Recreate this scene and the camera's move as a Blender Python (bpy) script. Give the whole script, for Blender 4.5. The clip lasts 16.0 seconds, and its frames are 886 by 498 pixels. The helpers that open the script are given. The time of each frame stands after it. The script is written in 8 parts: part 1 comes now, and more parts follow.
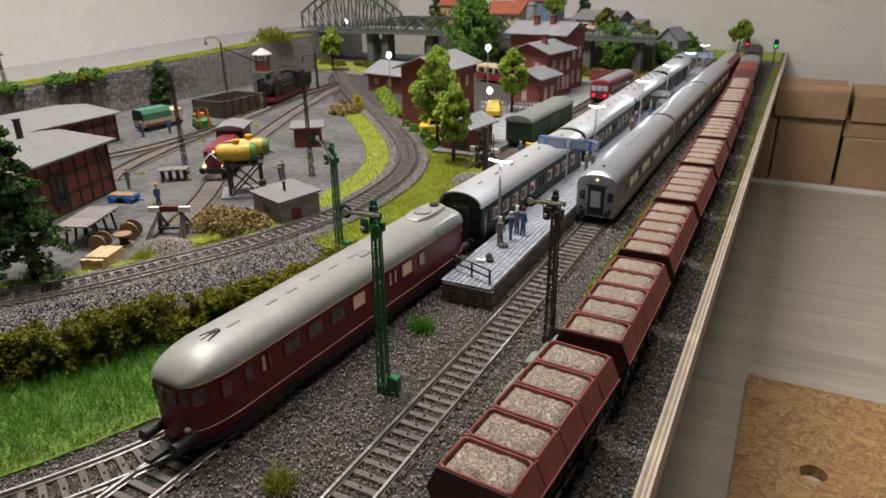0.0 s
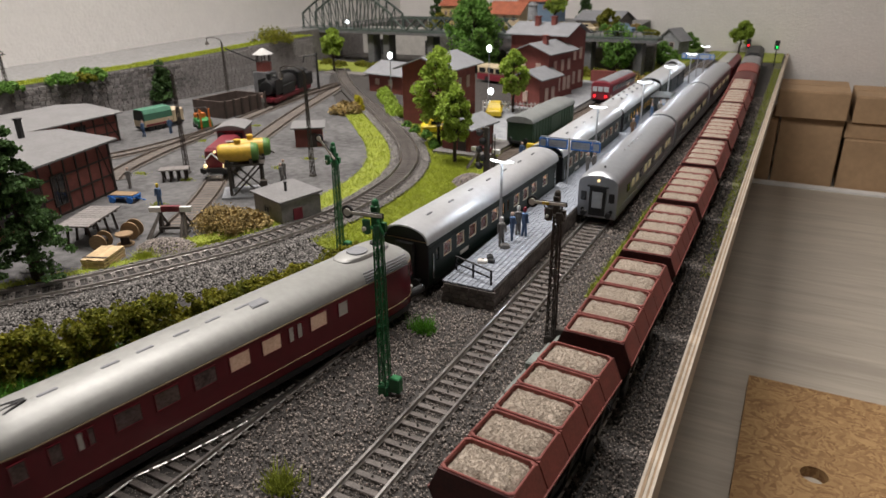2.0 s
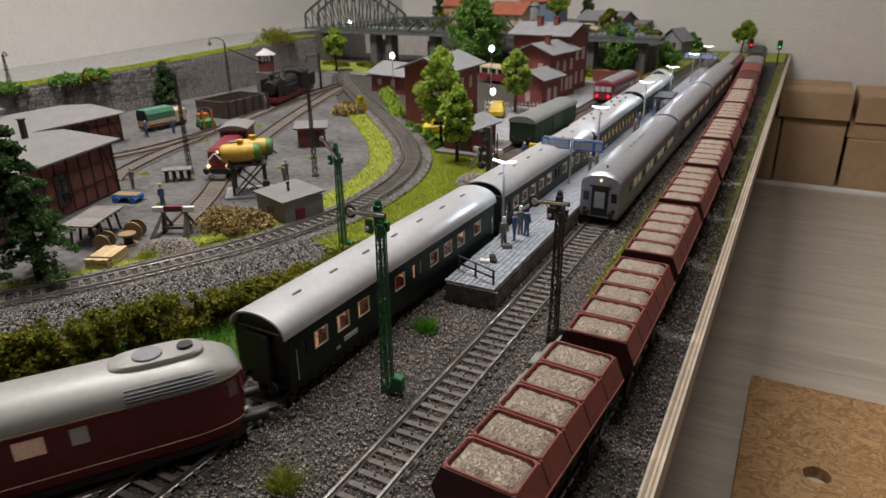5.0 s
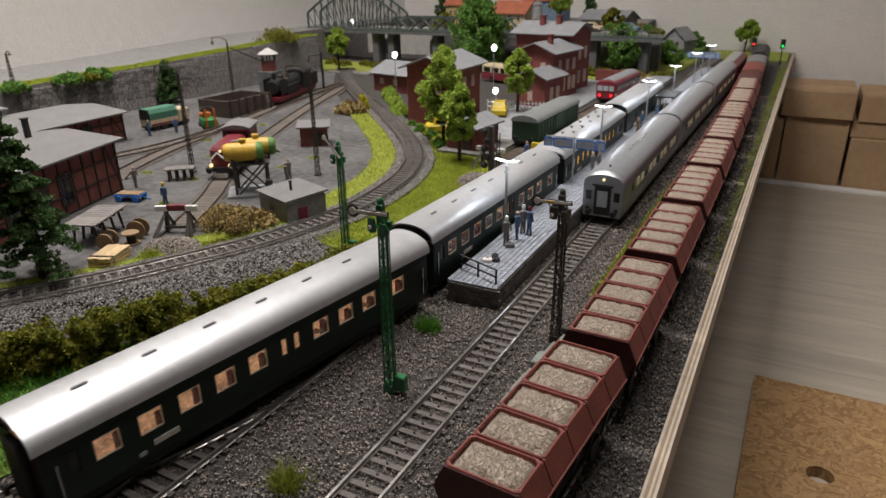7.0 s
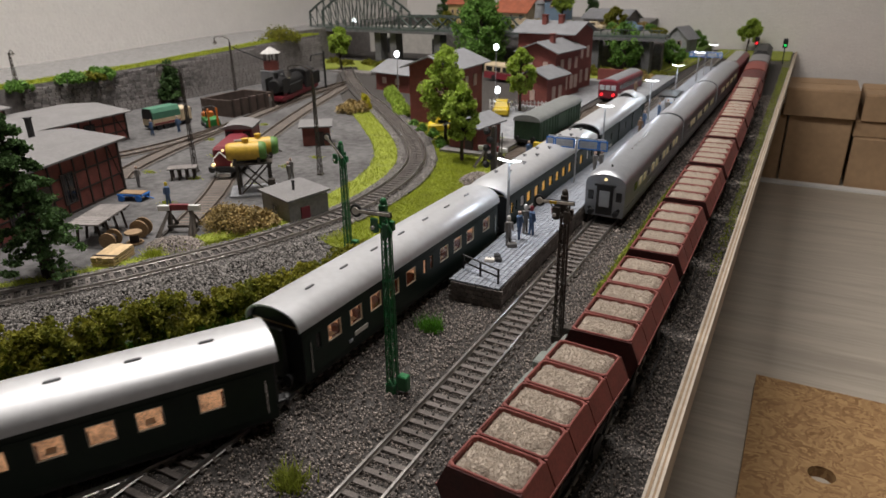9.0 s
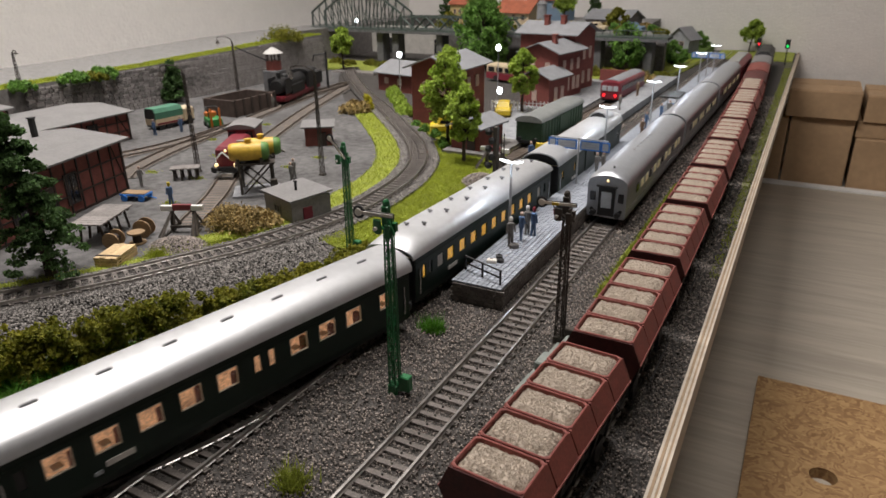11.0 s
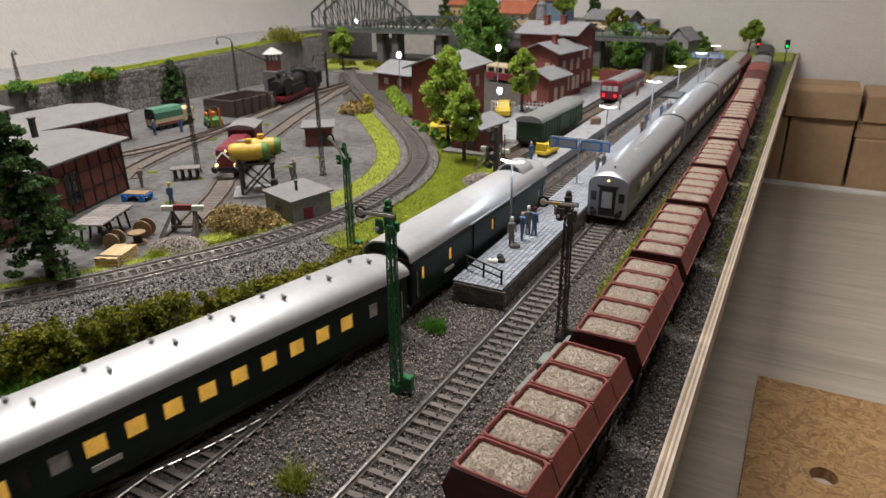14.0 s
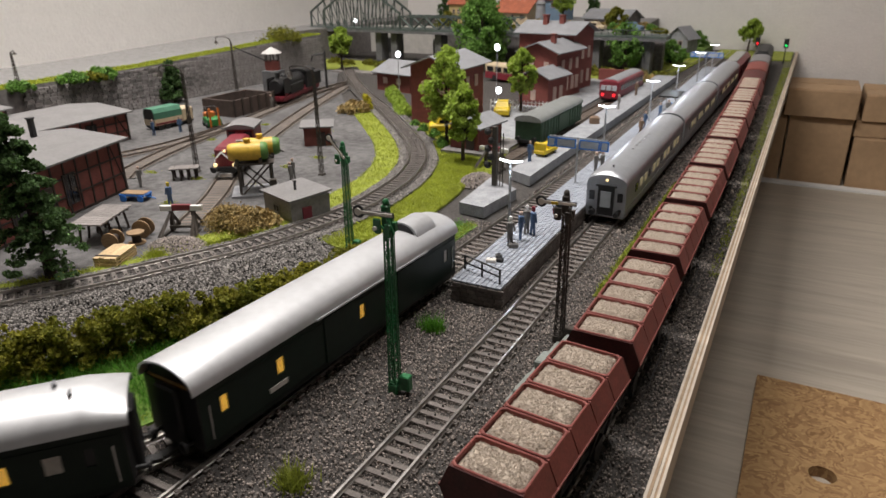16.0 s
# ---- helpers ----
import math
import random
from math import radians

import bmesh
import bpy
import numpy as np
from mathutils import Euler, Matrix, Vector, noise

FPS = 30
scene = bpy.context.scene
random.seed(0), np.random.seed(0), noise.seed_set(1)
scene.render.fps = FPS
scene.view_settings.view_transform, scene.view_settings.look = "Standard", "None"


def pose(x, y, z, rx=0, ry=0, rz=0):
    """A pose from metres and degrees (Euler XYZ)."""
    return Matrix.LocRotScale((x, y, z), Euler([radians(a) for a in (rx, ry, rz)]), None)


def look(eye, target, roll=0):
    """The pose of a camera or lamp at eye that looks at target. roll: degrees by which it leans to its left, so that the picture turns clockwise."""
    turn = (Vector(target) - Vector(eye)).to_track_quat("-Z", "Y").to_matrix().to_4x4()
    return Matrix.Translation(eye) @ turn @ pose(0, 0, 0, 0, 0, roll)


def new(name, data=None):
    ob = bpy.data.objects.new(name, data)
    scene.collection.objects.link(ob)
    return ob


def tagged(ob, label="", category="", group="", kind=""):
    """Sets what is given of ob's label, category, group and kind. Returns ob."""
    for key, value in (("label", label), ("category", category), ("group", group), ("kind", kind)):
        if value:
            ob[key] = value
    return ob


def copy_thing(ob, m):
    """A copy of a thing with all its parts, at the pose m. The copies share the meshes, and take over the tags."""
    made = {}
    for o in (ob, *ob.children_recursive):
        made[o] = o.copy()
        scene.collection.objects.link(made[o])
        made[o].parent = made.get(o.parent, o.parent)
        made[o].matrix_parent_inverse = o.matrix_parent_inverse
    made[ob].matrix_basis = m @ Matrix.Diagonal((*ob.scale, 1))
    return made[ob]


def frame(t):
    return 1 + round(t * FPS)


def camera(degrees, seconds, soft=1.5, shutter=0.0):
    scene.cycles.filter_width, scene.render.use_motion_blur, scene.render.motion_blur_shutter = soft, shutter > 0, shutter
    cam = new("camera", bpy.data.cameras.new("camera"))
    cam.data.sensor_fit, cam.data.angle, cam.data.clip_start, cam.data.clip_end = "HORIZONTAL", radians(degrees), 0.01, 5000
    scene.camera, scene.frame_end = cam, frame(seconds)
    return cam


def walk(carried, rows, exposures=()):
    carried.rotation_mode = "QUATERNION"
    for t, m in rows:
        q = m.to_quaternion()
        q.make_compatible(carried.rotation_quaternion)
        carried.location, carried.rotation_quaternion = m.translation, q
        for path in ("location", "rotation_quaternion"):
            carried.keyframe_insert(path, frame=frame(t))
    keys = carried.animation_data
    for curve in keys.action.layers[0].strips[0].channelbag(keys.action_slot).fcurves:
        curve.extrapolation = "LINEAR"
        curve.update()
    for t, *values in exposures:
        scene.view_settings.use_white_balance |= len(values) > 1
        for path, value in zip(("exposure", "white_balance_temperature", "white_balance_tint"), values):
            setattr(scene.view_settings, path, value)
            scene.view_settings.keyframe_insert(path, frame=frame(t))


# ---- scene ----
# ---- the camera and its way ----
EYE = Vector((0.12, 0.0, 0.1817))
BASE = (Matrix.Rotation(radians(27.466), 4, "Z") @ Matrix.Rotation(radians(90 - 22.486), 4, "X") @ Matrix.Rotation(radians(-0.74), 4, "Z"))
cam = camera(67.2, 16.0, soft=1.5, shutter=0.5)


def cam_pose(wx, wy, wz, dx, dy, dz):
    """Small turn in degrees about the world's axes and small shift in millimetres from the first pose."""
    w = Vector((radians(wx), radians(wy), radians(wz)))
    turn = Matrix.Rotation(w.length, 4, w) if w.length > 1e-9 else Matrix.Identity(4)
    return Matrix.Translation(EYE + Vector((dx, dy, dz)) * 0.001) @ turn @ BASE


CAMERA_ROWS = [
    (0.0, 0.00, 0.00, 0.00, 0.00, 0.00, 0.00),
    (0.5, 0.02, -0.03, 0.03, -0.03, 0.27, -0.11),
    (1.0, 0.03, -0.05, 0.03, -0.41, 0.11, 0.00),
    (1.5, 0.05, -0.08, 0.04, -0.80, -0.14, 0.10),
    (2.0, 0.08, -0.08, 0.06, -0.78, -0.09, -0.03),
    (2.5, 0.12, -0.02, 0.09, -0.66, 0.11, -0.31),
    (3.0, 0.13, 0.03, 0.11, -0.72, 0.09, -0.47),
    (3.5, 0.13, 0.06, 0.12, -0.74, -0.14, -0.38),
    (4.0, 0.12, 0.07, 0.14, -0.64, -0.41, -0.21),
    (6.5, -0.02, -0.03, 0.40, -0.57, -0.62, -0.14),
    (7.0, -0.00, 0.02, 0.43, -0.78, -0.63, -0.32),
    (7.5, -0.01, 0.01, 0.47, -1.09, -0.61, -0.22),
    (8.0, -0.05, -0.04, 0.51, -1.21, -0.76, 0.12),
    (8.5, -0.07, -0.06, 0.54, -1.16, -1.02, 0.35),
    (9.0, -0.09, -0.02, 0.59, -0.89, -1.23, 0.51),
    (11.5, -0.06, -0.10, 0.78, -1.09, -1.95, 1.42),
    (12.0, -0.08, -0.11, 0.76, -1.47, -2.08, 1.21),
    (12.5, -0.07, -0.10, 0.74, -1.62, -2.20, 1.17),
    (13.0, -0.05, -0.07, 0.71, -1.70, -2.20, 1.09),
    (13.5, -0.03, -0.05, 0.69, -1.84, -2.21, 1.00),
    (14.0, -0.04, -0.06, 0.69, -1.96, -2.40, 1.15),
    (14.5, -0.03, -0.10, 0.69, -1.99, -2.51, 1.21),
    (15.0, -0.04, -0.12, 0.67, -1.92, -2.50, 1.04),
    (15.5, -0.07, -0.09, 0.65, -1.66, -2.48, 1.01),
    (16.0, -0.10, -0.04, 0.64, -1.17, -2.25, 1.23),
]
walk(cam, [(t, cam_pose(*d)) for t, *d in CAMERA_ROWS],
     exposures=[(0, 0.0), (1.5, -0.03), (3, -0.12), (4, -0.2), (6.5, -0.28), (9, -0.28), (10.3, -0.18), (11.5, -0.05), (12.5, 0.0), (16, 0.0)])
cam.data.dof.use_dof, cam.data.dof.focus_distance, cam.data.dof.aperture_fstop = True, 0.34, 28

# ---- light ----
world = bpy.data.worlds.new("room_air")
scene.world = world
world.use_nodes = True
world.node_tree.nodes["Background"].inputs[0].default_value = (0.75, 0.8, 0.9, 1)
world.node_tree.nodes["Background"].inputs[1].default_value = 0.005


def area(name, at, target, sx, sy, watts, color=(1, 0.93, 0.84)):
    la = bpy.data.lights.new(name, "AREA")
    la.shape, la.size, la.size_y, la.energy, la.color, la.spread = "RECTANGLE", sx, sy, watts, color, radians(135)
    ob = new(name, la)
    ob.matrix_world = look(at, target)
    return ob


# Main room light, assumed overhead to the left; its fixture is unseen.
area("unseen_overhead_light", (-0.58, 0.58, 1.38), (-0.58, 0.58, 0), 0.9, 0.25, 19.5, (1, 0.94, 0.895))
# Added fill from above for the desk and the board's right edge.
area("unseen_overhead_light", (0.17, 0.30, 1.38), (0.17, 0.30, 0), 0.3, 0.3, 4.0, (1, 0.94, 0.895))


def glow(at, watts, color=(0.76, 0.88, 1.0)):
    """The small lamp in a platform lamp's head."""
    la = bpy.data.lights.new("platform_lamp_bulb", "POINT")
    la.energy, la.color, la.shadow_soft_size = watts, color, 0.006
    new("platform_lamp_bulb", la).location = at


for x_, y_ in ((-0.0425, 0.396), (-0.0430, 0.636), (-0.0405, 0.80), (-0.034, 0.965), (-0.034, 1.165)):
    glow((x_, y_, 0.0625), 0.030)



# ---- mesh helpers ----
class Geo:
    """Collects vertices and faces of one mesh."""

    def __init__(self):
        self.v, self.f = [], []

    def add(self, verts, faces):
        n = len(self.v)
        self.v.extend([tuple(p) for p in verts])
        self.f.extend([tuple(i + n for i in q) for q in faces])
        return self

    def box(self, x, y, z, sx, sy, sz, rz=0.0, m=None, c=0.0):
        """A box, its base centre at x, y, z, with chamfer c on the vertical and top edges."""
        hx, hy = sx / 2, sy / 2
        if c > 0:
            ring = lambda h, i: [(-hx + i + c, -hy + i, h), (hx - i - c, -hy + i, h), (hx - i, -hy + i + c, h), (hx - i, hy - i - c, h),
                                 (hx - i - c, hy - i, h), (-hx + i + c, hy - i, h), (-hx + i, hy - i - c, h), (-hx + i, -hy + i + c, h)]
            vs = ring(0, 0) + ring(sz - c, 0) + ring(sz, c * 0.9)
            fs = [tuple(reversed(range(8))), tuple(range(16, 24))]
            for k in (0, 8):
                for i in range(8):
                    j = (i + 1) % 8
                    fs.append((k + i, k + j, k + 8 + j, k + 8 + i))
        else:
            vs = [(-hx, -hy, 0), (hx, -hy, 0), (hx, hy, 0), (-hx, hy, 0), (-hx, -hy, sz), (hx, -hy, sz), (hx, hy, sz), (-hx, hy, sz)]
            fs = [(3, 2, 1, 0), (4, 5, 6, 7), (0, 1, 5, 4), (1, 2, 6, 5), (2, 3, 7, 6), (3, 0, 4, 7)]
        mm = Matrix.Translation((x, y, z)) @ Matrix.Rotation(rz, 4, "Z")
        if m is not None:
            mm = m @ mm
        return self.add([mm @ Vector(p) for p in vs], fs)

    def tube(self, a, b, r0, r1=None, n=8, cap=True):
        a, b = Vector(a), Vector(b)
        r1 = r0 if r1 is None else r1
        d = (b - a)
        q = d.to_track_quat("Z", "Y") if d.length > 0 else Euler().to_quaternion()
        vs = []
        for p, r in ((a, r0), (b, r1)):
            for i in range(n):
                t = 2 * math.pi * i / n
                vs.append(p + q @ Vector((r * math.cos(t), r * math.sin(t), 0)))
        fs = [(i, (i + 1) % n, n + (i + 1) % n, n + i) for i in range(n)]
        if cap:
            fs += [tuple(reversed(range(n))), tuple(range(n, 2 * n))]
        return self.add(vs, fs)

    def pipe(self, pts, r, n=6):
        for a, b in zip(pts, pts[1:]):
            self.tube(a, b, r, r, n)
        return self

    def loft(self, rings, caps=True, closed=True):
        """Rings of equal counts of points, joined in order."""
        n = len(rings[0])
        vs = [p for r in rings for p in r]
        fs = []
        for k in range(len(rings) - 1):
            for i in range(n if closed else n - 1):
                j = (i + 1) % n
                fs.append((k * n + i, k * n + j, (k + 1) * n + j, (k + 1) * n + i))
        if caps:
            fs += [tuple(reversed(range(n))), tuple(range((len(rings) - 1) * n, len(rings) * n))]
        return self.add(vs, fs)

    def prism(self, prof, y0, y1, m=None):
        """A profile of (x, z) swept along y."""
        a = [(x, y0, z) for x, z in prof]
        b = [(x, y1, z) for x, z in prof]
        if m is not None:
            a, b = [m @ Vector(p) for p in a], [m @ Vector(p) for p in b]
        return self.loft([a, b])

    def ball(self, x, y, z, rx, ry=None, rz=None, n=10, k=6, zmin=-1.0):
        ry, rz = ry or rx, rz or rx
        rings = []
        for i in range(k + 1):
            t = -math.pi / 2 + math.pi * i / k
            c, s = max(math.cos(t), 0.02), max(math.sin(t), zmin)
            rings.append([(x + rx * c * math.cos(2 * math.pi * j / n), y + ry * c * math.sin(2 * math.pi * j / n), z + rz * s) for j in range(n)])
        return self.loft(rings)

    def mesh(self, name, mat, smooth=False):
        me = bpy.data.meshes.new(name)
        me.from_pydata(self.v, [], self.f)
        me.materials.append(mat)
        if smooth:
            me.shade_smooth()
            me.set_sharp_from_angle(angle=radians(38))
        me.update()
        return me


def part(name, g, mat, parent=None, label="", smooth=False, at=None):
    """Links g (a Geo or a mesh) as one mesh object, under its parent where given."""
    me = g if isinstance(g, bpy.types.Mesh) else g.mesh(name, mat, smooth)
    ob = new(name, me)
    if parent is not None:
        ob.parent = parent
    if at is not None:
        ob.matrix_basis = at
    if label:
        ob["label"] = label
    return ob


def thing(name, label, category, group="", kind="", at=None):
    ob = tagged(new(name), label, category, group, kind)
    ob.empty_display_size = 0.01
    if at is not None:
        ob.matrix_basis = at
    return ob


def mesh_np(name, verts, faces, mat):
    """A mesh out of arrays: verts (n, 3), faces (m, 3) triangles."""
    me = bpy.data.meshes.new(name)
    me.vertices.add(len(verts))
    me.vertices.foreach_set("co", np.asarray(verts, dtype=np.float32).ravel())
    me.loops.add(len(faces) * 3)
    me.loops.foreach_set("vertex_index", np.asarray(faces, dtype=np.int32).ravel())
    me.polygons.add(len(faces))
    me.polygons.foreach_set("loop_start", np.arange(0, len(faces) * 3, 3, dtype=np.int32))
    me.polygons.foreach_set("loop_total", np.full(len(faces), 3, dtype=np.int32))
    me.materials.append(mat)
    me.update(calc_edges=True)
    me.validate()
    return me


# ---- materials ----
def mat(name, color, rough=0.6, metal=0.0, var=0.25, scale=60.0, bump=0.0, bscale=None, color2=None, island=0.0, rnd=0.0, emit=None, spec=None, coat=0.0, stain=0.0):
    """A surface: base colour broken up at two scales, with fine relief, and by piece where asked."""
    m = bpy.data.materials.new(name)
    m.use_nodes = True
    nt = m.node_tree
    N, L = nt.nodes, nt.links
    b = N["Principled BSDF"]
    b.inputs["Roughness"].default_value, b.inputs["Metallic"].default_value = rough, metal
    if spec is not None:
        b.inputs["Specular IOR Level"].default_value = spec
    if coat:
        b.inputs["Coat Weight"].default_value = coat
        b.inputs["Coat Roughness"].default_value = 0.25
    co = N.new("ShaderNodeTexCoord")
    n1, n2 = N.new("ShaderNodeTexNoise"), N.new("ShaderNodeTexNoise")
    n1.inputs["Scale"].default_value, n1.inputs["Detail"].default_value = scale, 4
    n2.inputs["Scale"].default_value, n2.inputs["Detail"].default_value = scale * 7.3, 3
    for n in (n1, n2):
        L.new(co.outputs["Object"], n.inputs["Vector"])
    mix = N.new("ShaderNodeMix")
    mix.data_type = "FLOAT"
    mix.inputs[0].default_value = 0.5
    L.new(n1.outputs["Fac"], mix.inputs[2])
    L.new(n2.outputs["Fac"], mix.inputs[3])
    ramp = N.new("ShaderNodeValToRGB")
    c2 = color2 or tuple(min(1, c * (1 + var)) for c in color)
    ramp.color_ramp.elements[0].position, ramp.color_ramp.elements[1].position = 0.36, 0.64
    ramp.color_ramp.elements[0].color = (*[c * (1 - var) for c in color], 1) if color2 is None else (*color, 1)
    ramp.color_ramp.elements[1].color = (*c2, 1)
    L.new(mix.outputs[0], ramp.inputs["Fac"])
    out = ramp.outputs["Color"]
    for amount, node, sock in ((island, "ShaderNodeNewGeometry", "Random Per Island"), (rnd, "ShaderNodeObjectInfo", "Random")):
        if amount:
            g = N.new(node)
            mr = N.new("ShaderNodeMapRange")
            mr.inputs["To Min"].default_value, mr.inputs["To Max"].default_value = 1 - amount, 1 + amount
            L.new(g.outputs[sock], mr.inputs["Value"])
            mu = N.new("ShaderNodeVectorMath")
            mu.operation = "SCALE"
            L.new(out, mu.inputs[0])
            L.new(mr.outputs["Result"], mu.inputs["Scale"])
            out = mu.outputs["Vector"]
    L.new(out, b.inputs["Base Color"])
    rr = N.new("ShaderNodeMapRange")
    rr.inputs["To Min"].default_value, rr.inputs["To Max"].default_value = max(0.03, rough - 0.1), min(1, rough + 0.1)
    L.new(n1.outputs["Fac"], rr.inputs["Value"])
    L.new(rr.outputs["Result"], b.inputs["Roughness"])
    if bump:
        bn, bt = N.new("ShaderNodeBump"), N.new("ShaderNodeTexNoise")
        bt.inputs["Scale"].default_value, bt.inputs["Detail"].default_value = bscale or scale * 5, 3
        L.new(co.outputs["Object"], bt.inputs["Vector"])
        bn.inputs["Strength"].default_value, bn.inputs["Distance"].default_value = 1.0, bump
        L.new(bt.outputs["Fac"], bn.inputs["Height"])
        L.new(bn.outputs["Normal"], b.inputs["Normal"])
    if emit:
        b.inputs["Emission Color"].default_value = (*emit[0], 1)
        b.inputs["Emission Strength"].default_value = emit[1]
    return m

BALLAST = mat("ballast_stone", (0.215, 0.185, 0.165), 0.85, var=0.35, scale=300, island=0.92)
# Bed coloured near black so the gaps between stones look shaded.
SHADED_BED = mat("shaded_ballast_bed", (0.06, 0.054, 0.05), 0.95, var=0.5, scale=250, bump=0.0006, bscale=900)
YARD = mat("yard_plaster", (0.105, 0.102, 0.102), 0.9, var=0.5, scale=18, bump=0.0003, bscale=1200)
SAND = mat("fine_sand", (0.42, 0.36, 0.29), 0.95, var=0.3, scale=500, bump=0.0007, bscale=900)
RAIL = mat("steel_rail", (0.44, 0.42, 0.40), 0.32, 1.0, var=0.2, scale=90)
RAIL_RUST = mat("weathered_rail", (0.18, 0.15, 0.13), 0.5, 0.7, var=0.3, scale=90)
SLEEPER = mat("sleeper_brown", (0.135, 0.118, 0.107), 0.75, var=0.35, scale=200, rnd=0.2, bump=0.0001, bscale=1500)
SLEEPER_RUST = mat("sleeper_rusty", (0.17, 0.135, 0.11), 0.85, var=0.3, scale=200, rnd=0.2)
STUD = mat("contact_stud", (0.10, 0.095, 0.09), 0.4, 0.8)
RED = mat("maroon_paint", (0.17, 0.010, 0.020), 0.38, var=0.10, scale=30)
SILVER_ROOF = mat("silver_roof_paint", (0.33, 0.33, 0.315), 0.42, 0.1, var=0.08, scale=40, bump=0.00005, bscale=500)
COACH_ROOF = mat("aluminium_roof_paint", (0.58, 0.59, 0.61), 0.40, 0.45, var=0.07, scale=30, bump=0.00003, bscale=1600)
GREEN = mat("bottle_green_paint", (0.008, 0.019, 0.013), 0.42, var=0.15, scale=30, spec=0.3)
BLACK = mat("matt_black", (0.016, 0.016, 0.017), 0.55, var=0.3, scale=80)
CREAM = mat("cream_line", (0.55, 0.42, 0.25), 0.5, var=0.1)
# Glowing partition colours that stand in for lamplight inside the coaches.
LIT = mat("glowing_compartment", (0.16, 0.075, 0.04), 0.5, color2=(0.66, 0.34, 0.17), scale=130, emit=((1.0, 0.5, 0.25), 0.11))
LIT_YELLOW = mat("glowing_yellow_compartment", (0.42, 0.22, 0.035), 0.5, color2=(0.80, 0.43, 0.05), scale=150, emit=((1.0, 0.62, 0.12), 0.35))
GREYWIN = mat("blind_window", (0.62, 0.6, 0.56), 0.3, var=0.12, scale=60)
DARKGLASS = mat("dark_window_glass", (0.02, 0.02, 0.022), 0.12, var=0.2, scale=80)
CHROME = mat("bright_metal", (0.6, 0.6, 0.6), 0.25, 1.0, var=0.1)
SILVER_BODY = mat("silver_coach_paint", (0.34, 0.355, 0.38), 0.34, 0.4, var=0.08, scale=40)
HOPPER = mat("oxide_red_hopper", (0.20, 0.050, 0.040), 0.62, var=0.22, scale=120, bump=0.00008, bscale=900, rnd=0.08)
# Darker tone of the hopper red, for end walls and lower sides.
HOPPER_DARK = mat("oxide_red_darker", (0.085, 0.020, 0.018), 0.65, var=0.25, scale=120)
LOAD = mat("gravel_load", (0.38, 0.31, 0.25), 0.95, var=0.35, scale=700, bump=0.0009, bscale=1000)
LOAD_GRAIN = mat("gravel_load_grain", (0.42, 0.355, 0.29), 0.95, var=0.12, scale=900, island=0.32)
PAVER = mat("platform_paver", (0.28, 0.305, 0.35), 0.8, var=0.15, scale=120, rnd=0.18, bump=0.0001, bscale=900)
PLATWALL = mat("platform_brick", (0.13, 0.115, 0.105), 0.85, var=0.35, scale=150, rnd=0.3, bump=0.0002, bscale=800)
JOINT = mat("dark_mortar", (0.09, 0.088, 0.085), 0.95, var=0.3, scale=200)
CONCRETE = mat("concrete_grey", (0.30, 0.31, 0.33), 0.85, var=0.25, scale=90, bump=0.0002, bscale=700)
SIGNAL_GREEN = mat("signal_green_paint", (0.022, 0.16, 0.055), 0.4, var=0.25, scale=120)
SIGNAL_DARK = mat("signal_dark_iron", (0.06, 0.05, 0.042), 0.55, var=0.35, scale=120)
SIGNAL_WHITE = mat("signal_arm_white", (0.80, 0.76, 0.70), 0.5, var=0.1)
SIGNAL_YELLOW = mat("signal_arm_yellow", (0.65, 0.45, 0.03), 0.5, var=0.1)
POLE_GREY = mat("lamp_pole_grey", (0.40, 0.41, 0.43), 0.45, 0.3, var=0.1)
LAMP_LIT = mat("lamp_lit_tube", (0.9, 0.9, 0.9), 0.4, emit=((0.9, 0.95, 1.0), 6.0))
LAMP_WARM = mat("lamp_lit_warm", (0.9, 0.85, 0.7), 0.4, emit=((1.0, 0.7, 0.3), 1.6))
BLUE = mat("sign_blue", (0.03, 0.19, 0.62), 0.45, var=0.1)
SIGN_GREY = mat("sign_panel_grey", (0.42, 0.45, 0.48), 0.5, var=0.15, scale=200)
RED_LIGHT = mat("red_tail_light", (0.8, 0.02, 0.02), 0.3, emit=((1.0, 0.02, 0.03), 2.2))
GREEN_LIGHT = mat("green_signal_light", (0.02, 0.8, 0.2), 0.3, emit=((0.01, 1.0, 0.12), 1.8))
BRICK = mat("red_brick", (0.20, 0.055, 0.045), 0.85, var=0.22, scale=160, bump=0.00012, bscale=700)
BRICK_FARM = mat("infill_brick", (0.22, 0.07, 0.055), 0.85, var=0.3, scale=140, rnd=0.15, bump=0.00012, bscale=700)
TIMBER = mat("dark_timber", (0.045, 0.032, 0.027), 0.8, var=0.35, scale=150)
ROOF_GREY = mat("slate_grey_roof", (0.24, 0.245, 0.26), 0.75, var=0.14, scale=90, bump=0.0001, bscale=900)
ROOF_FELT = mat("roofing_felt", (0.20, 0.195, 0.195), 0.85, var=0.12, scale=60, bump=0.00012, bscale=700)
PALE_TRIM = mat("pale_stone_trim", (0.55, 0.42, 0.36), 0.8, var=0.12)
WHITE = mat("white_paint", (0.75, 0.75, 0.74), 0.5, var=0.06)
YELLOW = mat("yellow_paint", (0.66, 0.48, 0.02), 0.45, var=0.1, scale=40)
TANK_YELLOW = mat("tank_yellow_weathered", (0.62, 0.40, 0.05), 0.5, var=0.22, scale=40)
TANK_GREEN = mat("tank_green", (0.10, 0.22, 0.05), 0.55, var=0.2, scale=60)
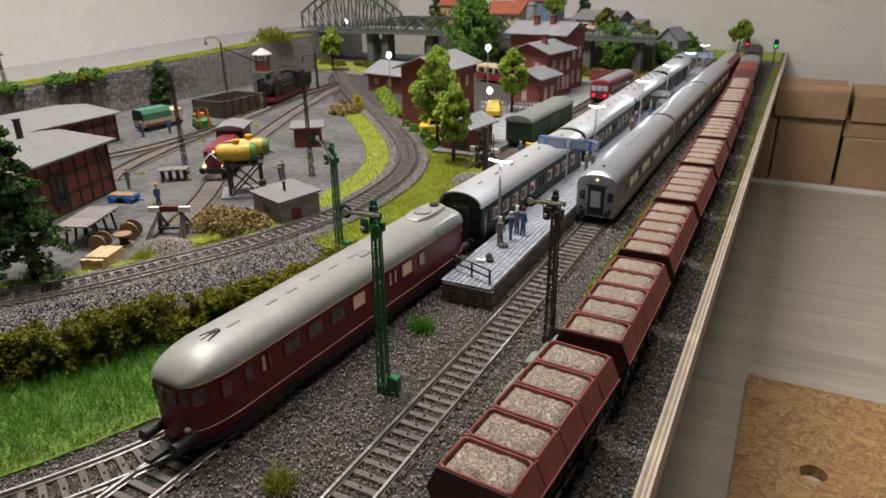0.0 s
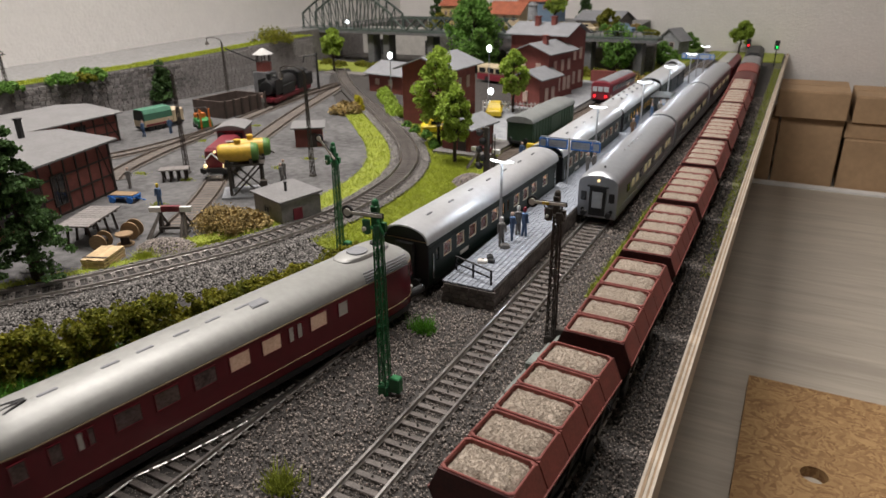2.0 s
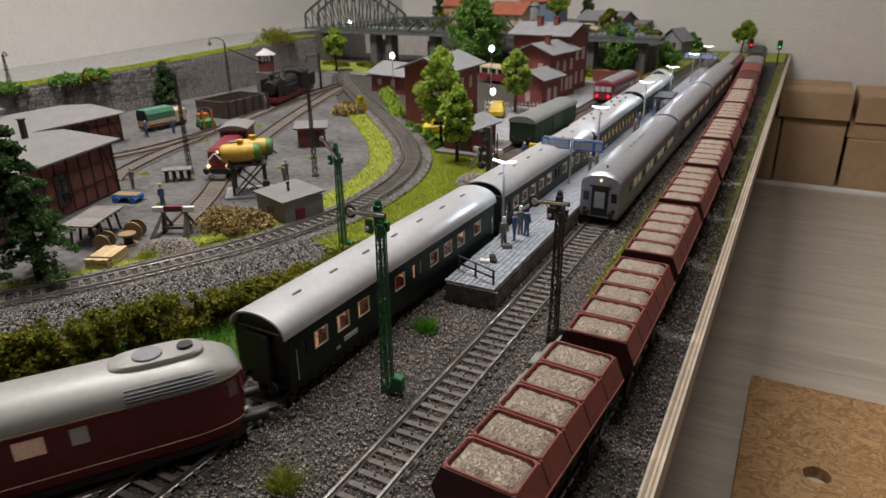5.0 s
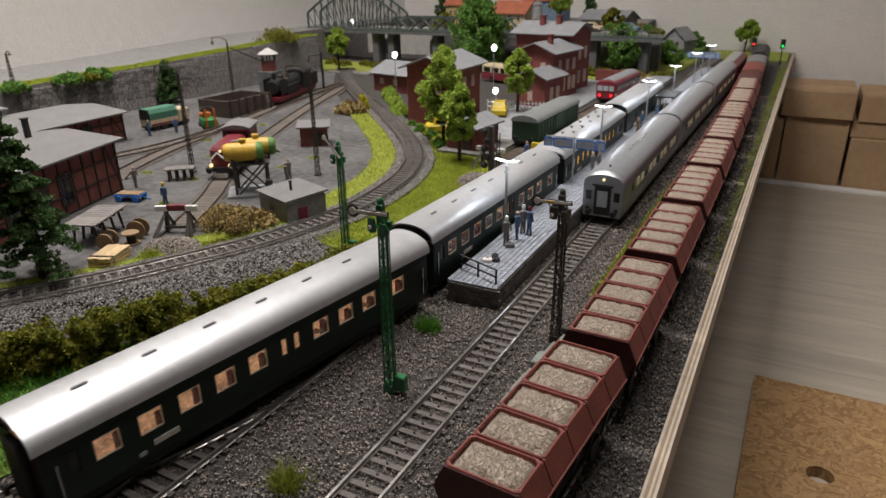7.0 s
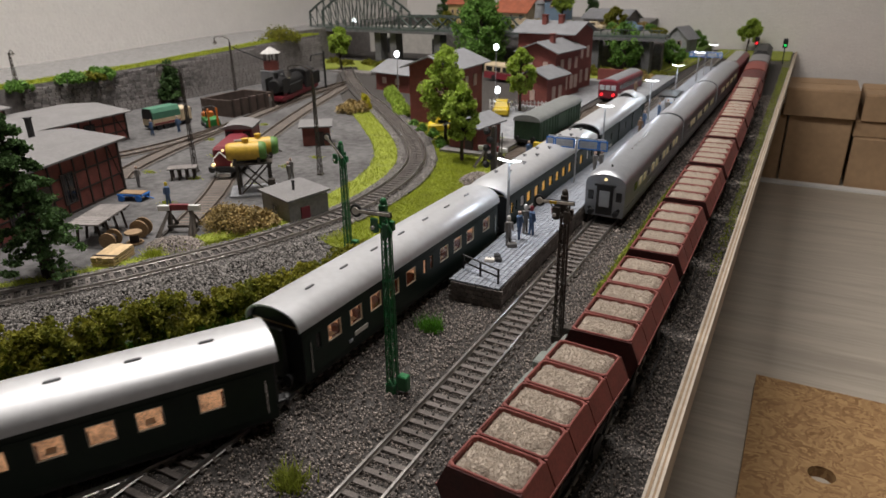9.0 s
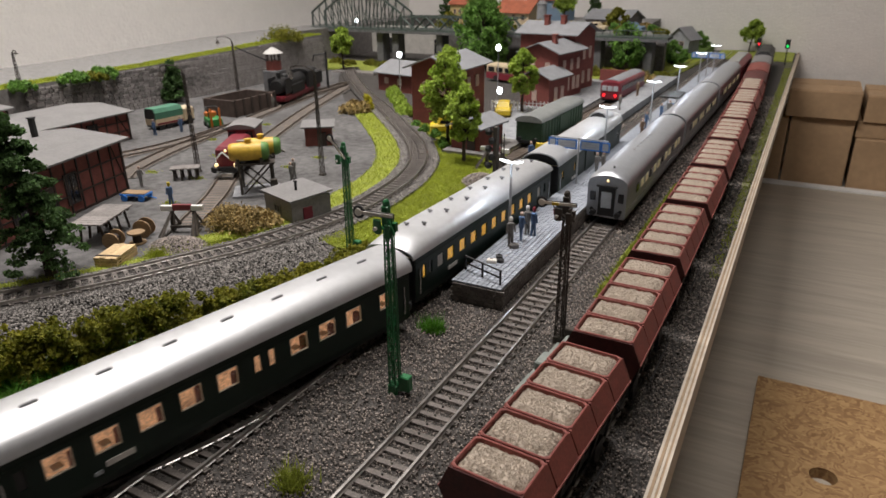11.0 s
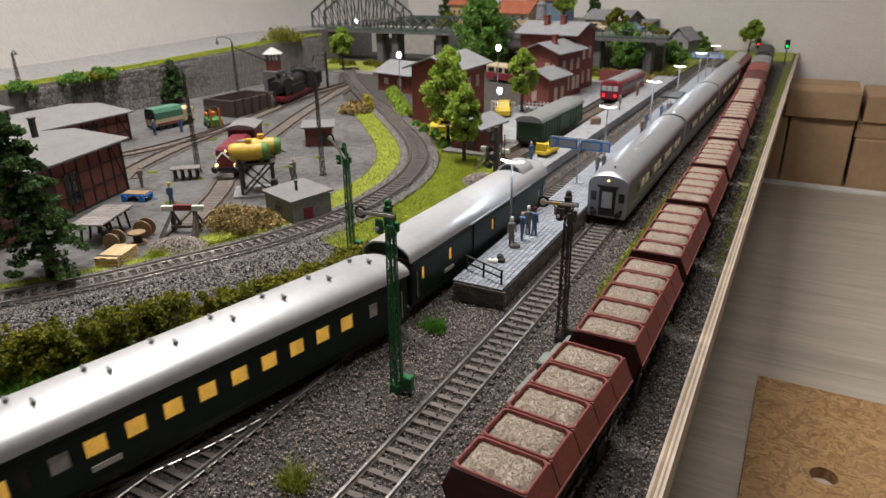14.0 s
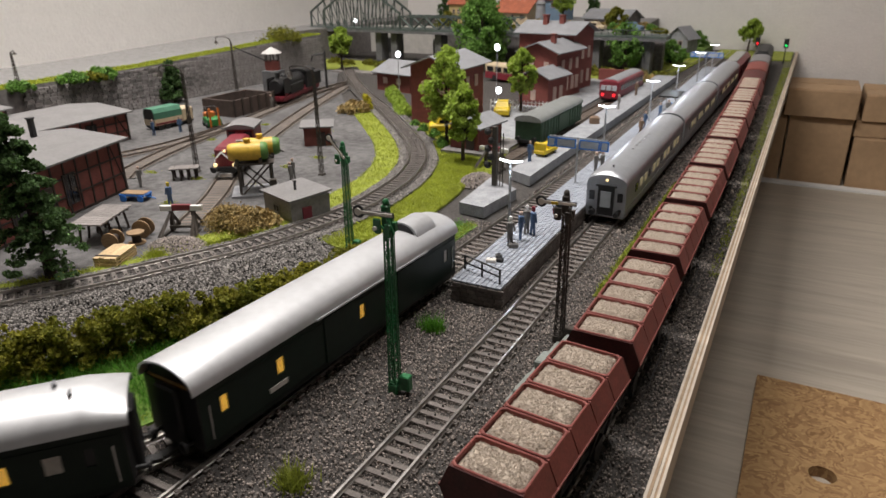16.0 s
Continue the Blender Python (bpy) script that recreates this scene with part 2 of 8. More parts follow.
LOCO_RED = mat("loco_red", (0.19, 0.022, 0.034), 0.45, var=0.15, scale=60)
SHED_GREY = mat("shed_concrete", (0.23, 0.22, 0.20), 0.85, var=0.2, scale=60)
STONE = mat("wall_stone", (0.20, 0.185, 0.18), 0.9, var=0.3, scale=110, rnd=0.35, bump=0.0003, bscale=500)
STONE_BED = mat("wall_stone_bed", (0.17, 0.16, 0.155), 0.95, var=0.4, scale=130, bump=0.0005, bscale=400)
ROADGREY = mat("gravel_road", (0.22, 0.215, 0.21), 0.95, var=0.3, scale=140, bump=0.0004, bscale=700)
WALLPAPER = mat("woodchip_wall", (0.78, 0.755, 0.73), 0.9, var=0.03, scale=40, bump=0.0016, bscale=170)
# Kept dark so the unseen walls send little light back.
LOW_BOUNCE_WALL = mat("low_bounce_wall", (0.32, 0.29, 0.26), 0.9, var=0.05, scale=20)
CEIL = mat("ceiling_white", (0.8, 0.79, 0.77), 0.9, var=0.04, scale=20)
GRASS = mat("grass_blade", (0.085, 0.24, 0.02), 0.8, var=0.3, scale=60, island=0.4)
GRASS_LIGHT = mat("spring_grass_flock", (0.33, 0.38, 0.04), 0.9, var=0.25, scale=60, island=0.2)
GRASS_SOIL = mat("grass_soil", (0.13, 0.22, 0.035), 0.95, var=0.4, scale=90, bump=0.0008, bscale=500)
GRASS_SOIL_LIGHT = mat("spring_grass_soil", (0.26, 0.30, 0.045), 0.95, var=0.3, scale=90, bump=0.0008, bscale=500)
HEDGE = mat("hedge_flock", (0.12, 0.145, 0.018), 0.9, var=0.35, scale=50, color2=(0.29, 0.27, 0.03), island=0.35)
LEAF = mat("leaf_green", (0.16, 0.31, 0.06), 0.8, var=0.3, scale=30, island=0.45)
LEAF_LIGHT = mat("leaf_spring_green", (0.34, 0.46, 0.07), 0.8, var=0.25, scale=30, island=0.3)
LEAF_DARK = mat("leaf_dark", (0.07, 0.135, 0.04), 0.85, var=0.3, scale=30, island=0.5)
DRY = mat("dry_heather", (0.34, 0.25, 0.10), 0.9, var=0.3, scale=80, island=0.5)
BARK = mat("bark", (0.055, 0.04, 0.03), 0.9, var=0.4, scale=150, bump=0.0004, bscale=600)
WOOD_PALE = mat("sawn_timber", (0.62, 0.45, 0.25), 0.75, var=0.2, scale=70, rnd=0.12)
WOOD_GREY = mat("weathered_boards", (0.24, 0.22, 0.21), 0.85, var=0.25, scale=90, rnd=0.15)
CARDBOARD = mat("brown_cardboard", (0.41, 0.27, 0.155), 0.8, var=0.1, scale=14, bump=0.0002, bscale=200)
PLY = mat("plywood_layer_pale", (0.52, 0.46, 0.385), 0.7, var=0.12, scale=30)
PLY_DARK = mat("plywood_layer_dark", (0.33, 0.235, 0.15), 0.75, var=0.15, scale=30)
FIG_BLUE = mat("figure_blue", (0.09, 0.15, 0.27), 0.7, var=0.25, scale=200)
FIG_GREY = mat("figure_grey", (0.2, 0.19, 0.18), 0.7, var=0.3, scale=200)
FIG_BROWN = mat("figure_brown", (0.22, 0.14, 0.09), 0.7, var=0.3, scale=200)
BRIDGE_GREEN = mat("bridge_green_grey", (0.055, 0.075, 0.065), 0.6, var=0.2, scale=40)

TIMBER_BROWN = mat("bunker_timber", (0.085, 0.06, 0.05), 0.85, var=0.35, scale=120)
# Darker concrete for the tower base, plinth, bridge piers and deck edge.
CONCRETE_DARK = mat("dark_concrete", (0.13, 0.13, 0.135), 0.85, var=0.3, scale=70)
ROOF_PALE = mat("pale_zinc_roof", (0.55, 0.54, 0.52), 0.55, var=0.1)
TILE = mat("orange_tiles", (0.42, 0.13, 0.07), 0.75, var=0.25, scale=90)
YELLOW_WALL = mat("ochre_render", (0.52, 0.40, 0.18), 0.8, var=0.12)
BLUE_WALL = mat("blue_render", (0.16, 0.24, 0.33), 0.8, var=0.15)
BALLAST_COOL = mat("cool_grey_ballast", (0.17, 0.158, 0.148), 0.9, var=0.3, scale=300, island=0.85)
GRASS_YELLOW = mat("yellow_green_flock", (0.26, 0.30, 0.04), 0.9, var=0.3, scale=70, island=0.35)
FLOWER = mat("yellow_blossom", (0.55, 0.50, 0.03), 0.85, var=0.2, island=0.3)
YARD_BED = mat("yard_track_bed", (0.098, 0.092, 0.086), 0.95, var=0.4, scale=120, bump=0.0006, bscale=900)
DULL_VERGE = mat("dull_verge", (0.12, 0.12, 0.06), 0.95, var=0.5, scale=120, bump=0.0005, bscale=700)
for m_ in (LEAF, LEAF_LIGHT, LEAF_DARK, HEDGE, GRASS, GRASS_LIGHT, GRASS_YELLOW, FLOWER):
    nt_ = m_.node_tree
    b_ = nt_.nodes["Principled BSDF"]
    tl_, mx_ = nt_.nodes.new("ShaderNodeBsdfTranslucent"), nt_.nodes.new("ShaderNodeMixShader")
    mx_.inputs[0].default_value = 0.35
    nt_.links.new(b_.inputs["Base Color"].links[0].from_socket, tl_.inputs["Color"])
    nt_.links.new(b_.outputs[0], mx_.inputs[1])
    nt_.links.new(tl_.outputs[0], mx_.inputs[2])
    nt_.links.new(mx_.outputs[0], nt_.nodes["Material Output"].inputs["Surface"])
# Lightened to offset the bridge deck's shade on the wall beneath.
LIGHTENED_CONCRETE = mat("lightened_concrete", (0.46, 0.44, 0.41), 0.85, var=0.15, scale=60)
# Brown-grey mottling stands for the dim interior and faint reflections in the panes.
CAR_GLASS = mat("railcar_pane_with_reflections", (0.13, 0.09, 0.085), 0.14, var=0.5, scale=110)
SEAT = mat("seat_cloth", (0.16, 0.05, 0.03), 0.8, var=0.3, scale=200)
ALU = mat("aluminium_window_frame", (0.62, 0.58, 0.48), 0.35, 0.4, var=0.1)
PLINTH = mat("grey_green_cast_plinth", (0.20, 0.225, 0.205), 0.7, var=0.2, scale=150)


def pane_mat():
    """Clear glass: mostly seen through, with a faint gloss."""
    m = bpy.data.materials.new("clear_pane")
    m.use_nodes = True
    nt = m.node_tree
    tr, gl, mx = nt.nodes.new("ShaderNodeBsdfTransparent"), nt.nodes.new("ShaderNodeBsdfGlossy"), nt.nodes.new("ShaderNodeMixShader")
    gl.inputs["Roughness"].default_value = 0.08
    mx.inputs[0].default_value = 0.10
    nt.links.new(tr.outputs[0], mx.inputs[1])
    nt.links.new(gl.outputs[0], mx.inputs[2])
    nt.links.new(mx.outputs[0], nt.nodes["Material Output"].inputs["Surface"])
    return m


PANE = pane_mat()
LIT_DIM = mat("dimly_lit_window", (0.42, 0.27, 0.20), 0.2, color2=(0.62, 0.46, 0.36), scale=120, emit=((1.0, 0.6, 0.4), 0.10))
# The mottled colour itself glows, suggesting shapes in the lit compartments.
for m_, strength_ in ((LIT, 1.0), (LIT_YELLOW, 0.85)):
    ramp_ = next(n for n in m_.node_tree.nodes if n.type == "VALTORGB")
    b_ = m_.node_tree.nodes["Principled BSDF"]
    m_.node_tree.links.new(ramp_.outputs["Color"], b_.inputs["Emission Color"])
    b_.inputs["Emission Strength"].default_value = strength_


def grain_mat(name, dark, light, along, scale, rough, bump=0.0):
    """Streaked wood grain along one axis."""
    m = mat(name, dark, rough, var=0.0, color2=light, scale=scale, bump=bump, bscale=scale * 6)
    nt = m.node_tree
    mp = nt.nodes.new("ShaderNodeMapping")
    s = [1.0, 1.0, 1.0]
    s[along] = 0.07
    mp.inputs["Scale"].default_value = s
    co = next(n for n in nt.nodes if n.type == "TEX_COORD")
    nt.links.new(co.outputs["Object"], mp.inputs["Vector"])
    for n in nt.nodes:
        if n.type == "TEX_NOISE":
            nt.links.new(mp.outputs["Vector"], n.inputs["Vector"])
    return m


DESK = grain_mat("oak_laminate", (0.34, 0.30, 0.25), (0.47, 0.42, 0.35), 0, 26, 0.5)


def osb_mat():
    m = mat("strand_board", (0.34, 0.20, 0.09), 0.7, scale=30)
    nt = m.node_tree
    b = nt.nodes["Principled BSDF"]
    co = next(n for n in nt.nodes if n.type == "TEX_COORD")
    ns = nt.nodes.new("ShaderNodeTexNoise")
    ns.inputs["Scale"].default_value = 30
    vm = nt.nodes.new("ShaderNodeVectorMath")
    vm.operation = "MULTIPLY_ADD"
    vm.inputs[1].default_value = (0.12, 0.12, 0.12)
    nt.links.new(co.outputs["Object"], ns.inputs["Vector"])
    nt.links.new(ns.outputs["Color"], vm.inputs[0])
    nt.links.new(co.outputs["Object"], vm.inputs[2])
    vo = nt.nodes.new("ShaderNodeTexVoronoi")
    vo.inputs["Scale"].default_value = 150
    nt.links.new(vm.outputs["Vector"], vo.inputs["Vector"])
    ra = nt.nodes.new("ShaderNodeValToRGB")
    ra.color_ramp.elements[0].color, ra.color_ramp.elements[1].color = (0.24, 0.125, 0.05, 1), (0.46, 0.29, 0.13, 1)
    sep = nt.nodes.new("ShaderNodeSeparateColor")
    nt.links.new(vo.outputs["Color"], sep.inputs["Color"])
    nt.links.new(sep.outputs["Red"], ra.inputs["Fac"])
    nt.links.new(ra.outputs["Color"], b.inputs["Base Color"])
    return m


OSB = osb_mat()

# ---- the room ----
def slab(name, x0, x1, y0, y1, z0, z1, m, kind="structure", label="", category=""):
    g = Geo().box((x0 + x1) / 2, (y0 + y1) / 2, z0, x1 - x0, y1 - y0, z1 - z0)
    return tagged(part(name, g, m), label, category, kind=kind)


slab("wall_west", -1.05, -0.95, -2.6, 1.80, -1.0, 1.45, WALLPAPER, label="white woodchip wallpapered wall", category="wall")
slab("wall_north", -1.05, 2.6, 1.80, 1.90, -1.0, 1.45, WALLPAPER, label="white woodchip wallpapered wall", category="wall")
# East and south walls are out of view, darkened to cut bounce.
slab("wall_east", 2.5, 2.6, -2.6, 1.80, -1.0, 1.45, LOW_BOUNCE_WALL, label="unseen wall, darkened to cut bounced light", category="wall")
slab("wall_south", -1.05, 2.6, -2.7, -2.6, -1.0, 1.45, LOW_BOUNCE_WALL, label="unseen wall, darkened to cut bounced light", category="wall")
# Ceiling out of view, added white to bounce the lamps' light.
slab("ceiling", -1.05, 2.6, -2.7, 1.90, 1.45, 1.5, CEIL, label="unseen white ceiling, added to bounce light", category="ceiling")
slab("floor", -1.05, 2.6, -2.7, 1.90, -1.1, -1.0, DESK, label="wood-look floor", category="floor")

# ---- paths of the tracks ----
def spline(pts, step=0.004):
    """Points along a smooth curve through pts, evenly spaced; also their tangents."""
    p = np.array(pts, float)
    q = np.vstack([2 * p[0] - p[1], p, 2 * p[-1] - p[-2]])
    out = []
    for i in range(1, len(q) - 2):
        a, b, c, d = q[i - 1], q[i], q[i + 1], q[i + 2]
        for u in np.linspace(0, 1, 24, endpoint=False):
            out.append(0.5 * (2 * b + (c - a) * u + (2 * a - 5 * b + 4 * c - d) * u * u + (3 * b - a - 3 * c + d) * u ** 3))
    out.append(p[-1])
    out = np.array(out)
    s = np.r_[0, np.cumsum(np.hypot(*np.diff(out, axis=0).T))]
    n = max(2, int(s[-1] / step))
    t = np.linspace(0, s[-1], n + 1)
    return np.c_[np.interp(t, s, out[:, 0]), np.interp(t, s, out[:, 1])], s[-1]


PLATFORM_TRACK = [(-0.052, 1.75), (-0.058, 1.2), (-0.060, 0.8), (-0.0615, 0.566), (-0.067, 0.42), (-0.0715, 0.3), (-0.0748, 0.205), (-0.078, 0.18), (-0.0865, 0.15), (-0.098, 0.122), (-0.114, 0.093), (-0.136, 0.062), (-0.165, 0.03), (-0.198, 0.0), (-0.236, -0.04), (-0.272, -0.09), (-0.30, -0.16), (-0.315, -0.26), (-0.318, -0.4), (-0.318, -0.85)]
MAIN_STUB = [(-0.0715, 0.3), (-0.0748, 0.2), (-0.0765, 0.12), (-0.078, 0.0), (-0.08, -0.1)]
MIDDLE_TRACK = [(0.012, 1.70), (0.009, 1.2), (0.003, 0.8), (0.001, 0.5), (0.0, 0.3), (-0.002, 0.1), (-0.002, -0.1)]
GOODS_TRACK = [(0.035, 1.72), (0.05, 1.2), (0.058, 0.9), (0.0625, 0.6), (0.0632, 0.4), (0.0628, 0.28), (0.060, 0.22), (0.053, 0.14), (0.040, 0.05), (0.02, -0.05)]
CURVE_TRACK = [(-0.44, -0.02), (-0.38, 0.06), (-0.325, 0.14), (-0.283, 0.196), (-0.255, 0.238), (-0.233, 0.28), (-0.213, 0.322), (-0.200, 0.362), (-0.192, 0.403), (-0.190, 0.444), (-0.196, 0.503), (-0.207, 0.545), (-0.226, 0.59), (-0.268, 0.652), (-0.331, 0.724), (-0.414, 0.813), (-0.486, 0.884), (-0.60, 1.01), (-0.72, 1.16)]
YARD_TRACK = [(-0.289, 0.335), (-0.325, 0.40), (-0.371, 0.47), (-0.43, 0.58), (-0.50, 0.74), (-0.56, 0.9), (-0.60, 1.01)]
YARD_LOOP = [(-0.62, 0.30), (-0.545, 0.42), (-0.52, 0.52), (-0.535, 0.66), (-0.575, 0.80), (-0.60, 0.95), (-0.60, 1.01)]
YARD_THIRD = [(-0.450, 0.402), (-0.466, 0.425), (-0.4915, 0.49), (-0.511, 0.564), (-0.532, 0.651), (-0.560, 0.76), (-0.585, 0.88), (-0.60, 1.01)]
STATION_TRACK = [(-0.09, 1.7), (-0.10, 1.45), (-0.122, 1.15), (-0.132, 0.95), (-0.139, 0.75), (-0.143, 0.62)]

SLEEPER_BOX = Geo().box(0, 0, -0.0014, 0.0226, 0.0029, 0.0019, c=0.0002)
CHAIR = [Geo().box(s * 0.0095, 0, 0.0003, 0.0022, 0.0016, 0.0007) for s in (-1, 1)]
for c_ in CHAIR:
    SLEEPER_BOX.add(c_.v, c_.f)
SLEEPER_MESH = SLEEPER_BOX.mesh("sleeper", SLEEPER)
SLEEPER_BOX_RUSTY = Geo().add(SLEEPER_BOX.v, SLEEPER_BOX.f).mesh("sleeper", SLEEPER_RUST)
STUD_MESH = Geo().tube((0, 0, 0), (0, 0, 0.0011), 0.00055, 0.0004, 8).mesh("contact_stud", STUD)


def track(label, pts, rusty=False, studs=False, z=0.0, pitch=0.0071, limit=290):
    p, length = spline(pts)
    th = thing("track", label, "railway track", "railway tracks", "structure", at=pose(0, 0, z))
    tan = np.gradient(p, axis=0)
    tan /= np.hypot(tan[:, 0], tan[:, 1])[:, None]
    nor = np.c_[-tan[:, 1], tan[:, 0]]
    for side in (-1, 1):
        g, rings = Geo(), []
        for a, n in zip(p, nor):
            c = a + n * side * 0.0087
            ring = []
            for o, h in ((-0.0010, 0.0003), (0.0010, 0.0003), (0.0010, 0.0006), (0.00035, 0.0009), (0.00035, 0.0018), (0.00055, 0.0020), (0.00055, 0.0025), (-0.00055, 0.0025), (-0.00055, 0.0020), (-0.00035, 0.0018), (-0.00035, 0.0009), (-0.0010, 0.0006)):
                ring.append((c[0] + n[0] * o, c[1] + n[1] * o, h))
            rings.append(ring)
        g.loft(rings)
        part("rail", g, RAIL_RUST if rusty else RAIL, th)
    k = int(length / pitch)
    rest = Geo()
    cand = []
    for i in range(k):
        f = (i + 0.5) * pitch / length * (len(p) - 1)
        j = int(f)
        a = p[j] + (p[min(j + 1, len(p) - 1)] - p[j]) * (f - j)
        cand.append((math.hypot(a[0] - 0.1, a[1]), a, math.atan2(nor[j][1], nor[j][0])))
    cand.sort(key=lambda c: c[0])
    for i, (_, a, r) in enumerate(cand):
        m = Matrix.Translation((a[0], a[1], 0)) @ Matrix.Rotation(r + random.uniform(-0.015, 0.015), 4, "Z")
        if i < limit:
            part("sleeper", SLEEPER_BOX_RUSTY if rusty else SLEEPER_MESH, None, th, at=m)
            if studs and i < 110:
                part("contact_stud", STUD_MESH, None, th, at=m @ Matrix.Translation((0, 0.0, 0.0004)))
        else:
            rest.add([m @ Vector(v) for v in SLEEPER_BOX.v], SLEEPER_BOX.f)
    if rest.v:
        tagged(part("far_sleepers", rest, SLEEPER, th), kind="stuff")
    return th


# ---- ground ----
def sheet(name, outline, z, m, label, category, thick=0.0):
    g = Geo()
    n = len(outline)
    if thick:
        g.loft([[(x, y, z - thick) for x, y in outline], [(x, y, z) for x, y in outline]])
    else:
        g.add([(x, y, z) for x, y in outline], [tuple(range(n))])
    return tagged(part(name, g, m), label, category, kind="structure")


def ground_mesh():
    """The layout's ground, gently uneven, on a thick board."""
    g = Geo()
    nx, ny = 130, 340
    x0, x1, y0, y1 = -0.95, 0.0925, -0.95, 1.80
    for j in range(ny + 1):
        for i in range(nx + 1):
            x, y = x0 + (x1 - x0) * i / nx, y0 + (y1 - y0) * j / ny
            g.v.append((x, y, -0.0012 + 0.0006 * noise.noise((x * 60, y * 60, 0))))
    for j in range(ny):
        for i in range(nx):
            a = j * (nx + 1) + i
            g.f.append((a, a + 1, a + nx + 2, a + nx + 1))
    return g


tagged(part("ground", ground_mesh(), SHADED_BED, smooth=True), "gravel-covered layout board, darkened as shade between the stones", "ground", kind="structure")
for x_, (z0_, z1_), m_ in ((0.0928, (-0.018, 0.0012), PLY), (0.0940, (-0.018, 0.0015), PLY_DARK), (0.0952, (-0.018, 0.0012), PLY), (0.0962, (-0.018, 0.0009), PLY_DARK), (0.0972, (-0.018, 0.0012), PLY)):
    slab("board_edge", x_ - 0.0005, x_ + 0.0006, -0.95, 1.80, z0_, z1_, m_, label="raw plywood edge of the layout board", category="board edge")
slab("layout_underside", -0.95, 0.0922, -0.95, 1.80, -0.03, -0.012, PLY, label="plywood layout board", category="board")

track("straight three-rail track with metallic rails on grey ballast", MIDDLE_TRACK, studs=True)
track("track along the platform with bright rails", PLATFORM_TRACK, studs=True)
track("turnout branch with bright rails on dark ballast", MAIN_STUB, limit=60)
track("goods track beside the board's edge", GOODS_TRACK)
track("curved track with brown sleepers on grey ballast", CURVE_TRACK, studs=True, z=0.003)
track("weathered yard track ending at a buffer stop", YARD_TRACK, rusty=True, z=0.0006)
track("weathered yard track beside the loading yard", YARD_LOOP, rusty=True, z=0.0006)
track("weathered yard track between the shed and the lorry", YARD_THIRD, rusty=True, z=0.0008)
track("station track sunk beside the side platform", STATION_TRACK, rusty=True)

# ---- rolling stock ----
RAILTOP = 0.0025


def body_ring(y, w, z0, eave, top, sq=1.0, n=9, flare=0.0):
    """A cross-section: straight sides, arched roof."""
    h = w / 2
    pts = [(-h * 0.94 + flare, z0), (-h, z0 + 0.004), (-h, eave)]
    for i in range(1, n):
        t = math.pi * (1 - i / n)
        pts.append((h * math.cos(t), eave + (top - eave) * math.sin(t) ** sq))
    pts += [(h, eave), (h, z0 + 0.004), (h * 0.94 - flare, z0)]
    return [(x, y, z) for x, z in pts]


def bogie(parent, y):
    g = Geo()
    for s in (-1, 1):
        g.box(s * 0.0105, y, 0.0045, 0.0018, 0.030, 0.0045, c=0.0005)
        for k in (-1, 1):
            g.box(s * 0.0112, y + k * 0.0115, 0.004, 0.002, 0.004, 0.004)
    g.box(0, y, 0.006, 0.02, 0.008, 0.003)
    b = part("bogie", g, BLACK, parent)
    for k in (-1, 1):
        for s in (-1, 1):
            w = Geo().tube((s * 0.0082, y + k * 0.0115, 0.0078), (s * 0.0100, y + k * 0.0115, 0.0078), 0.0056, 0.0054, 16)
            part("wheel", w, BLACK, b)
    return b


def side_panel(x, y0, y1, z0, z1, t=0.0006):
    s = 1 if x > 0 else -1
    return Geo().box(x + s * t / 2, (y0 + y1) / 2, z0, t, y1 - y0, z1 - z0)


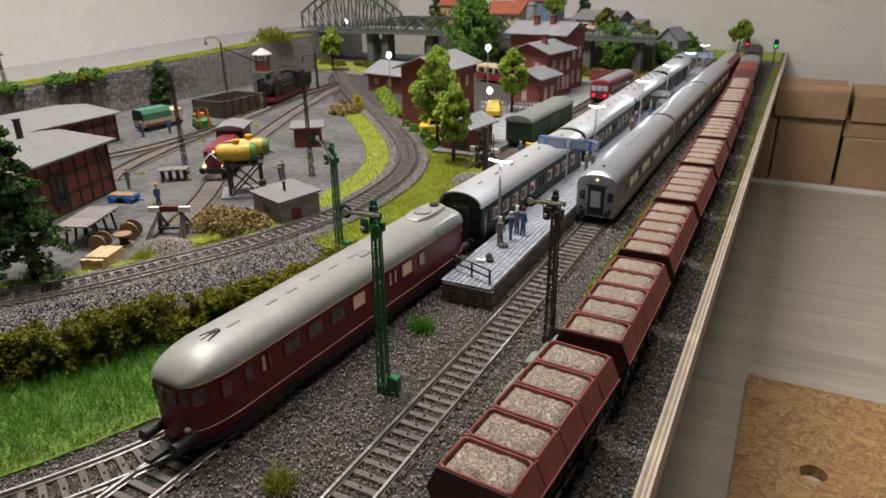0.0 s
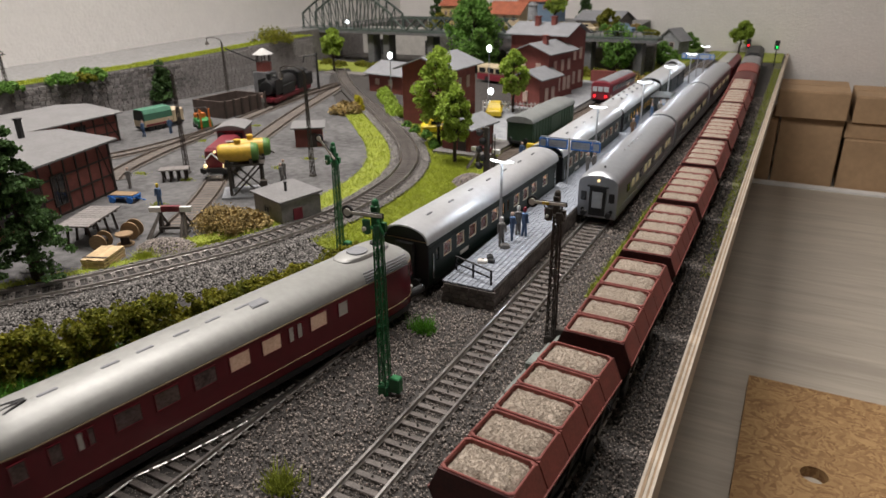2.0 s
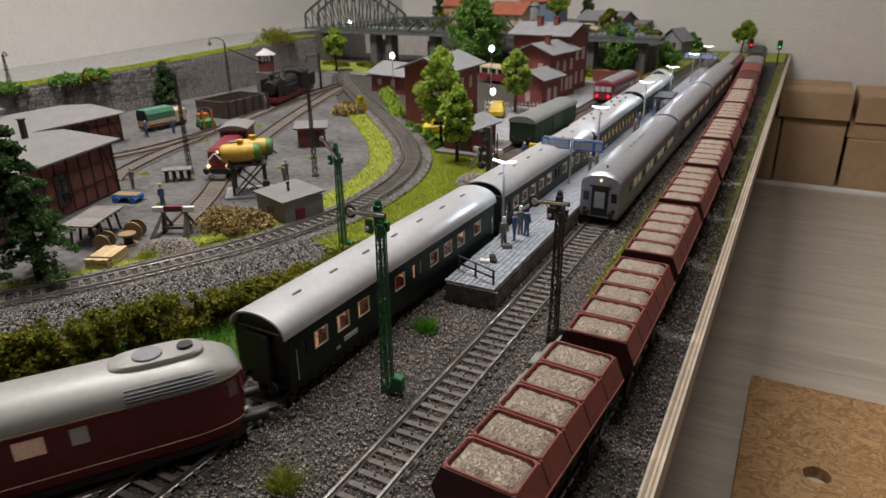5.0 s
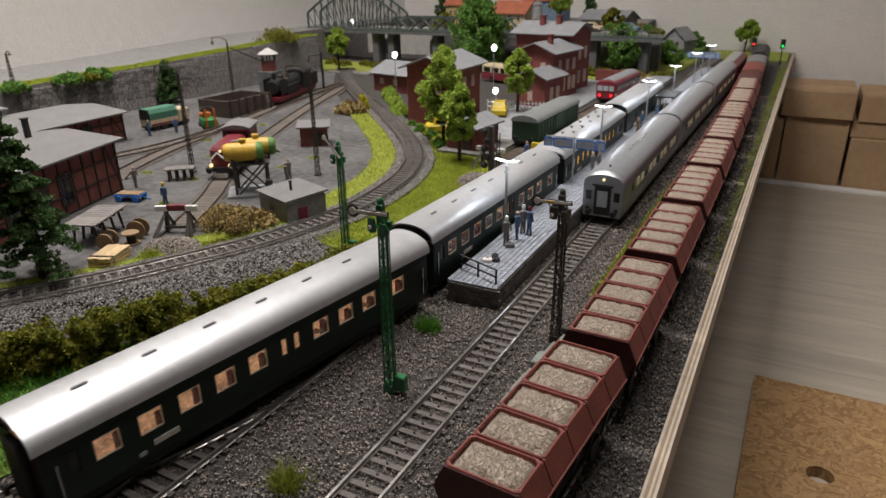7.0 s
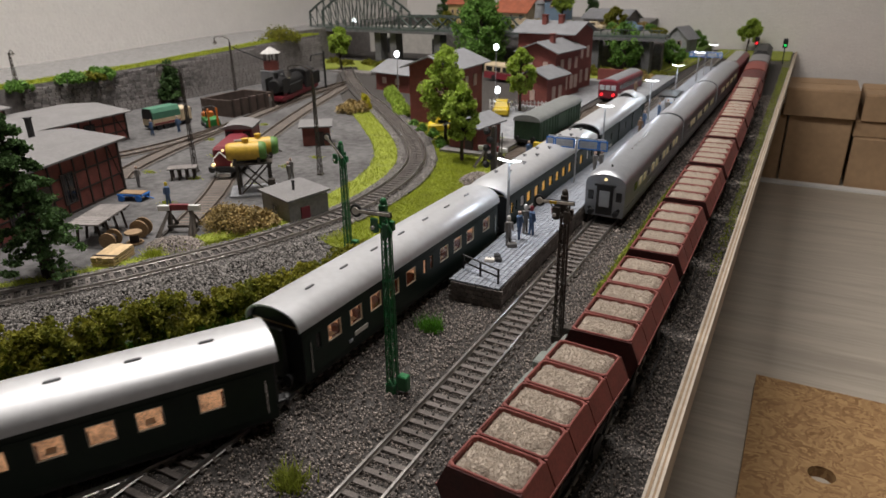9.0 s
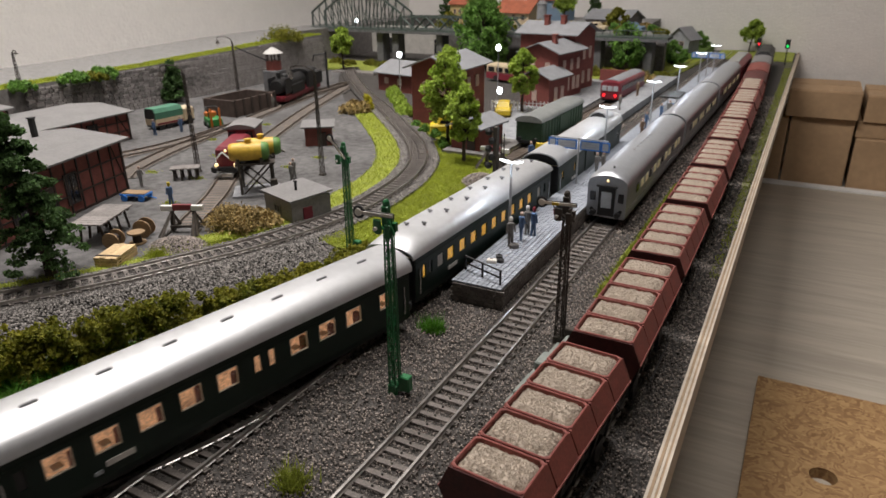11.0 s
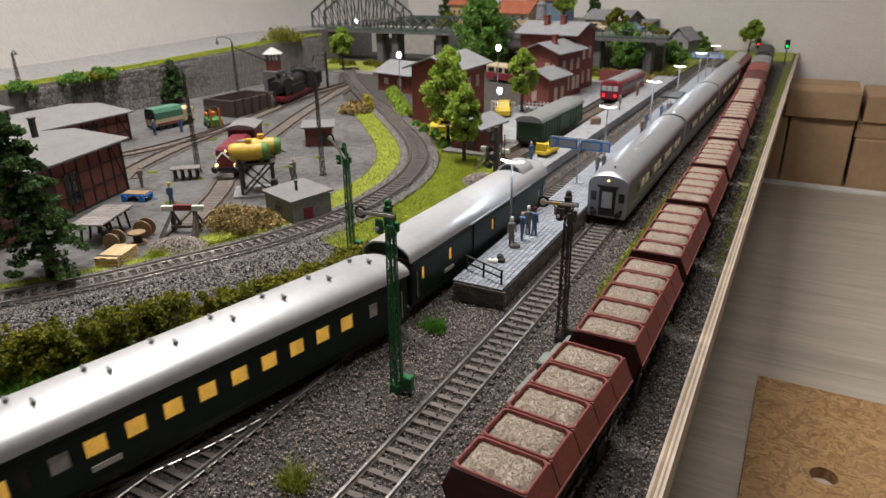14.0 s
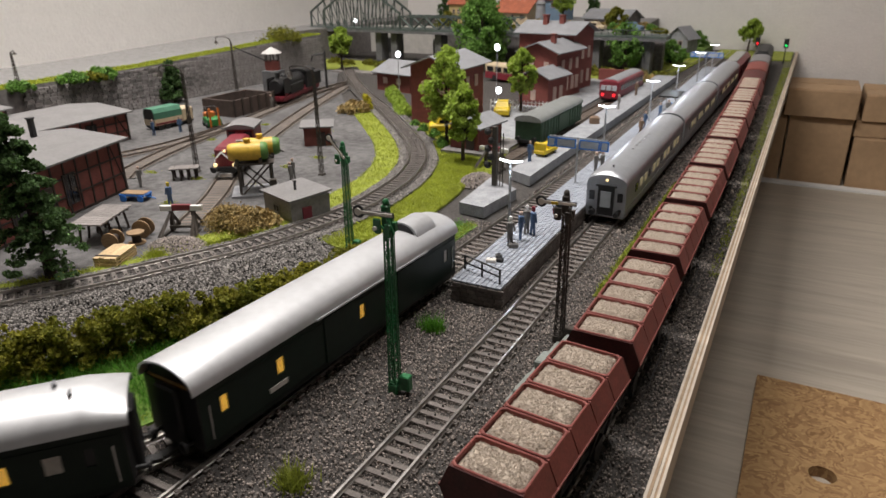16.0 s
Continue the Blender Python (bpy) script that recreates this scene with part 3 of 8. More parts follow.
def railcar():
    """A streamlined railcar, its front towards -y."""
    L = 0.226
    th = thing("railcar", "maroon streamlined diesel railcar with silver roof", "train car")
    w, z0, eave, top = 0.031, 0.008, 0.0345, 0.0445
    lower, roof = [], []
    ys = [0, 0.0015, 0.004, 0.008, 0.014, 0.022, L - 0.022, L - 0.014, L - 0.008, L - 0.004, L - 0.0015, L]
    fw = [0.42, 0.60, 0.74, 0.86, 0.95, 1.0]
    fw = fw + fw[::-1]
    ft = [0.02, 0.30, 0.52, 0.74, 0.91, 1.0]
    ft = ft + ft[::-1]
    for y, a, b in zip(ys, fw, ft):
        h = w / 2 * a
        lower.append([(-h * 0.93, y, z0), (-h, y, z0 + 0.006), (-h, y, eave), (h, y, eave), (h, y, z0 + 0.006), (h * 0.93, y, z0)])
        tp = eave + (top - eave) * b
        roof.append([(h * 1.012 * math.cos(t), y, eave + 0.0004 + (tp - eave) * math.sin(t) ** 0.85) for t in [math.pi * (1 - i / 14) for i in range(15)]])
    part("body", Geo().loft(lower), RED, th, "maroon painted body", True)
    part("roof", Geo().loft(roof), SILVER_ROOF, th, "silver grey roof with rounded ends", True)
    line = []
    for y, a in zip(ys, fw):
        h = w / 2 * a + 0.0004
        line.append([(-h, y, eave - 0.0003), (h, y, eave - 0.0003), (h, y, eave + 0.0001), (-h, y, eave + 0.0001)])
    part("waist_line", Geo().loft(line), CREAM, th, "thin cream line below the roof")
    skirt = []
    for y, a in zip(ys, fw):
        h = w / 2 * a * 0.97
        skirt.append([(-h, y, 0.0055), (h, y, 0.0055), (h, y, 0.0085), (-h, y, 0.0085)])
    part("skirt", Geo().loft(skirt), BLACK, th)
    low = []
    for y, a in zip(ys, fw):
        h = w / 2 * a + 0.0003
        low.append([(-h, y, 0.0136), (h, y, 0.0136), (h, y, 0.01385), (-h, y, 0.01385)])
    part("lower_line", Geo().loft(low), CREAM, th, "thin cream line along the lower body")
    for s in (-1, 1):
        x = s * w / 2
        for k, (a, b, m_) in enumerate([(0.014, 0.019, CAR_GLASS), (0.0265, 0.0305, CAR_GLASS), (0.036, 0.038, GREYWIN), (0.040, 0.042, CAR_GLASS), (0.050, 0.060, CAR_GLASS), (0.066, 0.076, CAR_GLASS), (0.083, 0.093, CAR_GLASS), (0.100, 0.110, LIT_DIM if s > 0 else GREYWIN), (0.117, 0.127, LIT_DIM if s > 0 else DARKGLASS), (0.132, 0.1345, GREYWIN), (0.137, 0.1395, GREYWIN), (0.145, 0.155, LIT_DIM), (0.163, 0.169, GREYWIN)]):
            part("window", side_panel(x, a, b, 0.0245, 0.0318, 0.0003), m_, th)
            fr = Geo()
            for (u, v, c0, c1) in ((a - 0.0004, b + 0.0004, 0.0241, 0.0245), (a - 0.0004, b + 0.0004, 0.0318, 0.0322), (a - 0.0004, a, 0.0245, 0.0318), (b, b + 0.0004, 0.0245, 0.0318)):
                q = side_panel(x, u, v, c0, c1, 0.0005)
                fr.add(q.v, q.f)
            part("window_frame", fr, RED, th)
        gr = Geo()
        for i in range(5):
            q = side_panel(x * 0.99, L - 0.043, L - 0.011, 0.0352 + i * 0.0012, 0.0357 + i * 0.0012, 0.0012 - 0.0002 * i)
            gr.add([(v[0] - s * (0.0001 * i * i), v[1], v[2]) for v in q.v], q.f)
        part("vent_grille", gr, ROOF_GREY, th)
    # cab windows, lamps and buffers at both ends
    for e, yy in ((0, 1), (1, -1)):
        Y = lambda d: d if e == 0 else L - d
        for x0, x1, d0, d1 in ((-0.0060, -0.0008, 0.0003, -0.0003), (0.0008, 0.0060, -0.0003, 0.0003), (0.0070, 0.0100, 0.0010, 0.0026), (-0.0100, -0.0070, 0.0026, 0.0010), (0.0112, 0.0138, 0.0038, 0.0078), (-0.0138, -0.0112, 0.0078, 0.0038)):
            dd = 0.0012
            vs = [(x0, Y(d0 - dd), 0.0262), (x1, Y(d1 - dd), 0.0262), (x1 * 0.99, Y(d1 - dd + 0.0005), 0.0325), (x0 * 0.99, Y(d0 - dd + 0.0005), 0.0325)]
            vb = [(x * 0.96, y + (0.002 if e == 0 else -0.002), z) for x, y, z in vs]
            part("cab_window", Geo().loft([vs, vb]), CAR_GLASS, th)
            for (xa, da), (xb, db) in (((x0, d0), (x1, d1)),):
                part("cab_window_frame", Geo().tube((xa, Y(da - dd), 0.0260), (xb, Y(db - dd), 0.0260), 0.0003, 0.0003, 4).tube((xa, Y(da - dd), 0.0260), (xa * 0.99, Y(da - dd + 0.0005), 0.0327), 0.0003, 0.0003, 4).tube((xb, Y(db - dd), 0.0260), (xb * 0.99, Y(db - dd + 0.0005), 0.0327), 0.0003, 0.0003, 4), RED, th)
        for x in (-0.008, 0.008):
            part("headlight", Geo().tube((x, Y(-0.0004), 0.0150), (x, Y(0.004), 0.0150), 0.0011, 0.0013, 12), GREYWIN, th)
            b = Geo().tube((x * 1.15, Y(-0.0072), 0.0112), (x * 1.1, Y(0.004), 0.0112), 0.0024, 0.0022, 16).tube((x * 1.15, Y(-0.0080), 0.0112), (x * 1.15, Y(-0.0072), 0.0112), 0.0028, 0.0028, 16)
            part("buffer", b, BLACK, th)
        part("coupling", Geo().box(0, Y(-0.006), 0.006, 0.004, 0.016, 0.0018), BLACK, th)
    for y in (0.035, 0.058, 0.072, 0.088, 0.103, 0.118):
        part("roof_vent", Geo().box(0.0025, y, top - 0.0006, 0.0018, 0.0075, 0.0012, c=0.0004), ROOF_GREY, th)
    part("roof_hatch", Geo().box(0.0035, 0.125, top - 0.001, 0.0075, 0.009, 0.0013, c=0.0005), ROOF_GREY, th)
    part("horn", Geo().tube((0.004, 0.020, top - 0.0004), (0.002, 0.028, top + 0.0008), 0.0006, 0.0006, 6).tube((0.001, 0.019, top - 0.0004), (0.001, 0.028, top + 0.0008), 0.0006).tube((-0.002, 0.021, top), (0.001, 0.028, top + 0.0008), 0.0006), BLACK, th)
    ring = []
    for z, q in ((top - 0.003, 1.0), (top + 0.0006, 0.97), (top + 0.0014, 0.9)):
        ring.append([(0.0078 * q * math.copysign(abs(math.cos(t)) ** 0.6, math.cos(t)), L - 0.030 + 0.018 * q * math.copysign(abs(math.sin(t)) ** 0.7, math.sin(t)), z) for t in [2 * math.pi * i / 28 for i in range(28)]])
    part("fan_housing", Geo().loft(ring), SILVER_ROOF, th, smooth=True)
    fan = Geo().tube((0, L - 0.033, top + 0.001), (0, L - 0.033, top + 0.0022), 0.0058, 0.0055, 24)
    part("fan_cover", fan, ROOF_GREY, th)
    part("exhaust_opening", Geo().tube((0, L - 0.019, top + 0.001), (0, L - 0.019, top + 0.0026), 0.0032, 0.0030, 20), BLACK, th)
    for y in (0.04, L - 0.04):
        bogie(th, y)
    return th, L


def coach(kind, L):
    """A green passenger coach, its front towards -y."""
    lug = kind == "luggage"
    label = {"express": "bottle-green express coach with smooth silver roof and lit windows", "old": "older bottle-green coach with grey roof vents and yellow lit windows",
             "luggage": "green luggage van with grey roof lookout and sliding doors"}[kind]
    th = thing("luggage_van" if lug else "passenger_coach", label, "train car", "cars of the passing train")
    w, z0, eave, top = 0.0315, 0.0075, 0.0355, 0.0455
    part("floor", Geo().box(0, L / 2, z0, w * 0.95, L - 0.005, 0.002), BLACK, th)
    rings = []
    n = 16
    ends = ((0, 0.0), (0.0006, 0.0), (L - 0.0006, 0.0), (L, 0.0)) if kind != "old" else ((0, -0.004), (0.006, -0.0018), (0.014, 0.0), (L - 0.014, 0.0), (L - 0.006, -0.0018), (L, -0.004))
    for y, dz in ends:
        o = [((w / 2 + 0.0006) * math.cos(t), y, eave - 0.0004 + (top + dz - eave) * math.sin(t) ** 0.8) for t in [math.pi * (1 - i / n) for i in range(n + 1)]]
        i_ = [(x * 0.955, y_, max(eave - 0.0006, z - 0.0009)) for x, y_, z in reversed(o)]
        rings.append(o + i_)
    part("roof", Geo().loft(rings), COACH_ROOF, th, "silver arched roof", True)
    part("roof_end", Geo().loft([[(w / 2 * 0.95 * math.cos(t), y, eave - 0.001 + (top - 0.0012 - eave - (0.004 if kind == "old" else 0)) * math.sin(t) ** 0.8) for t in [math.pi * (1 - i / 12) for i in range(13)]] for y in (0.0035, L - 0.0035)]), BLACK, th)
    part("inner_ceiling", Geo().box(0, L / 2, eave - 0.0008, w * 0.96, L - 0.006, 0.0006), CREAM, th)
    for yy in (0.0025, L - 0.0025):
        s = -1 if yy < 0.1 else 1
        part("end_wall", Geo().box(0, yy + s * 0.0002, 0.0085, w * 0.985, 0.0008, eave - 0.009), BLACK, th)
        part("end_door", Geo().box(0, yy + s * 0.0005, 0.010, 0.009, 0.0014, 0.023), BLACK, th)
        part("gangway", Geo().box(0, yy + s * 0.0018, 0.009, 0.013, 0.003, 0.026, c=0.0008), BLACK, th)
        for x in (-0.0095, 0.0095):
            part("buffer", Geo().tube((x, yy, 0.0112), (x, yy + s * 0.006, 0.0112), 0.0009, 0.0009, 8).tube((x, yy + s * 0.005, 0.0112), (x, yy + s * 0.0062, 0.0112), 0.0026, 0.0026, 14), BLACK, th)
        part("coupling", Geo().box(0, yy + s * 0.0045, 0.0055, 0.004, 0.010, 0.0016), BLACK, th)
        for x in (-w / 2, w / 2):
            part("grab_rail", Geo().tube((x * 1.03, yy - s * 0.004, 0.012), (x * 1.03, yy - s * 0.004, 0.028), 0.0004), CHROME, th)
    # windows
    spec = []
    if kind == "express":
        for c in (0.0245, 0.0415, 0.0585, 0.0755, 0.0925, 0.130, 0.147, 0.164, 0.187):
            spec.append((c - 0.0049, c + 0.0049, LIT))
        for c in (0.1075, 0.1150):
            spec.append((c - 0.0019, c + 0.0019, LIT))
        spec.append((0.0105, 0.0145, DARKGLASS))
    elif kind == "old":
        for i in range(9):
            a = 0.0385 + i * 0.0151
            spec.append((a, a + 0.0085, LIT_YELLOW))
        spec += [(0.0265, 0.034, GREYWIN), (0.010, 0.014, LIT), (0.017, 0.021, DARKGLASS), (0.178, 0.1845, GREYWIN), (0.191, 0.195, DARKGLASS)]
    else:
        spec = [(0.012, 0.0165, LIT_YELLOW), (0.0435, 0.0485, LIT_YELLOW), (0.102, 0.107, LIT_YELLOW), (0.155, 0.1595, LIT_YELLOW), (0.184, 0.1885, GREYWIN)]
    spec.sort()
    c0, c1 = (0.0208, 0.0298) if kind == "express" else (0.0200, 0.0285)
    glow_m = LIT if kind == "express" else LIT_YELLOW
    depth = 0.0088 if kind == "express" else 0.0126
    # Partitions glow themselves so the windows look lit; no lamps inside.
    for xx in (-depth, depth):
        part("corridor_wall", Geo().box(xx, L / 2, z0 + 0.002, 0.0008, L - 0.007, eave - z0 - 0.0025), glow_m, th, "inner partition glowing in place of coach lamps")
    for s in (-1, 1):
        x = s * w / 2
        wall = Geo().loft([[(x, y, z0 + 0.003), (x, y, c0), (x - s * 0.0011, y, c0), (x - s * 0.0011, y, z0), (x * 0.96, y, z0)] for y in (0.0025, L - 0.0025)])
        wall.box(x - s * 0.00055, L / 2, c1, 0.0011, L - 0.005, eave - c1)
        last = 0.0025
        for a, b, m_ in spec + [(L - 0.0025, L, None)]:
            wall.box(x - s * 0.00055, (last + a) / 2, c0, 0.0011, a - last, c1 - c0)
            last = b
        part("side_wall", wall, GREEN, th, "dark green painted side")
        for a, b, m_ in spec:
            wide = b - a > 0.006
            fr = Geo()
            for u, v, d0, d1 in ((a, b, c0, c0 + 0.0004), (a, b, c1 - 0.0003, c1), (a, a + 0.0003, c0, c1), (b - 0.0003, b, c0, c1)):
                q = side_panel(x - s * 0.0007, u, v, d0, d1, 0.0008)
                fr.add(q.v, q.f)
            frame_ = part("window_frame", fr, ALU if kind == "express" and wide else GREEN, th)
            if m_ in (GREYWIN, DARKGLASS):
                part("pane", side_panel(x - s * 0.0008, a, b, c0, c1, 0.0003), m_, frame_)
                continue
            part("pane", side_panel(x - s * 0.0006, a, b, c0, c1, 0.0002), PANE, frame_)
            if wide and kind == "express":
                for e, dy in ((a - 0.0026, 0.0030), (b - 0.0004, 0.0030)):
                    part("seat", Geo().box(x * 0.74, e + dy / 2, z0 + 0.002, 0.0050, dy, 0.0142 + 0.0016 * random.random(), c=0.0006), SEAT, th)
                part("luggage_rack", Geo().box(x * 0.62, (a + b) / 2, c1 - 0.0022, 0.0012, (b - a) * random.uniform(0.6, 0.9), 0.0007), TIMBER, th)
                if random.random() < 0.5:
                    part("side_table", Geo().box(x * 0.80, (a + b) / 2, c0 + 0.0012, 0.004, 0.0036, 0.0004), CREAM, th)
        part("sill_line", side_panel(x, 0.004, L - 0.004, 0.0315, 0.0320, 0.0003), GREEN, th)
        part("solebar", Geo().box(s * 0.0135, L / 2, 0.0062, 0.002, L - 0.012, 0.002), BLACK, th)
        part("destination_board", side_panel(x, L * 0.19, L * 0.19 + 0.011, 0.0142, 0.0166, 0.0004), GREYWIN, th, "small pale destination board")
        if kind == "express":
            part("class_mark", side_panel(x, 0.0345, 0.0375, 0.0125, 0.0140, 0.0004), SIGN_GREY, th)
        if lug:
            for a in (0.075, 0.135):
                part("sliding_door", side_panel(x, a, a + 0.026, 0.0095, 0.0335, 0.0007), GREEN, th)
            part("gutter", side_panel(x, 0.07, 0.165, 0.0347, 0.0356, 0.0012), COACH_ROOF, th)
    g = Geo()
    for i in range(7):
        y = L * (i + 0.9) / 7.8
        if kind == "express":
            part("roof_vent", Geo().box(0.003, y, top - 0.0008, 0.0011, 0.0060, 0.0011, c=0.0003), ROOF_GREY, th)
        elif kind == "old":
            for x in (-0.0035, 0.005):
                y2 = y + (0.006 if x > 0 else 0)
                part("roof_vent", Geo().tube((x, y2, top - 0.0016), (x, y2, top + 0.0008), 0.0009, 0.0009, 8).tube((x - 0.0016, y2, top + 0.0008), (x + 0.0016, y2, top + 0.0008), 0.0006, 0.0006, 6), ROOF_GREY, th)
    if kind == "old":
        for y in (0.030, L - 0.048):
            part("roof_walkway", Geo().box(0.0105, y + 0.009, top - 0.0042, 0.0016, 0.018, 0.0014), ROOF_GREY, th)
    if lug:
        prof = [(w / 2 * 0.72 * math.cos(t), eave + 0.002 + 0.0125 * math.sin(t) ** 0.7) for t in [math.pi * (1 - i / 10) for i in range(11)]]
        part("lookout", Geo().prism(prof, 0.164, 0.184), COACH_ROOF, th, "raised silver roof lookout", True)
        part("lookout_window", Geo().prism([(x * 0.86, z - 0.001) for x, z in prof], 0.1634, 0.165), BLACK, th)
    for y in (0.035, L - 0.035):
        bogie(th, y)
    part("underframe_box", Geo().box(0, L / 2, 0.0035, 0.022, 0.045, 0.005, c=0.0008), BLACK, th)
    return th, L


def hopper():
    """A hopper wagon loaded with gravel, its front towards -y, centred in y."""
    L, F = 0.090, 0.095
    th = thing("hopper_wagon", "oxide-red hopper wagon heaped with pale gravel in five bays", "goods wagon", "loaded hopper wagons")
    wt, wm, wb = 0.0258, 0.0335, 0.020
    zt, zm, zb = 0.0402, 0.0310, 0.0120
    n = 5
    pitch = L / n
    for i in range(n):
        y0, y1 = -L / 2 + pitch * i + 0.00035, -L / 2 + pitch * (i + 1) - 0.00035
        for s in (-1, 1):
            flap = lambda y: [(s * wm / 2, y, zm), (s * wt / 2, y, zt), (s * (wt / 2 - 0.0011), y, zt), (s * (wm / 2 - 0.0013), y, zm)]
            part("top_flap", Geo().loft([flap(y0), flap(y1)]), HOPPER, th)
            # faint pressed ribs on the flap
            rb = Geo()
            for ya, yb in ((y0 + 0.002, (y0 + y1) / 2), ((y0 + y1) / 2, y1 - 0.002)):
                rb.tube((s * (wm / 2 - 0.0006), ya, zm + 0.0008), (s * (wt / 2 + 0.0001), yb, zt - 0.0010), 0.00028, 0.00028, 4)
            part("pressed_rib", rb, HOPPER, th)
        # raised lip with cut corners round the bay
        c, t = 0.0015, 0.0009
        ring = lambda d, z: [(-wt / 2 + d + c, y0 + d, z), (wt / 2 - d - c, y0 + d, z), (wt / 2 - d, y0 + d + c * 0.8, z), (wt / 2 - d, y1 - d - c * 0.8, z), (wt / 2 - d - c, y1 - d, z), (-wt / 2 + d + c, y1 - d, z), (-wt / 2 + d, y1 - d - c * 0.8, z), (-wt / 2 + d, y0 + d + c * 0.8, z)]
        part("bay_lip", Geo().loft([ring(t, zt - 0.0016), ring(0.0, zt - 0.0016), ring(0.0, zt + 0.0004), ring(0.0003, zt + 0.0007), ring(t * 0.8, zt + 0.0007), ring(t, zt + 0.0005), ring(t, zt - 0.0016)], caps=False), HOPPER, th)
        part("bay_corner_plate", Geo().box(0, (y0 + y1) / 2, zt - 0.0034, wt - 0.0012, y1 - y0, 0.0006), HOPPER, th)
    o = lambda y: [(-wb / 2, y, zb), (-wm / 2, y, zm), (-wt / 2, y, zt), (wt / 2, y, zt), (wm / 2, y, zm), (wb / 2, y, zb)]
    for s in (-1, 1):
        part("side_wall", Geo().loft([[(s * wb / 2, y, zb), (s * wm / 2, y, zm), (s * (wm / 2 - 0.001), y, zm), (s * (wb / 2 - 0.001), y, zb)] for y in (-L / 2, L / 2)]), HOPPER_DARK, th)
        part("waist_rail", Geo().box(s * (wm / 2 - 0.0002), 0, zm - 0.0006, 0.0010, L, 0.0009), HOPPER, th)
        for k in (-1, 1):
            part("wheel", Geo().tube((s * 0.0082, k * 0.026, 0.0080), (s * 0.0100, k * 0.026, 0.0080), 0.0058, 0.0056, 16), BLACK, th)
            part("axle_guard", Geo().box(s * 0.0115, k * 0.026, 0.004, 0.0018, 0.009, 0.008), BLACK, th)
            part("buffer", Geo().tube((s * 0.0095, k * F / 2, 0.0112), (s * 0.0095, k * (F / 2 + 0.003), 0.0112), 0.0009, 0.0009, 8).tube((s * 0.0095, k * (F / 2 + 0.0022), 0.0112), (s * 0.0095, k * (F / 2 + 0.0030), 0.0112), 0.0024, 0.0024, 12), BLACK, th)
        for y in (-0.033, -0.0165, 0.0, 0.0165, 0.033):
            part("side_strut", Geo().tube((s * 0.0120, y, 0.010), (s * (wm / 2 - 0.001), y, zm - 0.001), 0.0005, 0.0005, 4), BLACK, th)
        part("handrail", Geo().pipe([(s * 0.0155, -0.02, 0.012), (s * 0.0175, -0.02, 0.009), (s * 0.0175, 0.02, 0.009), (s * 0.0155, 0.02, 0.012)], 0.0004, 5), BLACK, th)
    for k in (-1, 1):
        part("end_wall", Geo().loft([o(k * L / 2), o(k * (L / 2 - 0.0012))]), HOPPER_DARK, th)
        part("end_step", Geo().box(0, k * (F / 2 - 0.003), 0.0120, 0.020, 0.005, 0.0008), BLACK, th)
    part("frame", Geo().box(0, 0, 0.0085, 0.021, F, 0.0035), BLACK, th)
    # heaped load with grains, kept inside the lip's cut corners
    for i in range(n):
        y0, y1 = -L / 2 + pitch * i + 0.0012, -L / 2 + pitch * (i + 1) - 0.0012
        g = Geo()
        nx, ny = 24, 14
        ph = random.random() * 50

        def place(u, v):
            cut = max(0.0, 0.0012 - 0.9 * min(v, 1 - v) * (y1 - y0))
            hw = wt / 2 - 0.0011 - cut
            e = min(u, 1 - u, v * 0.7, (1 - v) * 0.7)
            z = zt - 0.0020 + 0.0030 * min(1, e * 7) ** 0.6 + 0.0005 * noise.noise((u * 9 + ph, v * 7, 1))
            return -hw + 2 * hw * u, y0 + (y1 - y0) * v, z

        for b in range(ny + 1):
            for a in range(nx + 1):
                x, y, z = place(a / nx, b / ny)
                g.v.append((x, y, z - 0.0003 + 0.0001 * random.uniform(-1, 1)))
        for b in range(ny):
            for a in range(nx):
                c = b * (nx + 1) + a
                g.f.append((c, c + 1, c + nx + 2, c + nx + 1))
        for k in range(1300):
            px, py, zz = place(random.uniform(0.03, 0.97), random.uniform(0.05, 0.95))
            r = random.uniform(0.00018, 0.00036)
            q = [(px + r * random.uniform(0.6, 1.2), py, zz), (px, py + r * random.uniform(0.6, 1.2), zz), (px - r * random.uniform(0.6, 1.2), py, zz), (px, py - r * random.uniform(0.6, 1.2), zz), (px, py, zz + r * random.uniform(0.6, 1.1))]
            g.add(q, [(0, 1, 4), (1, 2, 4), (2, 3, 4), (3, 0, 4)])
        part("gravel_load", g, LOAD_GRAIN, th, "heaped pale gravel")
    return th, L


TRAIN = spline(PLATFORM_TRACK, 0.002)
TRAIN_S = np.linspace(0, TRAIN[1], len(TRAIN[0]))


def on_path(s):
    return np.array([np.interp(s, TRAIN_S, TRAIN[0][:, 0]), np.interp(s, TRAIN_S, TRAIN[0][:, 1])])


def car_pose(front, length, inset=0.035):
    """The pose of a car whose front buffer beam is at that way along the path."""
    a, b = on_path(front - inset), on_path(front - length + inset)
    d = (b - a) / np.linalg.norm(b - a)
    o = a - d * inset
    return Matrix.Translation((o[0], o[1], RAILTOP - 0.0025)) @ Matrix.Rotation(math.atan2(d[1], d[0]) - math.pi / 2, 4, "Z")


def arc_at_y(y):
    i = int(np.argmin(np.abs(TRAIN[0][:, 1] - y)))
    return TRAIN_S[i]


CARS = []
gap = 0.010
front = 0.0
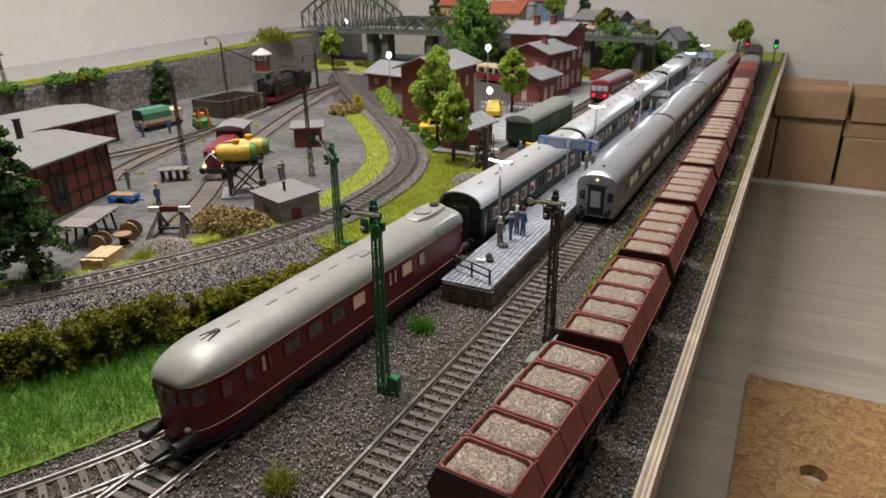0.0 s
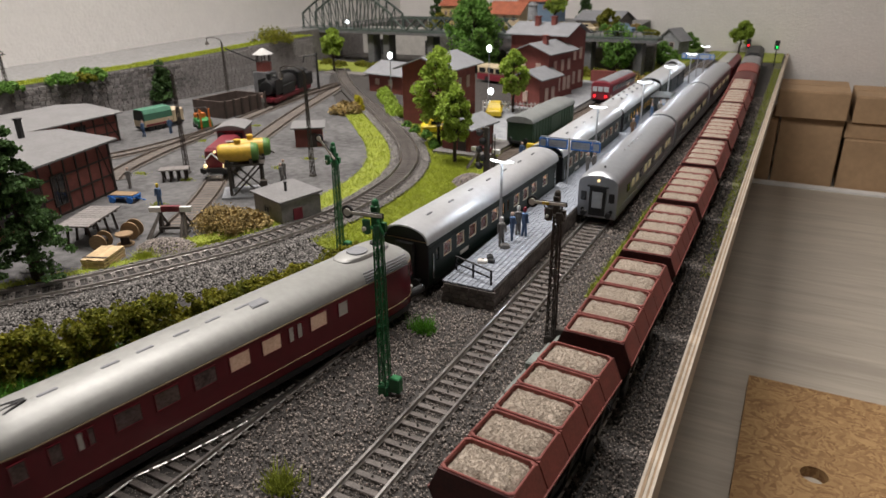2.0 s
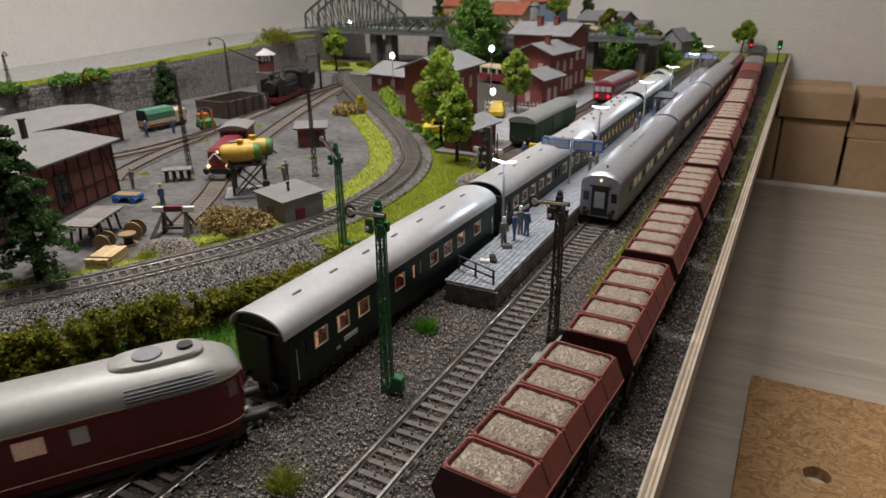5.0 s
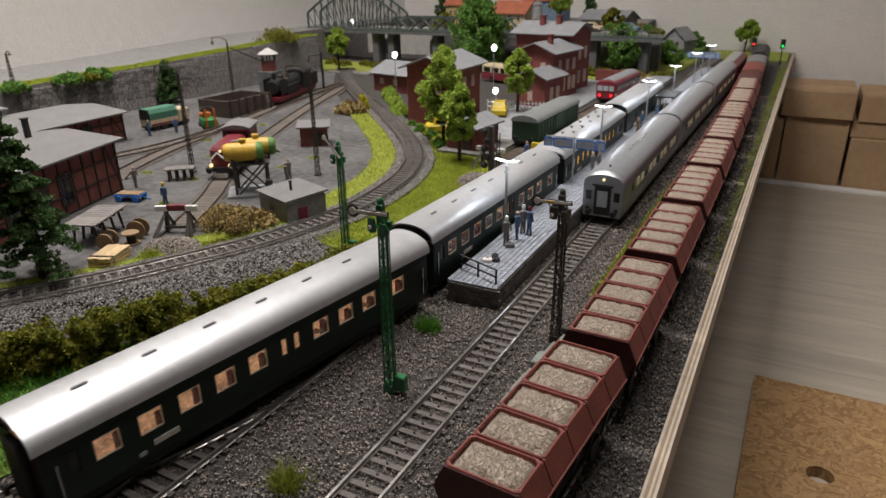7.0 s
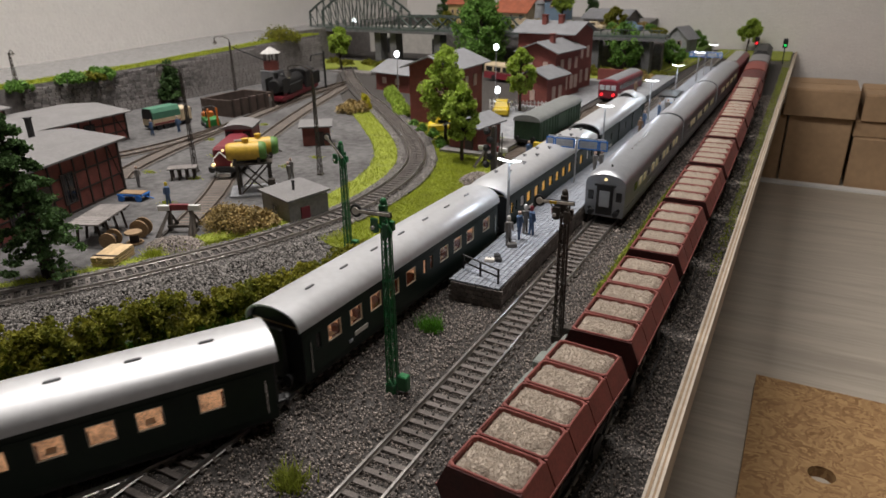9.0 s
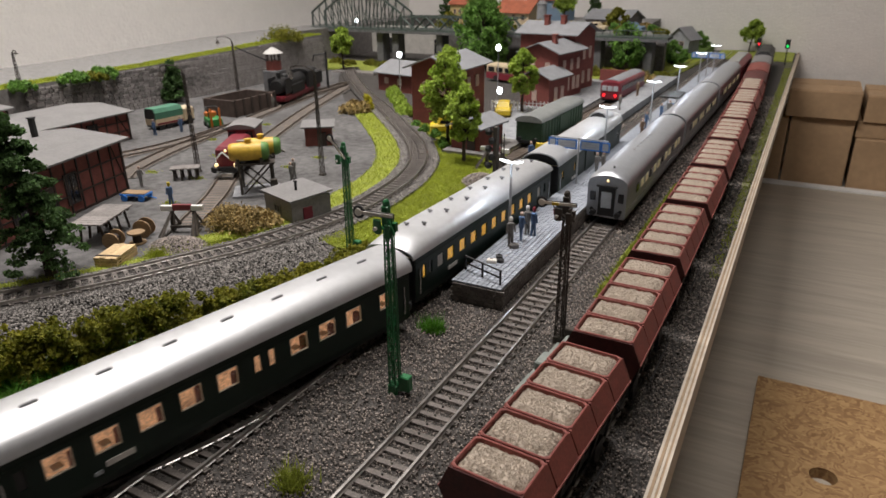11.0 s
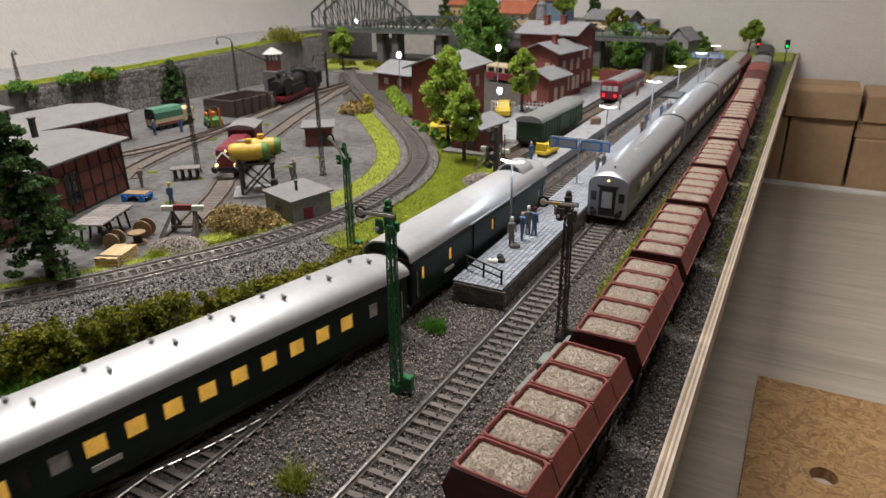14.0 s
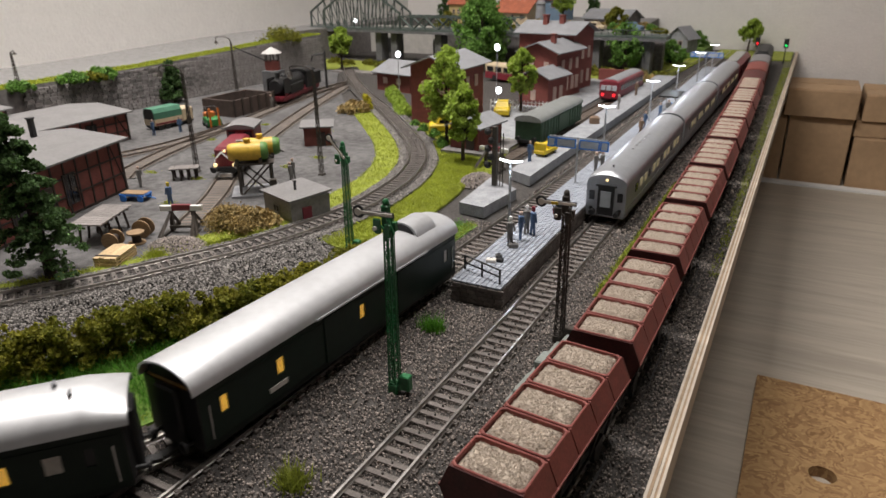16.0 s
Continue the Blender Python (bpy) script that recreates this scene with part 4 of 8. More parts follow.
for make, arg in ((railcar, None), (coach, ("express", 0.2150)), (coach, ("express", 0.2065)), (coach, ("old", 0.2075)), (coach, ("luggage", 0.200))):
    ob, L_ = make() if arg is None else make(*arg)
    CARS.append((ob, front, L_))
    front -= L_ + (0.016 if make is railcar else gap)

WAY = [(0, 0.0), (0.5, 0.018), (1, 0.036), (1.5, 0.054), (2, 0.072), (2.5, 0.091), (3, 0.110), (3.5, 0.130), (4, 0.151), (4.5, 0.1735), (5, 0.197), (5.5, 0.221), (6, 0.2455), (6.5, 0.2705), (7, 0.297),
       (7.5, 0.324), (8, 0.353), (8.5, 0.384), (9, 0.416), (9.5, 0.445), (10, 0.4735), (10.5, 0.5055), (11, 0.5395), (11.5, 0.576), (12, 0.6145), (12.5, 0.6535), (13, 0.6915), (13.5, 0.7275), (14, 0.7615), (14.5, 0.7945), (15, 0.8325), (15.5, 0.8710), (16, 0.9070)]

def train_way(t):
    """How far the train's front has come along the path at t seconds."""
    return arc_at_y(0.148) + float(np.interp(t, [r[0] for r in WAY], [r[1] for r in WAY]))


def motions():
    for ob, off, L_ in CARS:
        walk(ob, [(k * 0.5, car_pose(train_way(k * 0.5) + off, L_)) for k in range(33)])


# standing goods train
GOODS = spline(GOODS_TRACK, 0.002)
GOODS_S = np.linspace(0, GOODS[1], len(GOODS[0]))
first, HL = hopper()


def goods_pose(y, length):
    q = GOODS[0]
    f = lambda yy: np.array([np.interp(-yy, -q[:, 1], q[:, 0]), yy])
    a, b = f(y - length * 0.3), f(y + length * 0.3)
    d = b - a
    c = (a + b) / 2
    return Matrix.Translation((c[0], c[1], 0)) @ Matrix.Rotation(math.atan2(d[1], d[0]) - math.pi / 2, 4, "Z")


HOPPER_Y = [0.189 + 0.1007 * i for i in range(9)]
first.matrix_basis = goods_pose(HOPPER_Y[0], HL)
for y in HOPPER_Y[1:]:
    copy_thing(first, goods_pose(y, HL))

# ---- desk, boxes and board beside the layout ----
desk = thing("desk", "oak-look laminate desk beside the layout", "desk")
part("desktop", Geo().box(0.46, 0.44, -0.275, 0.88, 2.68, 0.025, c=0.001), DESK, desk, "oak-look laminate top")
for x_ in (0.08, 0.84):
    for y_ in (-0.8, 1.7):
        part("leg", Geo().box(x_, y_, -1.0, 0.04, 0.04, 0.725), WHITE, desk)
slab("back_rail", 0.062, 0.9, 1.56, 1.585, -0.25, -0.246, WHITE, kind="", label="pale strip lying along the desk's end", category="strip")


def carton(x0, x1, y0, y1, z0, z1, label):
    th = thing("cardboard_box", label, "box", "cardboard boxes")
    part("carton_body", Geo().box((x0 + x1) / 2, (y0 + y1) / 2, z0, x1 - x0, y1 - y0, z1 - z0, c=0.0015), CARDBOARD, th)
    part("flap", Geo().box((x0 + x1) / 2, y0 + (y1 - y0) * 0.25, z1, x1 - x0 - 0.002, (y1 - y0) * 0.48, 0.0015), CARDBOARD, th)
    part("flap", Geo().box((x0 + x1) / 2, y0 + (y1 - y0) * 0.75, z1, x1 - x0 - 0.002, (y1 - y0) * 0.48, 0.0015), CARDBOARD, th)
    return th


carton(0.107, 0.226, 1.60, 1.77, -0.25, -0.109, "brown cardboard box standing on the desk")
carton(0.094, 0.228, 1.59, 1.76, -0.107, -0.052, "brown cardboard box lying on another box")
carton(0.064, 0.103, 1.60, 1.77, -0.25, -0.113, "narrow brown cardboard box beside a larger one")
carton(0.233, 0.42, 1.60, 1.77, -0.25, -0.146, "wide brown cardboard box on the desk")
carton(0.230, 0.40, 1.605, 1.76, -0.143, -0.112, "flat brown cardboard box in a stack")
carton(0.238, 0.41, 1.60, 1.76, -0.110, -0.058, "brown cardboard box on top of a stack")


def strand_board():
    x0, x1, y0, y1, z0, z1, cx, cy, r = 0.129, 0.62, 0.25, 0.722, -0.25, -0.238, 0.194, 0.574, 0.0115
    n = 48
    ang = [2 * math.pi * i / n for i in range(n)]
    outer = []
    for a in ang:
        c, s = math.cos(a), math.sin(a)
        t = min((x1 - cx) / c if c > 1e-9 else ((x0 - cx) / c if c < -1e-9 else 9), (y1 - cy) / s if s > 1e-9 else ((y0 - cy) / s if s < -1e-9 else 9))
        outer.append((cx + c * t, cy + s * t))
    for tx, ty in ((x0, y0), (x0, y1), (x1, y0), (x1, y1)):
        k = min(range(n), key=lambda i: (outer[i][0] - tx) ** 2 + (outer[i][1] - ty) ** 2)
        outer[k] = (tx, ty)
    inner = [(cx + r * math.cos(a), cy + r * math.sin(a)) for a in ang]
    rings = [[(x, y, z0) for x, y in inner], [(x, y, z0) for x, y in outer], [(x, y, z1) for x, y in outer], [(x, y, z1) for x, y in inner], [(x, y, z0) for x, y in inner]]
    return tagged(part("strand_board", Geo().loft(rings, caps=False), OSB), "rough strand board with a round hole", "wooden board")


strand_board()

# ---- station platform ----
PX0, PX1, PY0, PY1, PZ = -0.0478, -0.0155, 0.319, 1.36, 0.0130
platform = thing("platform", "station platform with blue-grey pavers and dark brick walls", "platform", kind="structure")
part("core", Geo().box((PX0 + PX1) / 2, (PY0 + PY1) / 2, -0.001, PX1 - PX0 - 0.0012, PY1 - PY0 - 0.0012, PZ - 0.0004), JOINT, platform)
pv_x, pv_y = 0.00323, 0.0036
PAVE = Geo().box(0, 0, 0, pv_x - 0.0003, pv_y - 0.0003, 0.0011, c=0.00018).mesh("paver", PAVER)
rest, count = Geo(), 0
rows_n = int((PY1 - PY0) / pv_y)
for j in range(rows_n):
    y = PY0 + (j + 0.5) * pv_y
    for i in range(10):
        x = PX0 + (i + 0.5) * pv_x
        z = PZ - 0.0011 + random.uniform(-0.00008, 0.00008)
        if count < 290:
            part("paver", PAVE, None, platform, at=pose(x, y, z, 0, 0, random.uniform(-1, 1)))
            count += 1
        elif y < 0.95:
            rest.box(x, y, z, pv_x - 0.0003, pv_y - 0.0003, 0.0011)
rest.box((PX0 + PX1) / 2, (0.95 + PY1) / 2, PZ - 0.0011, PX1 - PX0, PY1 - 0.95, 0.0011)
tagged(part("far_pavers", rest, PAVER, platform), kind="stuff")
BRK = Geo().box(0, 0, 0, 0.0014, 0.0052, 0.0026, c=0.0002).mesh("brick", PLATWALL)
rest, count = Geo(), 0
for j in range(int(0.62 / 0.0056)):
    for k in range(4):
        y = PY0 + 0.003 + j * 0.0056 + (0.0028 if k % 2 else 0)
        z = 0.0002 + k * 0.0029
        for x in (PX1 - 0.0003,):
            if count < 240:
                part("brick", BRK, None, platform, at=pose(x + random.uniform(-0.0001, 0.0001), y, z))
                count += 1
            else:
                rest.box(x, y, z, 0.0014, 0.0052, 0.0026)
for i in range(6):
    for k in range(4):
        x = PX0 + 0.0028 + i * 0.0056 + (0.0014 if k % 2 else 0)
        part("brick", BRK, None, platform, at=pose(x - 0.0004, PY0 + 0.0003, 0.0002 + k * 0.0029, 0, 0, 90))
tagged(part("far_bricks", rest, PLATWALL, platform), kind="stuff")

# railing at the platform's end
rail_ = thing("railing", "low black iron railing at the platform end", "railing")
for i in range(3):
    x, y = (-0.0465, 0.336) if i == 0 else ((-0.0325, 0.3305) if i == 1 else (-0.0185, 0.325))
    part("post", Geo().box(x, y, PZ, 0.0010, 0.0010, 0.0095), BLACK, rail_)
for z in (0.0045, 0.0090):
    part("bar", Geo().tube((-0.0465, 0.336, PZ + z), (-0.0185, 0.325, PZ + z), 0.00055), BLACK, rail_)

def platform_lamp(x, y, h=0.054, m=None):
    th = thing("platform_lamp", "grey platform lamp with lit white double arms", "lamp", "platform lamps", at=pose(x, y, PZ))
    part("base", Geo().tube((0, 0, 0), (0, 0, 0.003), 0.0016, 0.0012, 10), POLE_GREY, th)
    part("pole", Geo().tube((0, 0, 0.002), (0, 0, h), 0.0011, 0.0008, 10), POLE_GREY, th)
    for s in (-1, 1):
        ring = []
        for d, w, t in ((0.0, 0.0008, 0.0009), (0.004, 0.0012, 0.0010), (0.0080, 0.0008, 0.0007)):
            z = h + d * 0.14
            ring.append([(s * d, -w, z), (s * d, w, z), (s * d, w * 0.8, z - t), (s * d, -w * 0.8, z - t)])
        part("tube_arm", Geo().loft(ring), LAMP_LIT, th, "lit white lamp arm")
    return th


for y_, x_, h_ in ((0.396, -0.0425, 0.054), (0.636, -0.0430, 0.049), (0.825, -0.0385, 0.047), (0.985, -0.036, 0.046), (1.165, -0.034, 0.045), (1.305, -0.030, 0.044)):
    platform_lamp(x_, y_, h_)


def station_sign(x, y):
    th = thing("station_sign", "blue-framed station sign on a grey post", "sign", "station signs", at=pose(x, y, PZ))
    part("post", Geo().tube((0, 0, 0), (0, 0, 0.040), 0.0008, 0.0007, 8), POLE_GREY, th)
    part("crossbar", Geo().box(0, 0, 0.0385, 0.050, 0.0010, 0.0010), SIGN_GREY, th)
    for x0, x1 in ((-0.0265, -0.0195), (-0.0188, -0.0015), (0.0015, 0.0188), (0.0195, 0.0265)):
        fr = Geo()
        for a, b, c, d in ((x0, x1, 0.030, 0.0309), (x0, x1, 0.0371, 0.038), (x0, x0 + 0.0009, 0.0309, 0.0371), (x1 - 0.0009, x1, 0.0309, 0.0371)):
            fr.box((a + b) / 2, 0, c, b - a, 0.0016, d - c)
        f = part("panel_frame", fr, BLUE, th, "bright blue frame")
        part("panel", Geo().box((x0 + x1) / 2, 0, 0.0309, x1 - x0 - 0.0018, 0.0008, 0.0062), SIGN_GREY, f)
        if x1 - x0 > 0.01:
            for k in range(2):
                part("lettering_bar", Geo().box((x0 + x1) / 2, -0.0006, 0.0325 + k * 0.0022, (x1 - x0) * 0.6, 0.0003, 0.0008), POLE_GREY, f)
    return th


station_sign(-0.0405, 0.540)
station_sign(-0.033, 1.24)


def figure(x, y, z, m, turn=0.0, h=0.0205, lean=0.0, label="small painted model figure standing", arm=0.3, hat=None):
    g = Geo()
    k = h / 0.0205
    g.tube((-0.0011 * k, -0.0006, 0), (-0.0008 * k, 0, 0.0095 * k), 0.0008 * k, 0.0011 * k, 7).tube((0.0011 * k, 0.0009, 0), (0.0008 * k, 0, 0.0095 * k), 0.0008 * k, 0.0011 * k, 7)
    g.tube((0, 0, 0.009 * k), (lean * 0.005, 0, 0.0165 * k), 0.0018 * k, 0.0021 * k, 9)
    g.tube((-0.0022 * k, 0, 0.016 * k), (-0.0026 * k, -0.003 * arm, 0.0100 * k), 0.0007 * k, 0.0006 * k, 6).tube((0.0022 * k, 0, 0.016 * k), (0.0030 * k, -0.004 * arm, 0.0110 * k), 0.0007 * k, 0.0006 * k, 6)
    n_body = len(g.f)
    g.ball(lean * 0.005, 0, 0.0187 * k, 0.00135 * k, 0.0014 * k, 0.0017 * k, 9, 6)
    if hat:
        g.tube((lean * 0.005, 0, 0.0194 * k), (lean * 0.005, 0, 0.0208 * k), 0.0014 * k, 0.0011 * k, 9)
    me = g.mesh("model_figure", m, True)
    me.materials.append(FIG_SKIN if not hat else hat)
    idx = np.zeros(len(me.polygons), dtype=np.int32)
    idx[n_body:] = 1
    me.polygons.foreach_set("material_index", idx)
    return tagged(part("model_figure", me, m, at=pose(x, y, z, 0, 0, turn)), label, "figurine", "model figures")


FIG_SKIN = mat("figure_head", (0.45, 0.32, 0.26), 0.7, var=0.15, scale=300)
for x_, y_, m_, t_, hat_ in ((-0.0362, 0.383, FIG_GREY, 20, WHITE), (-0.0342, 0.397, FIG_BLUE, 80, None), (-0.0345, 0.409, FIG_GREY, 200, WHITE), (-0.0295, 0.408, FIG_BLUE, 150, LOCO_RED), (-0.033, 0.575, FIG_GREY, 60, None), (-0.0285, 0.58, FIG_GREY, 250, None),
                             (-0.030, 0.742, FIG_BROWN, 10, None), (-0.034, 0.78, FIG_BLUE, 70, None), (-0.029, 0.84, FIG_BLUE, 120, None), (-0.024, 0.865, FIG_GREY, 10, None)):
    figure(x_, y_, PZ, m_, t_, hat=hat_, label="small painted model traveller standing on the platform")


def bag(x, y, z, m, sx, sy, sz, label):
    th = thing("suitcase", label, "luggage", "luggage on the platform", at=pose(x, y, z, 0, 0, random.uniform(-40, 40)))
    part("case", Geo().box(0, 0, 0, sx, sy, sz, c=sz * 0.22), m, th)
    part("handle", Geo().pipe([(-0.0008, 0, sz * 0.9), (-0.0006, 0, sz + 0.0007), (0.0006, 0, sz + 0.0007), (0.0008, 0, sz * 0.9)], 0.0002, 5), BLACK, th)


bag(-0.0365, 0.353, PZ, SIGNAL_WHITE, 0.0062, 0.0042, 0.0022, "pale suitcase lying on the pavers")
bag(-0.0345, 0.3605, PZ, BLACK, 0.0040, 0.0048, 0.0026, "black bag lying on the pavers")
bag(-0.0315, 0.3555, PZ, BLACK, 0.0040, 0.0034, 0.0024, "black bag lying on the pavers")
bag(-0.0330, 0.3815, PZ, FIG_GREY, 0.0062, 0.0040, 0.0030, "grey bag beside the lamp post")


def hand_cart(x, y):
    th = thing("luggage_cart", "small dark luggage cart loaded with cases", "cart", at=pose(x, y, PZ, 0, 0, 20))
    part("deck", Geo().box(0, 0, 0.0035, 0.011, 0.007, 0.001), TIMBER, th)
    for a in (-0.004, 0.004):
        for b in (-0.0035, 0.0035):
            part("wheel", Geo().tube((a, b - 0.0003, 0.002), (a, b + 0.0003, 0.002), 0.002, 0.002, 12), LOCO_RED, th)
    part("case", Geo().box(-0.001, 0, 0.0045, 0.006, 0.0045, 0.005, c=0.0005), BLACK, th)
    part("case", Geo().box(0.003, 0.0005, 0.0045, 0.0035, 0.005, 0.0035, c=0.0005), FIG_BROWN, th)
    part("handle", Geo().tube((-0.005, 0, 0.0045), (-0.008, 0, 0.010), 0.0004), BLACK, th)


hand_cart(-0.0265, 0.459)

# luggage heaps and kiosk further along
kiosk = thing("platform_shelter", "dark flat-roofed shelter on the platform", "shelter", at=pose(-0.030, 0.915, PZ))
part("roof", Geo().box(0, 0, 0.018, 0.024, 0.05, 0.0018), BLACK, kiosk)
for sx in (-0.009, 0.009):
    for sy in (-0.02, 0.02):
        part("post", Geo().box(sx, sy, 0, 0.0012, 0.0012, 0.018), POLE_GREY, kiosk)
part("bench", Geo().box(0, 0, 0.004, 0.006, 0.03, 0.001), BLUE, kiosk)

# ---- semaphore signals ----
def signal(x, y, h, m, arm_turn, lantern_m, band=None, w=0.0033, label=""):
    th = thing("semaphore_signal", label, "signal", "semaphore signals", at=pose(x, y, 0))
    part("foot", Geo().box(0, 0, -0.001, w * 1.5, w * 1.5, 0.005, c=0.0005), m, th)
    wt = w * 0.62
    for sx in (-1, 1):
        for sy in (-1, 1):
            part("corner_post", Geo().tube((sx * w / 2, sy * w / 2, 0.004), (sx * wt / 2, sy * wt / 2, h), 0.00042, 0.00036, 4), m, th)
    n = int(h / 0.0045)
    for face in range(4):
        g = Geo()
        for i in range(n):
            z0, z1 = 0.005 + (h - 0.006) * i / n, 0.005 + (h - 0.006) * (i + 1) / n
            a0, a1 = (w + (wt - w) * (z0 / h)) / 2, (w + (wt - w) * (z1 / h)) / 2
            s = 1 if i % 2 else -1
            p, q = [(-a0 * s, -a0, z0), (a1 * s, -a1, z1)], [(-a0, -a0, z0), (a0, -a0, z0)]
            r = Matrix.Rotation(face * math.pi / 2, 3, "Z")
            for a, b in ((p[0], p[1]), (q[0], q[1])):
                g.tube(r @ Vector(a), r @ Vector(b), 0.00026, 0.00026, 4)
        part("lattice", g, m, th)
    part("wire_rod", Geo().tube((w * 0.9, 0, 0.004), (w * 0.75, 0, h * 0.94), 0.0004, 0.0004, 5), m, th)
    part("wire_rod", Geo().tube((w * 0.9, w * 0.4, 0.004), (w * 0.75, w * 0.4, h * 0.94), 0.0003, 0.0003, 5), m, th)
    part("head_plate", Geo().box(0, -0.0004, h - 0.0095, 0.0034, 0.0030, 0.0095, c=0.0005), m, th)
    part("cap", Geo().ball(0, 0, h + 0.0008, 0.0016, 0.0016, 0.0020, 10, 6), m, th)
    part("lantern", Geo().tube((-0.0032, -0.002, h - 0.0125), (-0.0032, -0.002, h - 0.0090), 0.0015, 0.0013, 10).tube((-0.0032, -0.002, h - 0.0090), (-0.0032, -0.002, h - 0.0080), 0.0013, 0.0006, 10), m, th)
    part("lens", Geo().tube((-0.0036, -0.0046, h - 0.0100), (-0.0036, -0.0030, h - 0.0100), 0.0009, 0.0009, 10), lantern_m, th)
    part("spectacle", Geo().box(-0.0030, -0.0030, h - 0.0120, 0.0040, 0.0010, 0.0062, c=0.0004).box(0.0022, -0.0030, h - 0.0135, 0.0030, 0.0012, 0.0060, c=0.0004), m, th)
    part("crank", Geo().tube((0.0022, -0.0026, h - 0.0060), (0.0048, -0.0022, h - 0.0120), 0.0007, 0.0007, 6).tube((-0.0046, -0.0028, h - 0.0070), (0.0010, -0.0028, h - 0.0105), 0.0006, 0.0006, 6), m, th)
    part("bracket", Geo().box(0.0030, 0.0005, h - 0.0115, 0.003, 0.002, 0.004), m, th)
    # arm
    at = Matrix.Translation((0, -0.0042, h - 0.0030)) @ Matrix.Rotation(radians(arm_turn), 4, "Y")
    arm = part("signal_arm", Geo().box(-0.0018, 0, -0.0011, 0.0165, 0.0006, 0.0022), BLACK, th, "black-edged white arm with a round end", at=at)
    part("arm_face", Geo().box(-0.0018, -0.0005, -0.0007, 0.0156, 0.0004, 0.0014), SIGNAL_WHITE, arm)
    if band:
        part("arm_band", Geo().box(-0.0042, -0.0008, -0.0008, 0.0036, 0.0004, 0.0014), band, arm)
    part("disc", Geo().tube((-0.0112, 0.0003, 0), (-0.0112, -0.0003, 0), 0.0029, 0.0029, 20), BLACK, arm)
    part("disc_face", Geo().tube((-0.0112, -0.0003, 0), (-0.0112, -0.0009, 0), 0.0017, 0.0017, 20), SIGNAL_WHITE, arm)
    part("control_box", Geo().box(0.0058, 0.001, 0.0015, 0.0052, 0.0042, 0.0075, c=0.0005), m, th)
    return th


signal(-0.028, 0.222, 0.0925, SIGNAL_GREEN, -2, WHITE, label="green lattice semaphore signal with its arm level")
signal(-0.146, 0.353, 0.0765, SIGNAL_GREEN, 48, WHITE, label="green lattice semaphore signal with its arm raised")
signal(0.0262, 0.300, 0.0815, SIGNAL_DARK, -2, WHITE, SIGNAL_YELLOW, label="dark iron lattice semaphore signal with a yellow-banded arm")
box_ = thing("point_motor", "grey-green cast trackside signal drive with stepped housings", "track equipment", at=pose(0.0285, 0.262, 0, 0, 0, -4))
part("base_plate", Geo().box(0, 0.004, -0.001, 0.0085, 0.062, 0.0024, c=0.0004), PLINTH, box_)
part("housing", Geo().box(0.0004, -0.012, 0.0014, 0.0070, 0.018, 0.0030, c=0.0008), PLINTH, box_)
part("cover", Geo().box(0, 0.010, 0.0014, 0.0075, 0.012, 0.0048, c=0.0008), PLINTH, box_)
part("cover", Geo().box(0.0046, 0.026, 0.0014, 0.0050, 0.011, 0.0080, c=0.0006), PLINTH, box_)
part("lever", Geo().tube((0.001, 0.000, 0.004), (0.003, 0.003, 0.009), 0.0005), BLACK, box_)

# ---- silver coaches on the middle track ----
def path_pose(pts, y, length):
    q = spline(pts, 0.004)[0]
    f = lambda yy: np.array([np.interp(-yy, -q[:, 1], q[:, 0]), yy])
    a, b = f(y), f(y + length)
    d = b - a
    return Matrix.Translation((a[0], a[1], 0)) @ Matrix.Rotation(math.atan2(d[1], d[0]) - math.pi / 2, 4, "Z")


